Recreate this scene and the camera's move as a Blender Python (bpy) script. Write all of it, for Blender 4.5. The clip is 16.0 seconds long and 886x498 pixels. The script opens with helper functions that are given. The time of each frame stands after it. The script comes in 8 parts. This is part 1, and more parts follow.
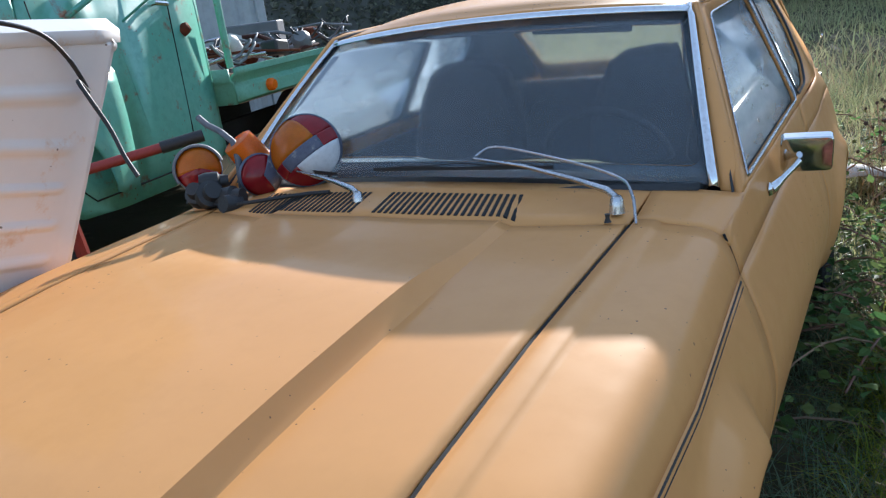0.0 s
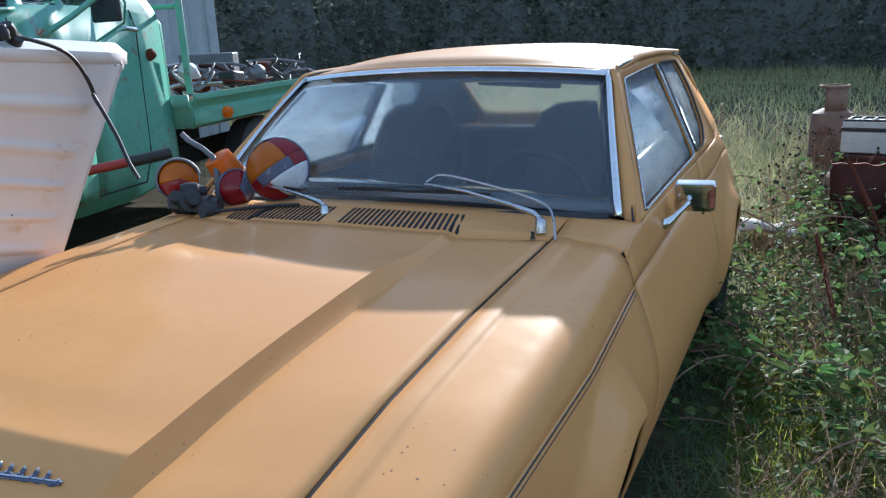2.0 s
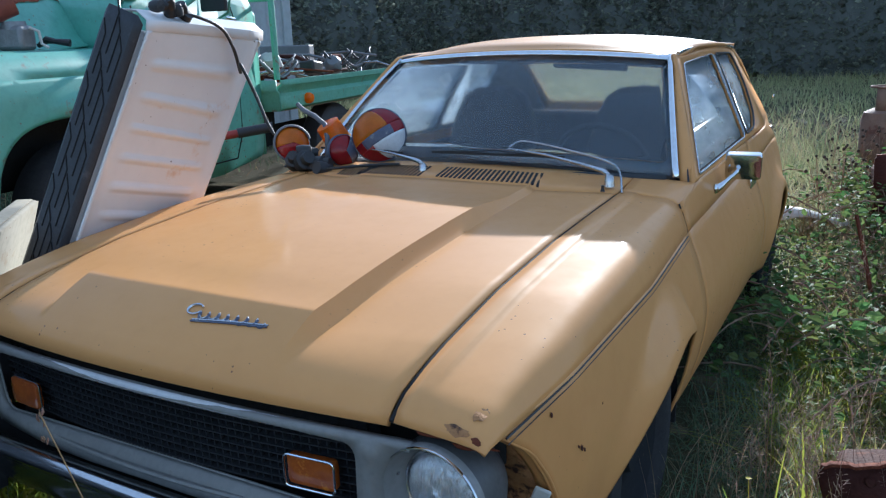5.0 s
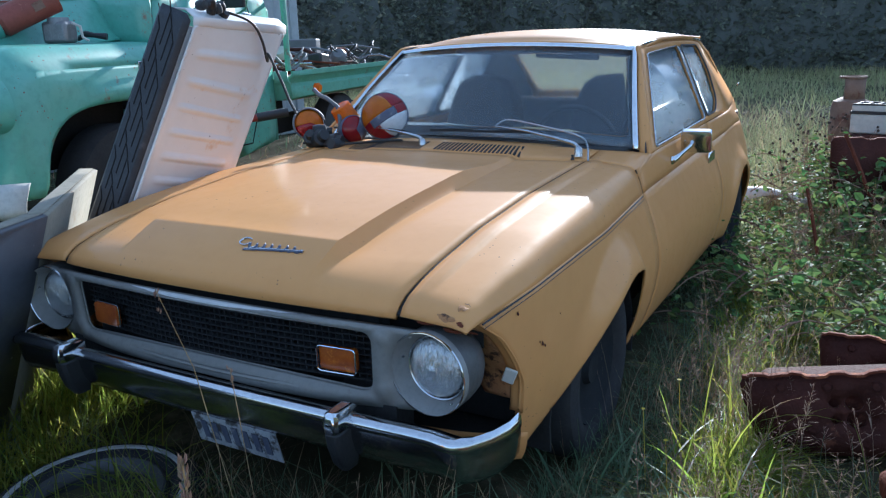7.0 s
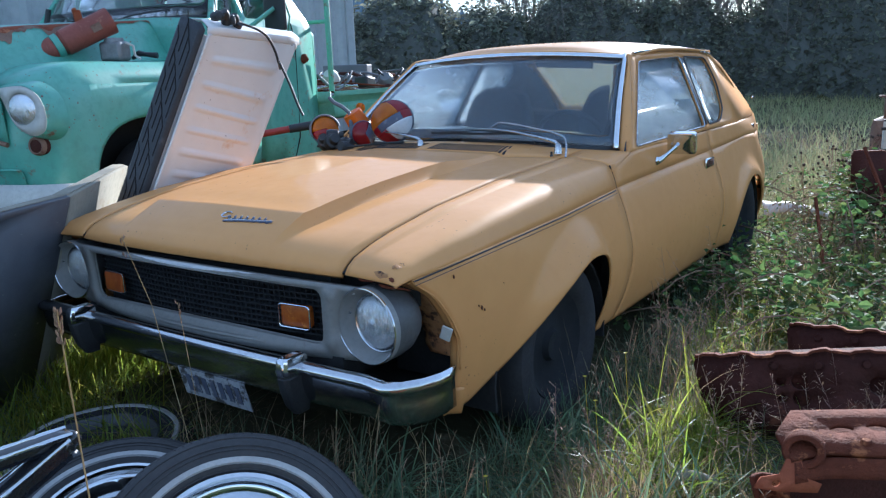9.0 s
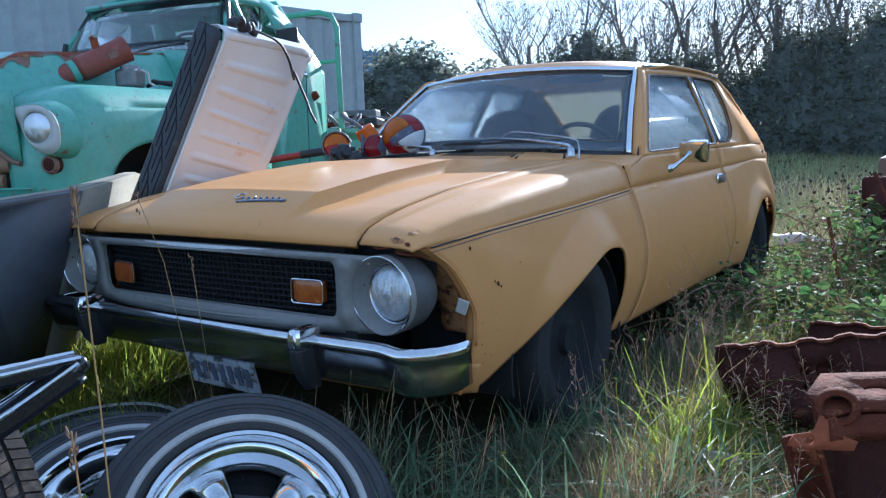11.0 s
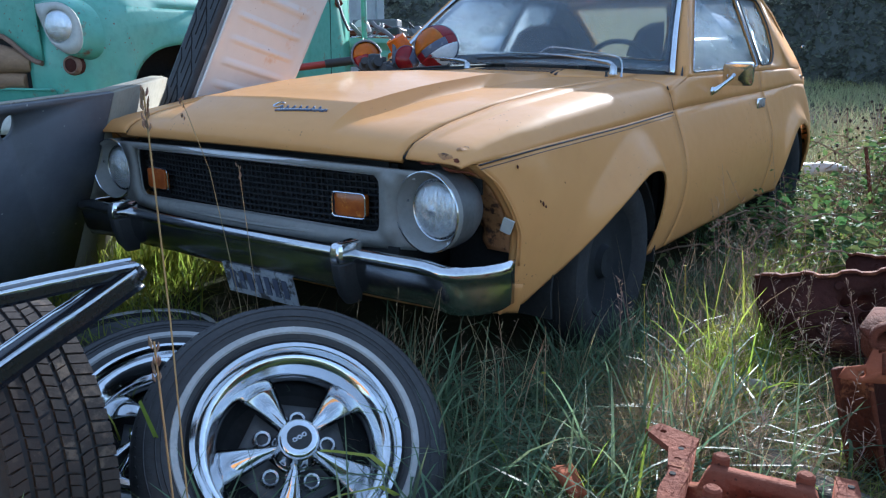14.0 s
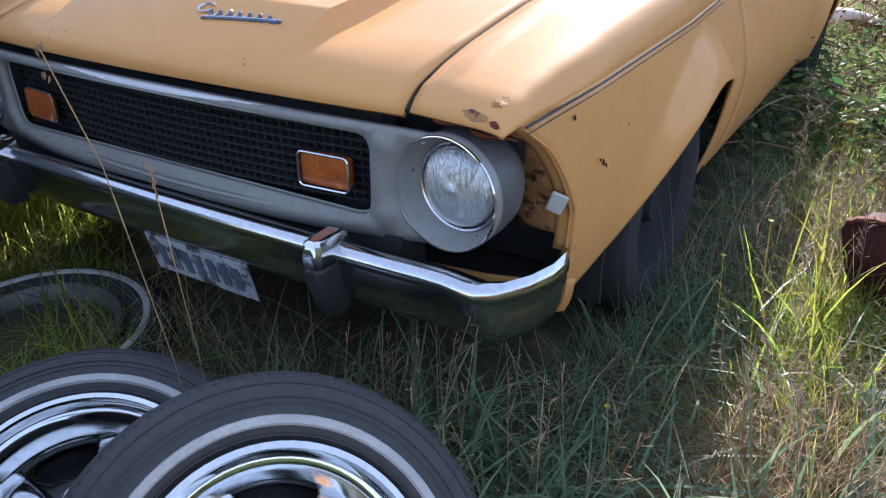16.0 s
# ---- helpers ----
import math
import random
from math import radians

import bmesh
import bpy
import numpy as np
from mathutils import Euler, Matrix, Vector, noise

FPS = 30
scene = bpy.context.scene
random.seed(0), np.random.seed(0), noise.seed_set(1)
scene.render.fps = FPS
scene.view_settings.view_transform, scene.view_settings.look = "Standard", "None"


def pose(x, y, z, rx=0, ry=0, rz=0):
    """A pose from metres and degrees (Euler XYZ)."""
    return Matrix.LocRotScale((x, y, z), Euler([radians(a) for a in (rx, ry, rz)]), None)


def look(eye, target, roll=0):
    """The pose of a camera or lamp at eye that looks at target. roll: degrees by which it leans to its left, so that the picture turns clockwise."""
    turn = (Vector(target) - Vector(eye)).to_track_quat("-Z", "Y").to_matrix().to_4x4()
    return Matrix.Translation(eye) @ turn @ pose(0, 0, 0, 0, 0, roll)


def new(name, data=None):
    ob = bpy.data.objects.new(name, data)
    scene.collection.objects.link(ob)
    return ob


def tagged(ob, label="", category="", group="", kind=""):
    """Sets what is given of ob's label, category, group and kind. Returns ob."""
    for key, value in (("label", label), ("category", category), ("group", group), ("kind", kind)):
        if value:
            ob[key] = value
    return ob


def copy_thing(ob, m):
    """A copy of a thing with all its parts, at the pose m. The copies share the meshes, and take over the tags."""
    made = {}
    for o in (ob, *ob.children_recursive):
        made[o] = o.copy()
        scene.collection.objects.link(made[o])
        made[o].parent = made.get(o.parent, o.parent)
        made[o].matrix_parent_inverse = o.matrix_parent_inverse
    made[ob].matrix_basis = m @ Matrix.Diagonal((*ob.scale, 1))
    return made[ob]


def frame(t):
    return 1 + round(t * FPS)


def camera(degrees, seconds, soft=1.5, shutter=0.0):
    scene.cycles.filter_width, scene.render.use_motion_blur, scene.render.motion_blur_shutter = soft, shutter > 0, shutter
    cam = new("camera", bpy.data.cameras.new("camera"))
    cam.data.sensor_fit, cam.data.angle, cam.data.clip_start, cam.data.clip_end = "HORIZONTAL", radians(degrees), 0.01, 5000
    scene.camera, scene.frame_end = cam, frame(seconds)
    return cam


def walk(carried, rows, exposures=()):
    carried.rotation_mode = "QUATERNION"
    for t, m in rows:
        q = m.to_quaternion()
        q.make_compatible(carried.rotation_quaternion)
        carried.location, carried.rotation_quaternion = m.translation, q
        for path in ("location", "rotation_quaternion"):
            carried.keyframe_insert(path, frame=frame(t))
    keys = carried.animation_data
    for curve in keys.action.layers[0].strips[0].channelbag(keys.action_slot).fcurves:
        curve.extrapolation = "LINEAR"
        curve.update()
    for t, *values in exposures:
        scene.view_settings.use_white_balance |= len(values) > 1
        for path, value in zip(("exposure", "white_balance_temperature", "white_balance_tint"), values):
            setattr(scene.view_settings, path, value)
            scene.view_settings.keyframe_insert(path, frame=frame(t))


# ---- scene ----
cam = camera(58.5, 16.0, soft=1.25)
PATH = [
    (0, (1.101, -0.229, 1.372), (0.103, 1.394, 0.757), -7.7),
    (0.5, (1.196, -0.353, 1.363), (0.359, 1.364, 0.759), -5.2),
    (1, (1.250, -0.490, 1.389), (0.401, 1.237, 0.832), -5.0),
    (1.5, (1.228, -0.565, 1.387), (0.363, 1.152, 0.824), -4.1),
    (2, (1.233, -0.593, 1.398), (0.386, 1.144, 0.871), -2.9),
    (2.5, (1.195, -0.441, 1.401), (0.305, 1.281, 0.898), -2.9),
    (3, (1.045, -0.290, 1.362), (0.008, 1.358, 0.893), -3.2),
    (3.5, (1.091, -0.563, 1.380), (0.069, 1.076, 0.852), -4.3),
    (3.7, (1.125, -0.640, 1.384), (0.154, 1.018, 0.834), -4.2),
    (5.8, (1.421, -1.245, 1.326), (0.467, 0.442, 0.833), -1.3),
    (6, (1.446, -1.284, 1.335), (0.495, 0.403, 0.834), -1.7),
    (6.5, (1.501, -1.416, 1.334), (0.562, 0.274, 0.822), -2.3),
    (7, (1.579, -1.484, 1.341), (0.63, 0.196, 0.813), -1.9),
    (7.5, (1.739, -1.505, 1.321), (0.688, 0.113, 0.794), -1.7),
    (8, (1.902, -1.505, 1.29), (0.791, 0.078, 0.781), -1.4),
    (8.5, (1.988, -1.513, 1.261), (0.874, 0.077, 0.781), -1.5),
    (8.7, (2.004, -1.517, 1.244), (0.891, 0.079, 0.781), -1.9),
    (11, (1.979, -1.557, 0.96), (0.84, 0.064, 0.685), -2.1),
    (11.5, (1.951, -1.56, 0.889), (0.807, 0.064, 0.66), -1.9),
    (12, (1.945, -1.554, 0.869), (0.794, 0.068, 0.656), -1.4),
    (12.5, (1.946, -1.547, 0.859), (0.793, 0.071, 0.633), -1.4),
    (13, (1.939, -1.544, 0.857), (0.786, 0.073, 0.617), -1.5),
    (13.5, (1.921, -1.541, 0.858), (0.769, 0.072, 0.591), -1.2),
    (13.8, (1.906, -1.587, 0.905), (0.767, 0.016, 0.54), -0.2),
    (14, (1.876, -1.582, 0.957), (0.741, -0.007, 0.476), -0.2),
    (14.3, (1.838, -1.613, 1.039), (0.729, -0.088, 0.374), -0.1),
    (14.5, (1.814, -1.617, 1.077), (0.718, -0.123, 0.324), -0.4),
    (15, (1.723, -1.483, 1.131), (0.628, -0.026, 0.308), -0.1),
    (15.3, (1.636, -1.393, 1.137), (0.56, 0.066, 0.292), -0.5),
    (15.5, (1.59, -1.347, 1.144), (0.564, 0.146, 0.298), 0.1),
    (16, (1.341, -1.07, 1.093), (0.406, 0.449, 0.188), -0.2),
]
EXPOSURES = [(0, 0.81, 5700, 10), (1.5, 0.79, 5450, 9), (3.5, 0.60, 5700, 9), (6, 0.80, 5200, 8), (7, 0.82, 5250, 9), (8.5, 0.94, 5300, 10), (11, 0.87, 5150, 9), (13.5, 0.87, 5100, 9), (14, 0.97, 5300, 9), (14.5, 1.26, 5850, 14), (16, 1.43, 5950, 20)]
walk(cam, [(t, look(eye, target, roll)) for t, eye, target, roll in PATH], EXPOSURES)

# ---- light ----
SUN_WAY = Vector((0.185, -1.05, -0.40)).normalized()
sun = new("sun", bpy.data.lights.new("sun", "SUN"))
sun.data.energy, sun.data.angle, sun.data.color = 5.0, radians(0.53), (1.0, 0.92, 0.81)
sun.matrix_world = look((0, 0, 20), Vector((0, 0, 20)) + SUN_WAY)
world = bpy.data.worlds.new("sky")
scene.world = world
world.use_nodes = True
wn = world.node_tree.nodes
sky = wn.new("ShaderNodeTexSky")
sky.sky_type, sky.sun_disc = "NISHITA", False
sky.sun_elevation, sky.sun_rotation = math.asin(-SUN_WAY.z), math.atan2(-SUN_WAY.x, -SUN_WAY.y)
sky.air_density, sky.dust_density, sky.ozone_density = 1.0, 0.25, 1.5
wn["Background"].inputs["Strength"].default_value = 0.12
veil = wn.new("ShaderNodeMix")
veil.data_type = "RGBA"
veil.inputs[0].default_value = 0.42
veil.inputs[7].default_value = (4.2, 5.2, 6.6, 1)  # thin high cloud
world.node_tree.links.new(sky.outputs["Color"], veil.inputs[6])
world.node_tree.links.new(veil.outputs[2], wn["Background"].inputs["Color"])


# ---- materials ----
def material(name, c1, c2=None, scale=6.0, rough=0.5, metal=0.0, bump=0.0, bscale=60.0, coat=0.0, stain_or_reflection=None, sscale=3.0, amount=0.6, rvar=0.12, island=0.0, spec=0.5, trans=0.0, ior=1.45, obj=0.0, sub=0.0, stretch=None, specks=None, grain=0.6):
    m = bpy.data.materials.new(name)
    m.use_nodes = True
    n, l = m.node_tree.nodes, m.node_tree.links
    b = n["Principled BSDF"]
    tc = n.new("ShaderNodeTexCoord")
    vec = tc.outputs["Object"]
    if stretch:
        mp = n.new("ShaderNodeMapping")
        mp.inputs["Scale"].default_value = stretch
        l.new(vec, mp.inputs["Vector"])
        vec = mp.outputs["Vector"]

    def tex(sc, detail=5.0, rg=0.6):
        t = n.new("ShaderNodeTexNoise")
        t.inputs["Scale"].default_value, t.inputs["Detail"].default_value, t.inputs["Roughness"].default_value = sc, detail, rg
        l.new(vec, t.inputs["Vector"])
        return t.outputs["Fac"]

    def ramp(src, a, z):
        r = n.new("ShaderNodeMapRange")
        r.inputs["From Min"].default_value, r.inputs["From Max"].default_value = a, z
        l.new(src, r.inputs["Value"])
        return r.outputs["Result"]

    def mix(fac, a, c):
        x = n.new("ShaderNodeMix")
        x.data_type = "RGBA"
        if isinstance(fac, float):
            x.inputs[0].default_value = fac
        else:
            l.new(fac, x.inputs[0])
        for k, v in ((6, a), (7, c)):
            if isinstance(v, tuple):
                x.inputs[k].default_value = (*v, 1)
            else:
                l.new(v, x.inputs[k])
        return x.outputs[2]

    c2 = c2 or tuple(0.8 * v for v in c1)
    big, fine = tex(scale), tex(scale * 9)
    col = mix(ramp(big, 0.3, 0.7), c1, c2)
    col = mix(ramp(fine, 0.45, 0.8), col, mix(0.5, c1, tuple(grain * v for v in c2)))
    if stain_or_reflection:
        s = tex(sscale, 8.0, 0.7)
        col = mix(ramp(s, amount, amount + 0.08), col, stain_or_reflection)
    if specks:
        # small chips and specks of dirt
        sc, size, tone = specks
        vo = n.new("ShaderNodeTexVoronoi")
        vo.inputs["Scale"].default_value = sc
        l.new(vec, vo.inputs["Vector"])
        patch = tex(2.5, 4.0)
        lim = n.new("ShaderNodeMath")
        lim.operation = "MULTIPLY"
        lim.inputs[1].default_value = size
        l.new(ramp(patch, 0.42, 0.62), lim.inputs[0])
        cut = n.new("ShaderNodeMath")
        cut.operation = "LESS_THAN"
        l.new(vo.outputs["Distance"], cut.inputs[0])
        l.new(lim.outputs[0], cut.inputs[1])
        col = mix(cut.outputs[0], col, tone)
    if island or obj:
        src = n.new("ShaderNodeNewGeometry").outputs["Random Per Island"] if island else n.new("ShaderNodeObjectInfo").outputs["Random"]
        h = n.new("ShaderNodeHueSaturation")
        k = island or obj
        for inp, lo, hi in (("Hue", 0.5 - 0.05 * k, 0.5 + 0.05 * k), ("Value", 1 - 0.55 * k, 1 + 0.55 * k)):
            r = n.new("ShaderNodeMapRange")
            r.inputs["To Min"].default_value, r.inputs["To Max"].default_value = lo, hi
            if inp == "Value":
                w = n.new("ShaderNodeTexWhiteNoise")
                w.noise_dimensions = "1D"
                l.new(src, w.inputs["W"])
                l.new(w.outputs["Value"], r.inputs["Value"])
            else:
                l.new(src, r.inputs["Value"])
            l.new(r.outputs["Result"], h.inputs[inp])
        l.new(col, h.inputs["Color"])
        col = h.outputs["Color"]
    l.new(col, b.inputs["Base Color"])
    rr = n.new("ShaderNodeMapRange")
    rr.inputs["To Min"].default_value, rr.inputs["To Max"].default_value = max(0.02, rough - rvar), min(1, rough + rvar)
    l.new(fine, rr.inputs["Value"])
    l.new(rr.outputs["Result"], b.inputs["Roughness"])
    b.inputs["Metallic"].default_value, b.inputs["Coat Weight"].default_value = metal, coat
    b.inputs["Coat Roughness"].default_value = 0.12
    b.inputs["Specular IOR Level"].default_value, b.inputs["Transmission Weight"].default_value, b.inputs["IOR"].default_value = spec, trans, ior
    if bump:
        bp = n.new("ShaderNodeBump")
        bp.inputs["Strength"].default_value, bp.inputs["Distance"].default_value = bump, 0.01
        l.new(tex(bscale, 6.0), bp.inputs["Height"])
        l.new(bp.outputs["Normal"], b.inputs["Normal"])
    if sub:
        # thin leaves and blades let light through
        t = n.new("ShaderNodeBsdfTranslucent")
        l.new(col, t.inputs["Color"])
        x = n.new("ShaderNodeMixShader")
        x.inputs[0].default_value = sub
        l.new(b.outputs[0], x.inputs[1])
        l.new(t.outputs[0], x.inputs[2])
        l.new(x.outputs[0], n["Material Output"].inputs["Surface"])
    return m


PAINT = material("mustard_paint", (0.635, 0.312, 0.106), (0.60, 0.285, 0.094), 2.0, 0.58, grain=0.92, coat=0.30, spec=0.12, specks=(42.0, 0.11, (0.20, 0.10, 0.05)), stain_or_reflection=(0.30, 0.13, 0.05), sscale=14, amount=0.72, bump=0.012, bscale=25)
PAINT.node_tree.nodes["Principled BSDF"].inputs["Coat Roughness"].default_value = 0.13
RUST = material("rust", (0.165, 0.046, 0.022), (0.085, 0.026, 0.015), 12, 0.85, bump=0.7, bscale=70, stain_or_reflection=(0.33, 0.12, 0.05), sscale=11, amount=0.56, specks=(60.0, 0.17, (0.07, 0.026, 0.018)), spec=0.2)
TANRUST = material("tan_rust", (0.26, 0.16, 0.11), (0.17, 0.10, 0.07), 9, 0.75, bump=0.3, stain_or_reflection=(0.14, 0.06, 0.04), sscale=8, amount=0.54)
BRIGHTRUST = material("bright_rust", (0.27, 0.083, 0.044), (0.17, 0.05, 0.028), 12, 0.85, bump=0.6, bscale=70, stain_or_reflection=(0.38, 0.16, 0.08), sscale=9, amount=0.56, specks=(50.0, 0.14, (0.10, 0.035, 0.022)), spec=0.2)
# darker rust; on the blocks in the weeds it also paints their shade
DARKRUST = material("dark_and_shaded_rust", (0.080, 0.027, 0.019), (0.048, 0.018, 0.014), 9, 0.8, spec=0.2, bump=0.5, bscale=80, stain_or_reflection=(0.17, 0.062, 0.034), sscale=7, amount=0.6)
RUSTPAINT = material("rusted_edge", (0.46, 0.24, 0.10), (0.30, 0.13, 0.055), 13, 0.75, bump=0.5, stain_or_reflection=(0.06, 0.032, 0.024), sscale=17, amount=0.535, spec=0.2)
NAVY = material("faded_navy", (0.07, 0.08, 0.13), (0.12, 0.13, 0.17), 16, 0.6, stain_or_reflection=(0.24, 0.24, 0.25), sscale=20, amount=0.56)
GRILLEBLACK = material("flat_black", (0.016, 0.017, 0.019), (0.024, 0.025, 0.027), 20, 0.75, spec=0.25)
PLATE = material("dirty_plate", (0.46, 0.47, 0.49), (0.30, 0.31, 0.33), 14, 0.7, bump=0.2, stain_or_reflection=(0.06, 0.055, 0.05), sscale=18, amount=0.48)
BUMPERCHROME = material("weathered_chrome", (0.66, 0.665, 0.68), (0.52, 0.525, 0.54), 8, 0.17, 1.0, rvar=0.08, stain_or_reflection=(0.34, 0.29, 0.25), sscale=20, amount=0.68, bump=0.02)
CHROME = material("chrome", (0.78, 0.79, 0.80), (0.66, 0.67, 0.68), 9, 0.10, 1.0, rvar=0.06)
DULLCHROME = material("dull_chrome", (0.6, 0.6, 0.61), (0.42, 0.42, 0.43), 12, 0.25, 1.0, bump=0.06, stain_or_reflection=(0.25, 0.17, 0.12), sscale=22, amount=0.68)
GREY = material("grey_paint", (0.225, 0.218, 0.20), (0.175, 0.168, 0.155), 7, 0.5, bump=0.05, stain_or_reflection=(0.14, 0.11, 0.09), sscale=12, amount=0.66)
LIGHTGREY = material("light_grey_paint", (0.62, 0.62, 0.62), (0.52, 0.525, 0.535), 7, 0.42, bump=0.05)
BLACK = material("black_plastic", (0.02, 0.02, 0.021), (0.03, 0.03, 0.031), 15, 0.5, bump=0.1, bscale=120)
# near-black for dark joints and undersides, and for shade painted into hollows
DARK = material("shade_black", (0.012, 0.012, 0.012), (0.018, 0.017, 0.016), 8, 0.9)
TYREDARK = material("dark_tyre", (0.030, 0.030, 0.032), (0.045, 0.043, 0.042), 9, 0.85, bump=0.15, bscale=140, spec=0.25)
TYRE = material("tyre_rubber", (0.034, 0.033, 0.034), (0.050, 0.047, 0.046), 9, 0.62, bump=0.15, bscale=140, stain_or_reflection=(0.06, 0.057, 0.052), sscale=10, amount=0.66)
# tread rubber in brown with paler brown patches
TREAD = material("brown_tread", (0.070, 0.056, 0.047), (0.050, 0.041, 0.036), 14, 0.8, bump=0.2, bscale=160, stain_or_reflection=(0.15, 0.115, 0.085), sscale=12, amount=0.56, spec=0.3)
WHITEWALL = material("whitewall", (0.5, 0.49, 0.47), (0.36, 0.35, 0.34), 14, 0.8, bump=0.1)
MOULDING = material("weathered_rubber", (0.045, 0.047, 0.053), (0.033, 0.035, 0.04), 8, 0.6, bump=0.15, bscale=90, stain_or_reflection=(0.075, 0.075, 0.08), sscale=9, amount=0.6)
VINYL = material("dark_vinyl", (0.03, 0.032, 0.035), (0.045, 0.047, 0.05), 8, 0.6, bump=0.1)
SIGNAL = material("dark_amber_lens", (0.36, 0.09, 0.012), (0.24, 0.05, 0.01), 26, 0.2, coat=0.4, stain_or_reflection=(0.5, 0.16, 0.02), sscale=24, amount=0.58)
AMBER = material("amber_lens", (0.86, 0.30, 0.02), (0.74, 0.22, 0.015), 30, 0.16, coat=0.5, sub=0.6)
REDLENS = material("red_lens", (0.42, 0.015, 0.022), (0.30, 0.012, 0.018), 30, 0.16, coat=0.5, sub=0.45)
GLASS = material("glass", (0.92, 0.95, 0.95), (0.92, 0.95, 0.95), 5, 0.03, trans=1.0, ior=1.45, rvar=0.02)
DUSTGLASS = material("dusty_glass", (0.80, 0.84, 0.86), (0.70, 0.75, 0.78), 5, 0.06, trans=1.0, ior=1.45, rvar=0.03)


def dusty(m, share, colour):
    # a thin film over the glass: dust, with sky reflection painted into its colour
    n, l = m.node_tree.nodes, m.node_tree.links
    b, out = n["Principled BSDF"], n["Material Output"]
    d, t, x, y = n.new("ShaderNodeBsdfDiffuse"), n.new("ShaderNodeBsdfTranslucent"), n.new("ShaderNodeMixShader"), n.new("ShaderNodeMixShader")
    d.inputs["Color"].default_value = t.inputs["Color"].default_value = (*colour, 1)
    x.inputs[0].default_value = 0.5
    l.new(d.outputs[0], x.inputs[1])
    l.new(t.outputs[0], x.inputs[2])
    ns, mr = n.new("ShaderNodeTexNoise"), n.new("ShaderNodeMapRange")
    ns.inputs["Scale"].default_value, ns.inputs["Detail"].default_value = 4.0, 8.0
    mr.inputs["From Min"].default_value, mr.inputs["From Max"].default_value = 0.3, 0.75
    mr.inputs["To Min"].default_value, mr.inputs["To Max"].default_value = 0.7 * share, 1.4 * share
    l.new(ns.outputs["Fac"], mr.inputs["Value"])
    l.new(mr.outputs["Result"], y.inputs[0])
    l.new(b.outputs[0], y.inputs[1])
    l.new(x.outputs[0], y.inputs[2])
    l.new(y.outputs[0], out.inputs["Surface"])


SIDEGLASS = material("side_glass", (0.90, 0.94, 0.95), (0.86, 0.90, 0.92), 5, 0.04, trans=1.0, ior=1.5, rvar=0.02)
dusty(DUSTGLASS, 0.07, (0.44, 0.54, 0.64))


def thin_glass(name, tint, gloss, dust, colour):
    # a single sheet: clear with a faint even gloss and a film of dust
    m = bpy.data.materials.new(name)
    m.use_nodes = True
    n, l = m.node_tree.nodes, m.node_tree.links
    n.remove(n["Principled BSDF"])
    a, b, c, x, y = n.new("ShaderNodeBsdfTransparent"), n.new("ShaderNodeBsdfGlossy"), n.new("ShaderNodeBsdfTranslucent"), n.new("ShaderNodeMixShader"), n.new("ShaderNodeMixShader")
    a.inputs["Color"].default_value, c.inputs["Color"].default_value = (*tint, 1), (*colour, 1)
    b.inputs["Roughness"].default_value = 0.03
    x.inputs[0].default_value, y.inputs[0].default_value = gloss, dust
    l.new(a.outputs[0], x.inputs[1])
    l.new(b.outputs[0], x.inputs[2])
    l.new(x.outputs[0], y.inputs[1])
    l.new(c.outputs[0], y.inputs[2])
    l.new(y.outputs[0], n["Material Output"].inputs["Surface"])
    return m


REARGLASS = thin_glass("rear_glass", (0.92, 0.93, 0.88), 0.03, 0.10, (0.66, 0.66, 0.45))
# the strong pale blue film paints the sky reflected in the side windows
dusty(SIDEGLASS, 0.36, (0.60, 0.70, 0.77))
BEZEL = material("worn_grey_bezel", (0.27, 0.265, 0.25), (0.21, 0.205, 0.195), 9, 0.42, bump=0.05, coat=0.2, stain_or_reflection=(0.12, 0.09, 0.07), sscale=16, amount=0.66, specks=(60.0, 0.12, (0.08, 0.06, 0.05)))
LAMPGLASS = material("lamp_glass", (0.86, 0.88, 0.90), (0.62, 0.65, 0.68), 16, 0.10, 0.85, bump=0.85, bscale=26, stretch=(7.0, 2.0, 1.0), stain_or_reflection=(0.42, 0.37, 0.30), sscale=12, amount=0.60, rvar=0.08)
# dark grey that paints shade on the bucket side and between wheel spokes
BUCKET = material("dark_grey_shade", (0.10, 0.10, 0.10), (0.07, 0.07, 0.072), 9, 0.45, bump=0.05, stain_or_reflection=(0.06, 0.045, 0.035), sscale=14, amount=0.6)
TEAL = material("teal_paint", (0.095, 0.345, 0.255), (0.155, 0.395, 0.31), 2.2, 0.40, coat=0.35, bump=0.04, stain_or_reflection=(0.20, 0.085, 0.05), sscale=5.5, amount=0.59, specks=(30.0, 0.19, (0.14, 0.07, 0.05)))
GREENPAINT = material("green_paint", (0.13, 0.36, 0.24), (0.18, 0.42, 0.30), 6, 0.55, bump=0.2, stain_or_reflection=(0.20, 0.09, 0.05), sscale=9, amount=0.6)
# orange patches paint the hood's warm reflection on the white panel
WHITEPANEL = material("white_panel", (0.80, 0.765, 0.74), (0.74, 0.69, 0.65), 2.0, 0.36, coat=0.3, grain=0.93, stain_or_reflection=(0.66, 0.42, 0.23), sscale=2.2, amount=0.575, bump=0.0, specks=(26.0, 0.10, (0.22, 0.15, 0.11)))
OFFWHITE = material("weathered_white", (0.56, 0.55, 0.50), (0.44, 0.43, 0.39), 5, 0.6, bump=0.12, stain_or_reflection=(0.25, 0.23, 0.2), sscale=7, amount=0.66)
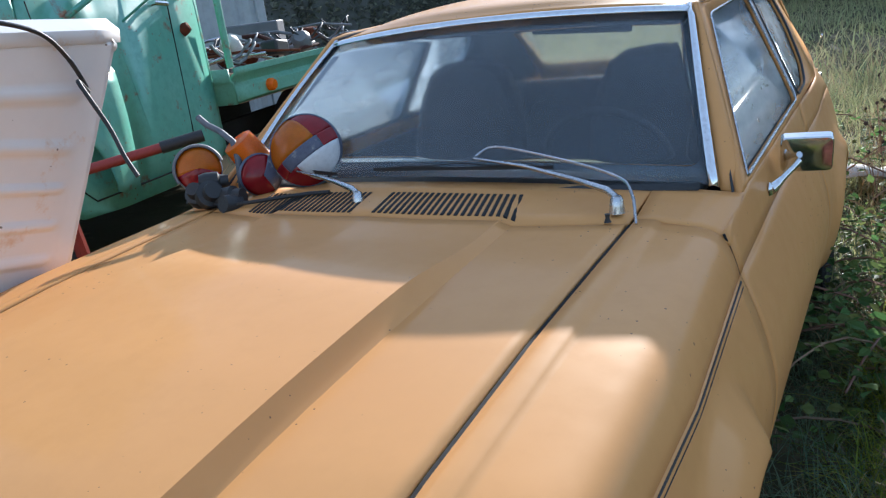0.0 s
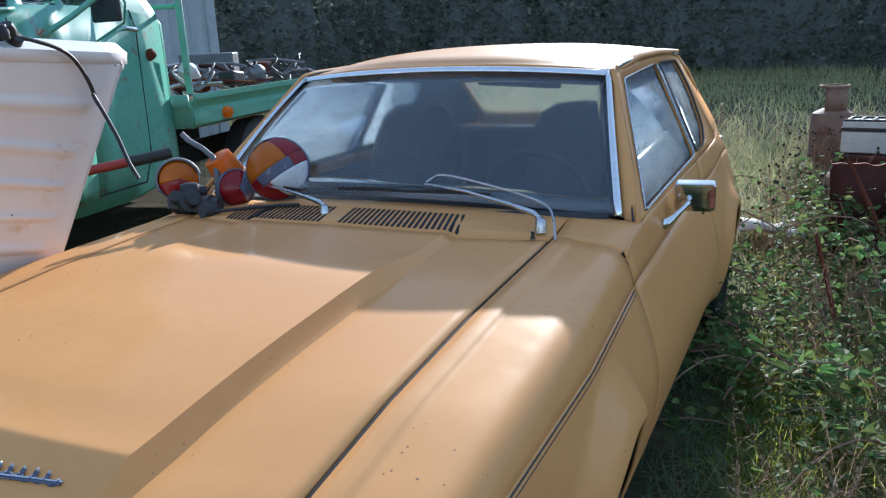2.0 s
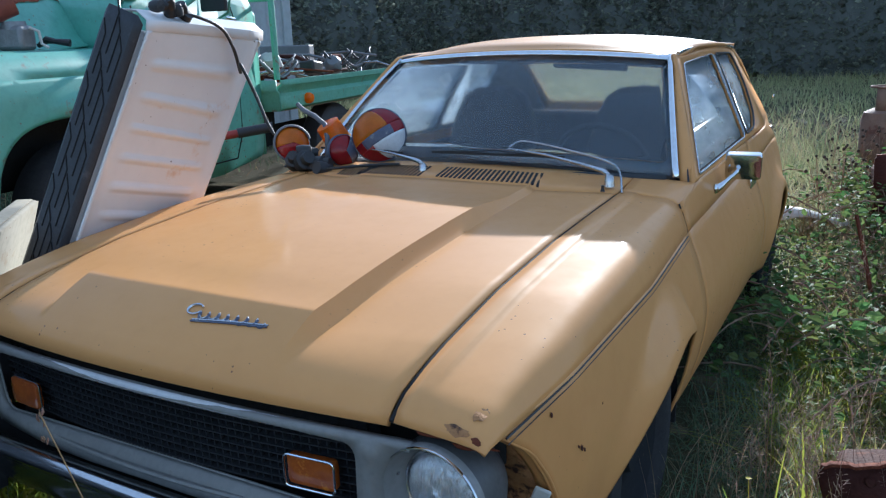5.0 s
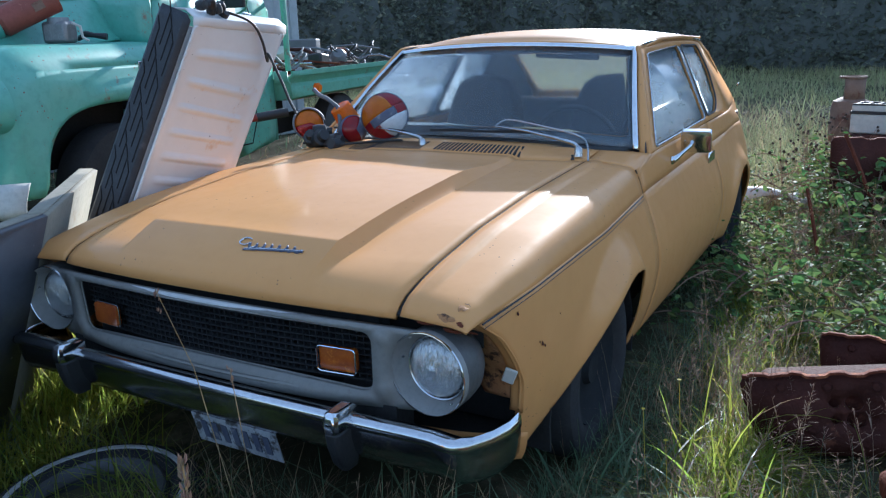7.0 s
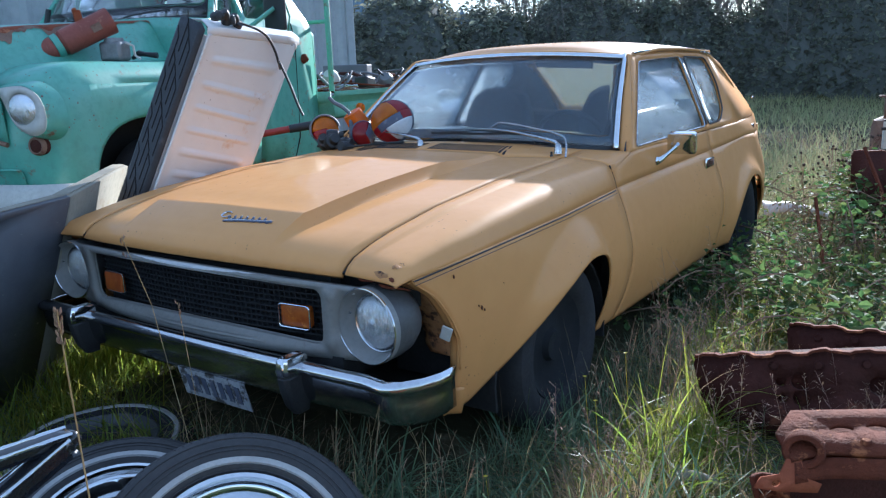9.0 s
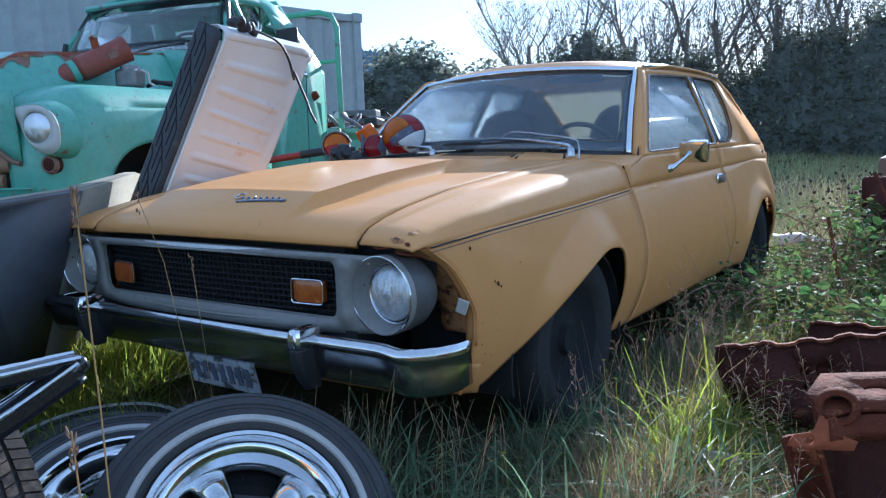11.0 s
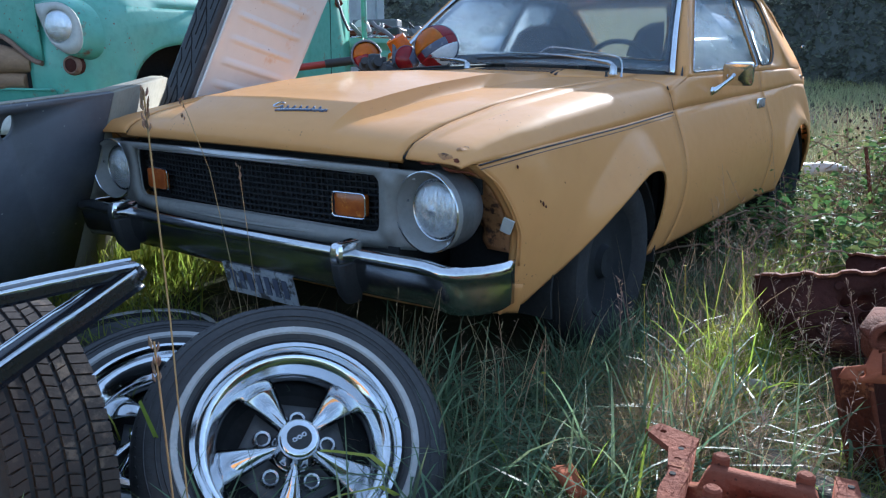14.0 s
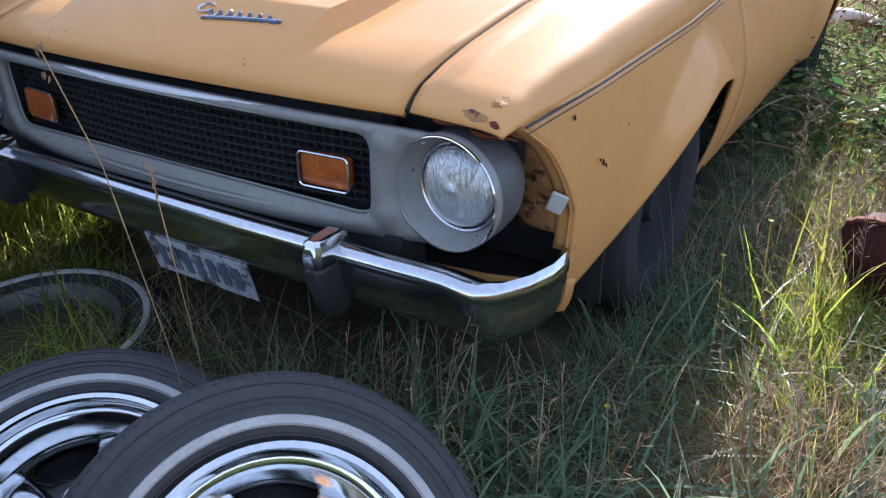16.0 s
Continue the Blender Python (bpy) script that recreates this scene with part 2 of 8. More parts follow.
CREAM = material("cream_enamel", (0.31, 0.285, 0.225), (0.25, 0.23, 0.185), 4, 0.85, spec=0.12, bump=0.08, stain_or_reflection=(0.24, 0.19, 0.13), sscale=5, amount=0.64, specks=(30.0, 0.14, (0.2, 0.13, 0.09)))
# dark grey of a bent tube, and the casing's painted shade
STEELORSHADE = material("dark_steel_and_casing_shade", (0.125, 0.13, 0.145), (0.075, 0.078, 0.088), 3, 0.5, bump=0.12, stain_or_reflection=(0.22, 0.21, 0.19), sscale=3, amount=0.66, specks=(24.0, 0.10, (0.35, 0.34, 0.32)))
STEELGREY = material("dirty_grey_steel", (0.20, 0.20, 0.215), (0.12, 0.12, 0.13), 3, 0.55, bump=0.15, stain_or_reflection=(0.28, 0.26, 0.23), sscale=3, amount=0.66)
CONTAINER = material("container_paint", (0.42, 0.45, 0.46), (0.34, 0.37, 0.38), 1.2, 0.6, stain_or_reflection=(0.25, 0.2, 0.16), sscale=1.8, amount=0.7)
EARTH = material("earth", (0.085, 0.070, 0.045), (0.055, 0.065, 0.03), 0.8, 0.95, bump=0.6, bscale=20, stain_or_reflection=(0.17, 0.14, 0.085), sscale=1.6, amount=0.55, spec=0.1)
REDPAINT = material("red_paint", (0.33, 0.035, 0.025), (0.22, 0.03, 0.02), 12, 0.5, bump=0.1)
ORANGEENGINE = material("orange_brown_casting", (0.34, 0.10, 0.045), (0.23, 0.066, 0.034), 10, 0.85, spec=0.12, bump=0.3, stain_or_reflection=(0.1, 0.04, 0.03), sscale=8, amount=0.62)
OXIDE = material("red_oxide_paint", (0.27, 0.075, 0.05), (0.20, 0.052, 0.036), 8, 0.55, bump=0.1, stain_or_reflection=(0.34, 0.15, 0.09), sscale=10, amount=0.6)
ALLOY = material("cast_alloy", (0.28, 0.28, 0.28), (0.18, 0.18, 0.18), 16, 0.5, 0.6, bump=0.3)
GREYWOOD = material("grey_wood", (0.17, 0.145, 0.12), (0.11, 0.095, 0.08), 6, 0.85, bump=0.5, stretch=(1, 6, 6), spec=0.2)
WOOD = material("weathered_wood", (0.35, 0.22, 0.13), (0.24, 0.15, 0.09), 6, 0.8, bump=0.4, stretch=(1, 6, 6))


# ---- mesh helpers ----
def part(name, bm, mat, parent=None, label="", smooth=40, solid=0.0, bevel=0.0, offset=-1.0):
    bmesh.ops.recalc_face_normals(bm, faces=bm.faces[:]) if smooth is not None and smooth >= 0 else None
    me = bpy.data.meshes.new(name)
    bm.to_mesh(me)
    bm.free()
    me.materials.append(mat)
    if smooth:
        for p in me.polygons:
            p.use_smooth = True
        me.set_sharp_from_angle(angle=radians(abs(smooth)))
    ob = new(name, me)
    if solid:
        md = ob.modifiers.new("thickness", "SOLIDIFY")
        md.thickness, md.offset, md.use_even_offset = solid, offset, False
    if bevel:
        md = ob.modifiers.new("rounding", "BEVEL")
        md.width, md.segments, md.limit_method, md.angle_limit = bevel, 2, "ANGLE", radians(40)
    if parent:
        ob.parent = parent
    if label:
        tagged(ob, label)
    return ob


def thing(name, label, category, m=None, group=""):
    ob = new(name)
    ob.empty_display_size = 0.1
    if m is not None:
        ob.matrix_world = m
    return tagged(ob, label, category, group)


def surf(fn, us, vs, bm=None):
    bm = bm or bmesh.new()
    g = [[bm.verts.new(fn(u, v)) for v in vs] for u in us]
    for i in range(len(us) - 1):
        for j in range(len(vs) - 1):
            bm.faces.new((g[i][j], g[i + 1][j], g[i + 1][j + 1], g[i][j + 1]))
    return bm


def lin(a, b, n):
    return [a + (b - a) * i / (n - 1) for i in range(n)]


def flowing(pts, n=6):
    # a smooth line through the points
    P = [Vector(p) for p in pts]
    P = [2 * P[0] - P[1]] + P + [2 * P[-1] - P[-2]]
    out = []
    for i in range(1, len(P) - 2):
        a, b, c, d = P[i - 1:i + 3]
        for k in range(n):
            t = k / n
            out.append(0.5 * (2 * b + (c - a) * t + (2 * a - 5 * b + 4 * c - d) * t * t + (3 * b - a - 3 * c + d) * t ** 3))
    return out + [P[-2]]


def box(bm, c, s, rot=None):
    r = bmesh.ops.create_cube(bm, size=1, matrix=Matrix.LocRotScale(c, Euler([radians(a) for a in rot]) if rot else None, s))
    return r["verts"]


def tube(bm, pts, r, seg=8, cap=True):
    pts = [Vector(p) for p in pts]
    rings = []
    rad = r if isinstance(r, (list, tuple)) else [r] * len(pts)
    side = None
    for i, p in enumerate(pts):
        d = (pts[min(i + 1, len(pts) - 1)] - pts[max(i - 1, 0)]).normalized()
        if side is None:
            side = d.cross(Vector((0, 0, 1)) if abs(d.z) < 0.9 else Vector((1, 0, 0))).normalized()
        side = (side - d * side.dot(d)).normalized()
        up = d.cross(side)
        rings.append([bm.verts.new(p + rad[i] * (math.cos(a) * side + math.sin(a) * up)) for a in (2 * math.pi * k / seg for k in range(seg))])
    for a, b in zip(rings, rings[1:]):
        for k in range(seg):
            bm.faces.new((a[k], a[(k + 1) % seg], b[(k + 1) % seg], b[k]))
    if cap:
        bm.faces.new(rings[0][::-1])
        bm.faces.new(rings[-1])
    return bm


def lathe(bm, prof, seg=32, m=None, closed=False):
    # prof: rows of (radius, along x); turned round the x axis
    m = m or Matrix()
    rings = []
    for r, h in prof:
        rings.append([bm.verts.new(m @ Vector((h, r * math.cos(a), r * math.sin(a)))) for a in (2 * math.pi * k / seg for k in range(seg))])
    pairs = list(zip(rings, rings[1:])) + ([(rings[-1], rings[0])] if closed else [])
    for a, b in pairs:
        for k in range(seg):
            bm.faces.new((a[k], a[(k + 1) % seg], b[(k + 1) % seg], b[k]))
    return bm


def rounded(pts, r, n=4):
    # corners of a flat outline, rounded
    out = []
    for i, p in enumerate(pts):
        p, a, b = Vector(p), Vector(pts[i - 1]), Vector(pts[(i + 1) % len(pts)])
        ra = min(r, 0.45 * (a - p).length, 0.45 * (b - p).length)
        s, e = p + (a - p).normalized() * ra, p + (b - p).normalized() * ra
        for k in range(n + 1):
            t = k / n
            out.append((1 - t) ** 2 * s + 2 * t * (1 - t) * p + t * t * e)
    return [tuple(v) for v in out]


def filled(outer, holes, fn, bm=None):
    bm = bm or bmesh.new()
    edges = []
    for loop in (outer, *holes):
        vs = [bm.verts.new((p[0], p[1], 0)) for p in loop]
        edges += [bm.edges.new((vs[i], vs[(i + 1) % len(vs)])) for i in range(len(vs))]
    bmesh.ops.triangle_fill(bm, use_beauty=True, use_dissolve=False, edges=edges)
    for v in bm.verts:
        v.co = fn(v.co.x, v.co.y)
    return bm


def interp(x, rows):
    return float(np.interp(x, [r[0] for r in rows], [r[1] for r in rows]))


def smoothstep(a, b, x):
    t = min(1, max(0, (x - a) / (b - a)))
    return t * t * (3 - 2 * t)


def bar(bm, a, b, w, h):
    # a straight bar of width w and height h from a to b
    a, b = Vector(a), Vector(b)
    d = b - a
    q = d.to_track_quat("Y", "Z").to_matrix().to_4x4()
    bmesh.ops.create_cube(bm, size=1, matrix=Matrix.Translation((a + b) / 2) @ q @ Matrix.Diagonal((w, d.length, h, 1)))
    return bm


def aim_x(c, n, spin=0):
    # a pose at c whose x axis points along n
    return Matrix.Translation(c) @ Vector(n).to_track_quat("X", "Z").to_matrix().to_4x4() @ pose(0, 0, 0, spin, 0, 0)


def ground_z(x, y):
    z = 0.10 * smoothstep(-1.0, -2.4, x) + 0.03 * math.sin(1.3 * x + 0.4) * math.sin(0.9 * y) * smoothstep(1.0, 2.5, abs(x))
    return z + 0.05 * smoothstep(6, 14, y)


# ---- the car ----
car = thing("hatchback_car", "mustard-tan two-door hatchback with faded paint, parked in grass", "car", pose(0, 0, 0))
SEAM = [(0.0, 0.690), (0.018, 0.714), (0.047, 0.732), (0.115, 0.753), (0.2, 0.772), (0.45, 0.810), (0.8, 0.840), (1.1, 0.853), (1.4, 0.864)]
CENTRE = [(-0.055, 0.700), (-0.045, 0.728), (-0.02, 0.755), (0.03, 0.777), (0.1, 0.793), (0.25, 0.815), (0.5, 0.840), (0.9, 0.866), (1.44, 0.890)]


def hood_edge(v):
    # half width of the raised centre panel
    return 0.345 - 0.010 * v


def hood_z(x, v):
    # v: 0 at the lip, 1 at the cowl
    k = 1 - min(1, abs(x) / 0.602) ** 2
    ys, yc = 1.325 * v, -0.055 + 1.295 * v
    y = ys + (yc - ys) * k
    z = interp(ys, SEAM) + (interp(yc, CENTRE) - interp(ys, SEAM)) * k
    rise = 0.040 * min(1.0, max(0.0, (v - 0.030) / 0.108)) * (1 - smoothstep(0.66, 0.92, v))
    t = min(1, max(0, (abs(x) - hood_edge(v)) / 0.026))
    # a faint fold along the middle, and the step down at the panel's edge
    fold = 0.007 * max(0.0, 1 - abs(x) / 0.33) * smoothstep(0.03, 0.3, v)
    return Vector((x, y, z + fold + rise * (1 - t) ** 1.25 + 0.014 * (1 - t) * smoothstep(0.66, 0.92, v) - 0.014 * k * smoothstep(0.03, 0.2, v)))


def hood_sheet(u, v):
    # columns run along the fold of the raised panel
    e = hood_edge(v)
    return hood_z(math.copysign(float(np.interp(abs(u), [0, 0.23, 0.282, 0.602], [0, e, e + 0.026, 0.602])), u), v)


vs = [0, 0.012, 0.025, 0.032, 0.045, 0.065, 0.09, 0.115, 0.132, 0.136, 0.140, 0.146] + lin(0.165, 1, 32)
us = [0.0, 0.004, 0.03, 0.07, 0.12, 0.18, 0.215, 0.228, 0.23, 0.232, 0.238, 0.246, 0.255, 0.264, 0.273, 0.282, 0.30] + lin(0.34, 0.602, 8)
us = [-u for u in us[:0:-1]] + us
part("hood", surf(hood_sheet, us, vs), PAINT, car, "faded mustard-tan hood with a raised centre panel", 24, 0.018)

# dark tubes added in the hood gaps to paint their shade
for sign in (1, -1):
    part("hood_seal", tube(bmesh.new(), [(sign * 0.6085, y, interp(y, SEAM) - 0.0105) for y in lin(0.01, 1.33, 30)], 0.0075, 6), DARK, car)


def front_x(y):
    return interp(y, [(0.02, 0.805), (0.3, 0.838), (0.85, 0.848), (1.4, 0.822), (2.2, 0.815), (3.0, 0.82), (3.6, 0.80), (4.0, 0.72)])


def crease_z(y):
    return interp(y, [(0.0, 0.690), (0.3, 0.712), (0.85, 0.731), (1.4, 0.748), (2.6, 0.765), (3.3, 0.78), (4.0, 0.76)])


def side_x(y, z):
    # the side of the car below the crease
    top = front_x(y)
    mid = interp(y, [(0.02, 0.842), (0.3, 0.862), (0.75, 0.888), (1.4, 0.892), (2.6, 0.894), (3.2, 0.89), (3.7, 0.85), (4.0, 0.74)])
    zc = crease_z(y)
    if z > 0.5:
        k = (z - 0.5) / (zc - 0.5)
        x = mid + (top - mid) * k ** 1.6
    else:
        x = mid - 0.05 * ((0.5 - z) / 0.26) ** 2
    # flare round the front wheel: swells slowly from the front, falls off sharply behind
    up = max(0.0, z - arch_z(y))
    x += 0.050 * smoothstep(0.30, 0.93, y) * (1 - smoothstep(0.99, 1.19, y)) * (1 - smoothstep(0.0, 0.135, up)) ** 0.8
    d = math.hypot((y - 3.19) * 0.85, z - 0.27)
    return x + 0.030 * math.exp(-((d - 0.315) / 0.055) ** 2) * (1 if z > 0.2 else 0)


FRONT_ARCH = [(0.05, 0.262), (0.19, 0.270), (0.25, 0.281), (0.336, 0.305), (0.436, 0.347), (0.51, 0.386), (0.585, 0.428), (0.667, 0.476), (0.725, 0.508), (0.78, 0.534), (0.83, 0.555), (0.89, 0.574), (0.941, 0.576), (0.985, 0.572), (1.024, 0.561), (1.065, 0.541), (1.098, 0.514), (1.13, 0.474), (1.154, 0.428), (1.168, 0.37), (1.176, 0.31), (1.181, 0.235)]


def arch_z(y):
    # the lower edge of the side panels
    if y < 1.181:
        return interp(y, FRONT_ARCH)
    t = abs(y - 3.19) / 0.36
    return 0.235 if t >= 1 else 0.235 + 0.332 * (1 - t ** 2.1) ** 0.55


def glass_x(y, z):
    x = 0.795 - 0.185 * (max(0, z - 0.86) / 0.39) ** 1.12
    return x - 0.10 * smoothstep(3.1, 4.0, y) * (1 if z < 2 else 0)


ARCH_COLS = lin(0.2, 1.05, 30) + [1.065, 1.08, 1.098, 1.114, 1.13, 1.142, 1.154, 1.162, 1.168, 1.173, 1.177, 1.181, 1.20, 1.23]
REAR_COLS = [3.19 - 0.36 * math.cos(a) for a in lin(0.02, math.pi - 0.02, 26)]


def nose_y(z):
    # how far the front edge of the fender is cut back
    return interp(z, [(0.24, 0.15), (0.31, 0.165), (0.40, 0.182), (0.49, 0.178), (0.56, 0.145), (0.63, 0.10), (0.68, 0.035), (0.72, 0.0)])


def side_panel(y0, y1, cols, name, label, sign, shift0=0.0, shift1=0.0):
    ys = sorted([y0, y1] + [c for c in cols if y0 + 0.012 < c < y1 - 0.012] + [y for y in lin(0.05, 4.0, 42) if y0 + 0.02 < y < y1 - 0.02])

    def fn(y, v):
        zl, zt = arch_z(y), crease_z(y)
        z = zl + (zt - zl) * v
        k = max(0, (0.5 - z) / 0.26) ** 2
        t = (y - y0) / (y1 - y0)
        nose = nose_y(z) * (1 - smoothstep(0, 0.27, t)) if y0 < 0.1 else 0
        return Vector((sign * side_x(y, z), y - 0.07 * k * (shift0 * (1 - t) + shift1 * t) + nose, z))

    bm = surf(fn, ys, [0, 0.03, 0.07, 0.12] + lin(0.18, 1, 15))
    return bm


for sign, side in ((1, "left"), (-1, "right")):
    # fender: rolled top and side in one pressing
    bm = side_panel(0.02, 1.36, ARCH_COLS, "fender", "", sign, 0, 1)

    def top(y, k):
        xc, zc, zs = front_x(y), crease_z(y), interp(y, SEAM)
        t = k / 20
        x = 0.6145 + (xc - 0.6145) * t
        drop = zs - zc
        z = zs - drop * (0.13 * t ** 1.5 + 0.87 * t ** 10) - 0.007 * smoothstep(0.655, 0.672, x) * smoothstep(0.05, 0.2, y)
        return Vector((sign * x, y - (0.02 * t if y < 0.05 else 0), z))

    surf(top, [0.004, 0.02, 0.047, 0.08, 0.115] + lin(0.16, 1.36, 22), [0, 2, 3.6, 4.2, 4.8, 5.4, 6, 8, 10, 12, 13.5, 15, 16.2, 17.2, 18, 18.7, 19.4, 20], bm)
    fender = part("fender", bm, PAINT, car, "dented front fender with dark pinstripe and rusty nose" if sign > 0 else "front fender", 30, 0.008)
    if sign > 0:
        for y0, k0, dy, dk, mat in ((0.016, 13.5, 0.006, 2.6, RUSTPAINT), (0.050, 15.8, 0.010, 1.0, RUSTPAINT), (0.012, 17.6, 0.005, 1.0, RUST)):
            bm = surf(lambda a, q: top(y0 + dy * q * math.sin(a) * (1 + 0.7 * noise.noise(Vector((2.5 * math.cos(a), 2.5 * math.sin(a), k0)))), k0 + dk * q * math.cos(a) * (1 + 0.5 * noise.noise(Vector((3 * math.cos(a), 3 * math.sin(a), y0 * 50))))) + Vector((0, -0.0008, 0.0016)), lin(0, 2 * math.pi, 21), [0.02, 0.4, 0.75, 1])
            part("rust_scuff", bm, mat, fender, "scuffed rusty patch on the fender nose", 60)
    bm = bmesh.new()
    for dz, r in ((0.006, 0.0024), (0.017, 0.0011)):
        tube(bm, [(sign * (side_x(y, crease_z(y) - dz) + 0.0004), y, crease_z(y) - dz) for y in lin(0.05, 1.34, 24)], r, 5)
    part("pinstripe", bm, BLACK, fender)
    # door
    bm = side_panel(1.367, 2.62, [], "door", "", sign, 1, 0)

    def shoulder(y, k):
        t = k / 5
        xc, zc = front_x(y), crease_z(y)
        return Vector((sign * (xc + (glass_x(y, 0.865) - xc) * t), y, zc + (0.834 + 0.031 * smoothstep(1.367, 1.62, y) - zc) * t + 0.012 * math.sin(math.pi * t)))

    surf(shoulder, lin(1.367, 2.62, 24), range(6), bm)
    door = part("door", bm, PAINT, car, "closed door with chrome mirror", 30, 0.02)
    for y0, rise in ((1.3635, 1), (2.6235, 0)):
        pts = [(sign * (side_x(y0, z) - 0.004), y0 - 0.07 * rise * max(0, (0.5 - z) / 0.26) ** 2, z) for z in lin(0.25, crease_z(y0), 16)]
        pts += [(sign * (front_x(y0) + (0.792 - front_x(y0)) * t - 0.002), y0, crease_z(y0) + (0.84 - crease_z(y0)) * t + 0.004 * math.sin(math.pi * t) - 0.003) for t in (0.25, 0.5, 0.75, 0.95)]
        part("door_gap", tube(bmesh.new(), pts, 0.0030, 5), DARK, door)
    bm = bmesh.new()
    box(bm, (sign * 0.846, 2.50, 0.715), (0.014, 0.13, 0.05))
    part("door_handle", bm, CHROME, door, "chrome paddle door handle", bevel=0.006)
    # quarter panel
    bm = side_panel(2.627, 3.98, REAR_COLS, "quarter", "", sign)
    surf(shoulder, lin(2.627, 3.98, 22), range(6), bm)
    quarter = part("quarter_panel", bm, PAINT, car, "", 30, 0.01)
    bm = bmesh.new()
    box(bm, (sign * 0.775, 3.62, 0.985), (0.008, 0.055, 0.016), (0, 0, 0))
    part("pillar_emblem", bm, CHROME, quarter, "small chrome emblem", bevel=0.003)


# side glass
SIDE_OUT = [(1.55, 0.862), (1.645, 0.93), (2.02, 1.262), (2.10, 1.272), (2.5, 1.283), (3.0, 1.275), (3.28, 1.255), (3.5, 1.20), (3.75, 1.07), (3.93, 0.93), (3.98, 0.86), (3.3, 0.865), (2.6, 0.868)]
WIN_F = rounded([(1.645, 0.878), (2.085, 1.222), (2.685, 1.240), (2.615, 0.888)], 0.03)
WIN_R = rounded([(2.668, 0.892), (2.74, 1.240), (3.11, 1.232), (3.115, 1.10), (3.02, 0.955), (2.90, 0.898)], 0.04)
for sign in (1, -1):
    bm = filled(rounded(SIDE_OUT, 0.01, 1), [WIN_F, WIN_R], lambda y, z: Vector((sign * glass_x(y, z), y, z)))
    part("window_frame", bm, PAINT, car, "", 35, 0.012)
    bm = filled(rounded(SIDE_OUT, 0.01, 1), [WIN_F, WIN_R], lambda y, z: Vector((sign * (glass_x(y, z) - 0.017), y, z)))
    part("pillar_trim", bm, VINYL, car, "dark inner pillar trim", 35, 0.004)
    for name, w in (("side_window", WIN_F), ("quarter_window", WIN_R)):
        bm = filled(w, [], lambda y, z: Vector((sign * (glass_x(y, z) - 0.014), y, z)))
        g = part(name, bm, SIDEGLASS, car, "dusty side glass, sky reflection painted in pale blue", 60, 0.004)
        g.visible_shadow = False
        bm = bmesh.new()
        tube(bm, [(sign * (glass_x(y, z) + 0.001), y, z) for y, z in w + w[:1]], 0.0045, 6, False)
        part("window_trim", bm, DULLCHROME if name == "side_window" else BLACK, g)

    # black cover on the pillar between the windows, drip rail along the roof
    bm = filled([(2.622, 0.893), (2.692, 1.236), (2.733, 1.236), (2.662, 0.895)], [], lambda y, z: Vector((sign * (glass_x(y, z) + 0.003), y, z)))
    part("pillar_cover", bm, BLACK, car, "black centre pillar", 30, 0.006)
    bm = tube(bmesh.new(), [(sign * (glass_x(p.x, p.y) + 0.006), p.x, p.y) for p in flowing([(2.06, 1.262, 0), (2.2, 1.270, 0), (2.6, 1.277, 0), (3.0, 1.270, 0), (3.25, 1.252, 0)], 5)], 0.008, 8)
    part("drip_rail", bm, DULLCHROME, car, "dull drip rail along the roof edge", 60)

# roof, windshield and hatch


def ws(u, v):
    b = Vector((0.745 * u, 1.515 + 0.06 * u * u, 0.905 - 0.035 * u * u))
    t = Vector((0.600 * u, 1.925 + 0.10 * u * u, 1.283 - 0.032 * u * u))
    p = b.lerp(t, v)
    return p + Vector((0, -0.012, 0.014)) * math.sin(math.pi * v)


def roof_pt(u, v):
    y = 1.925 + 0.10 * u * u + (3.235 - 1.925 - 0.10 * u * u) * v
    edge = 1.251 + 0.030 * smoothstep(0, 0.35, v) - 0.012 * smoothstep(0.6, 1, v)
    mid = 1.283 + 0.062 * math.sin(math.pi * min(1, 0.08 + 0.82 * v)) ** 0.7 * smoothstep(-0.025, 0.07, v) - 0.012 * v
    k = abs(u) ** 2.6
    hw = 0.600 + 0.006 * smoothstep(0, 0.2, v)
    return Vector((hw * u * (1 + 0.016 * k), y, mid + (edge + 0.004 - mid) * k))


part("roof", surf(roof_pt, lin(-1, 1, 33), [0, 0.012, 0.025, 0.038] + lin(0.055, 1, 24)), PAINT, car, "sun-faded tan roof", 35, 0.014)
windshield = part("windshield", surf(ws, lin(-0.985, 0.985, 25), lin(0.02, 0.985, 9)), DUSTGLASS, car, "dusty laminated windshield", 60, 0.006)
windshield.visible_shadow = False
for name, fn, ts in (("top_trim", lambda t, k: ws(t, 1.0 - 0.052 * k), lin(-0.985, 0.985, 30)), ("side_trim", lambda t, k: ws(1.0 - 0.034 * k, t), lin(0.0, 1.0, 14)), ("side_trim", lambda t, k: ws(-1.0 + 0.034 * k, t), lin(0.0, 1.0, 14))):
    bm = surf(lambda t, k: fn(t, k) + Vector((0, -0.007, 0.007)) * (0.6 + 0.9 * math.sin(math.pi * k)), ts, [0, 0.12, 0.3, 0.5, 0.7, 0.88, 1])
    part(name, bm, CHROME, windshield, "bright windshield trim", 60, 0.003)
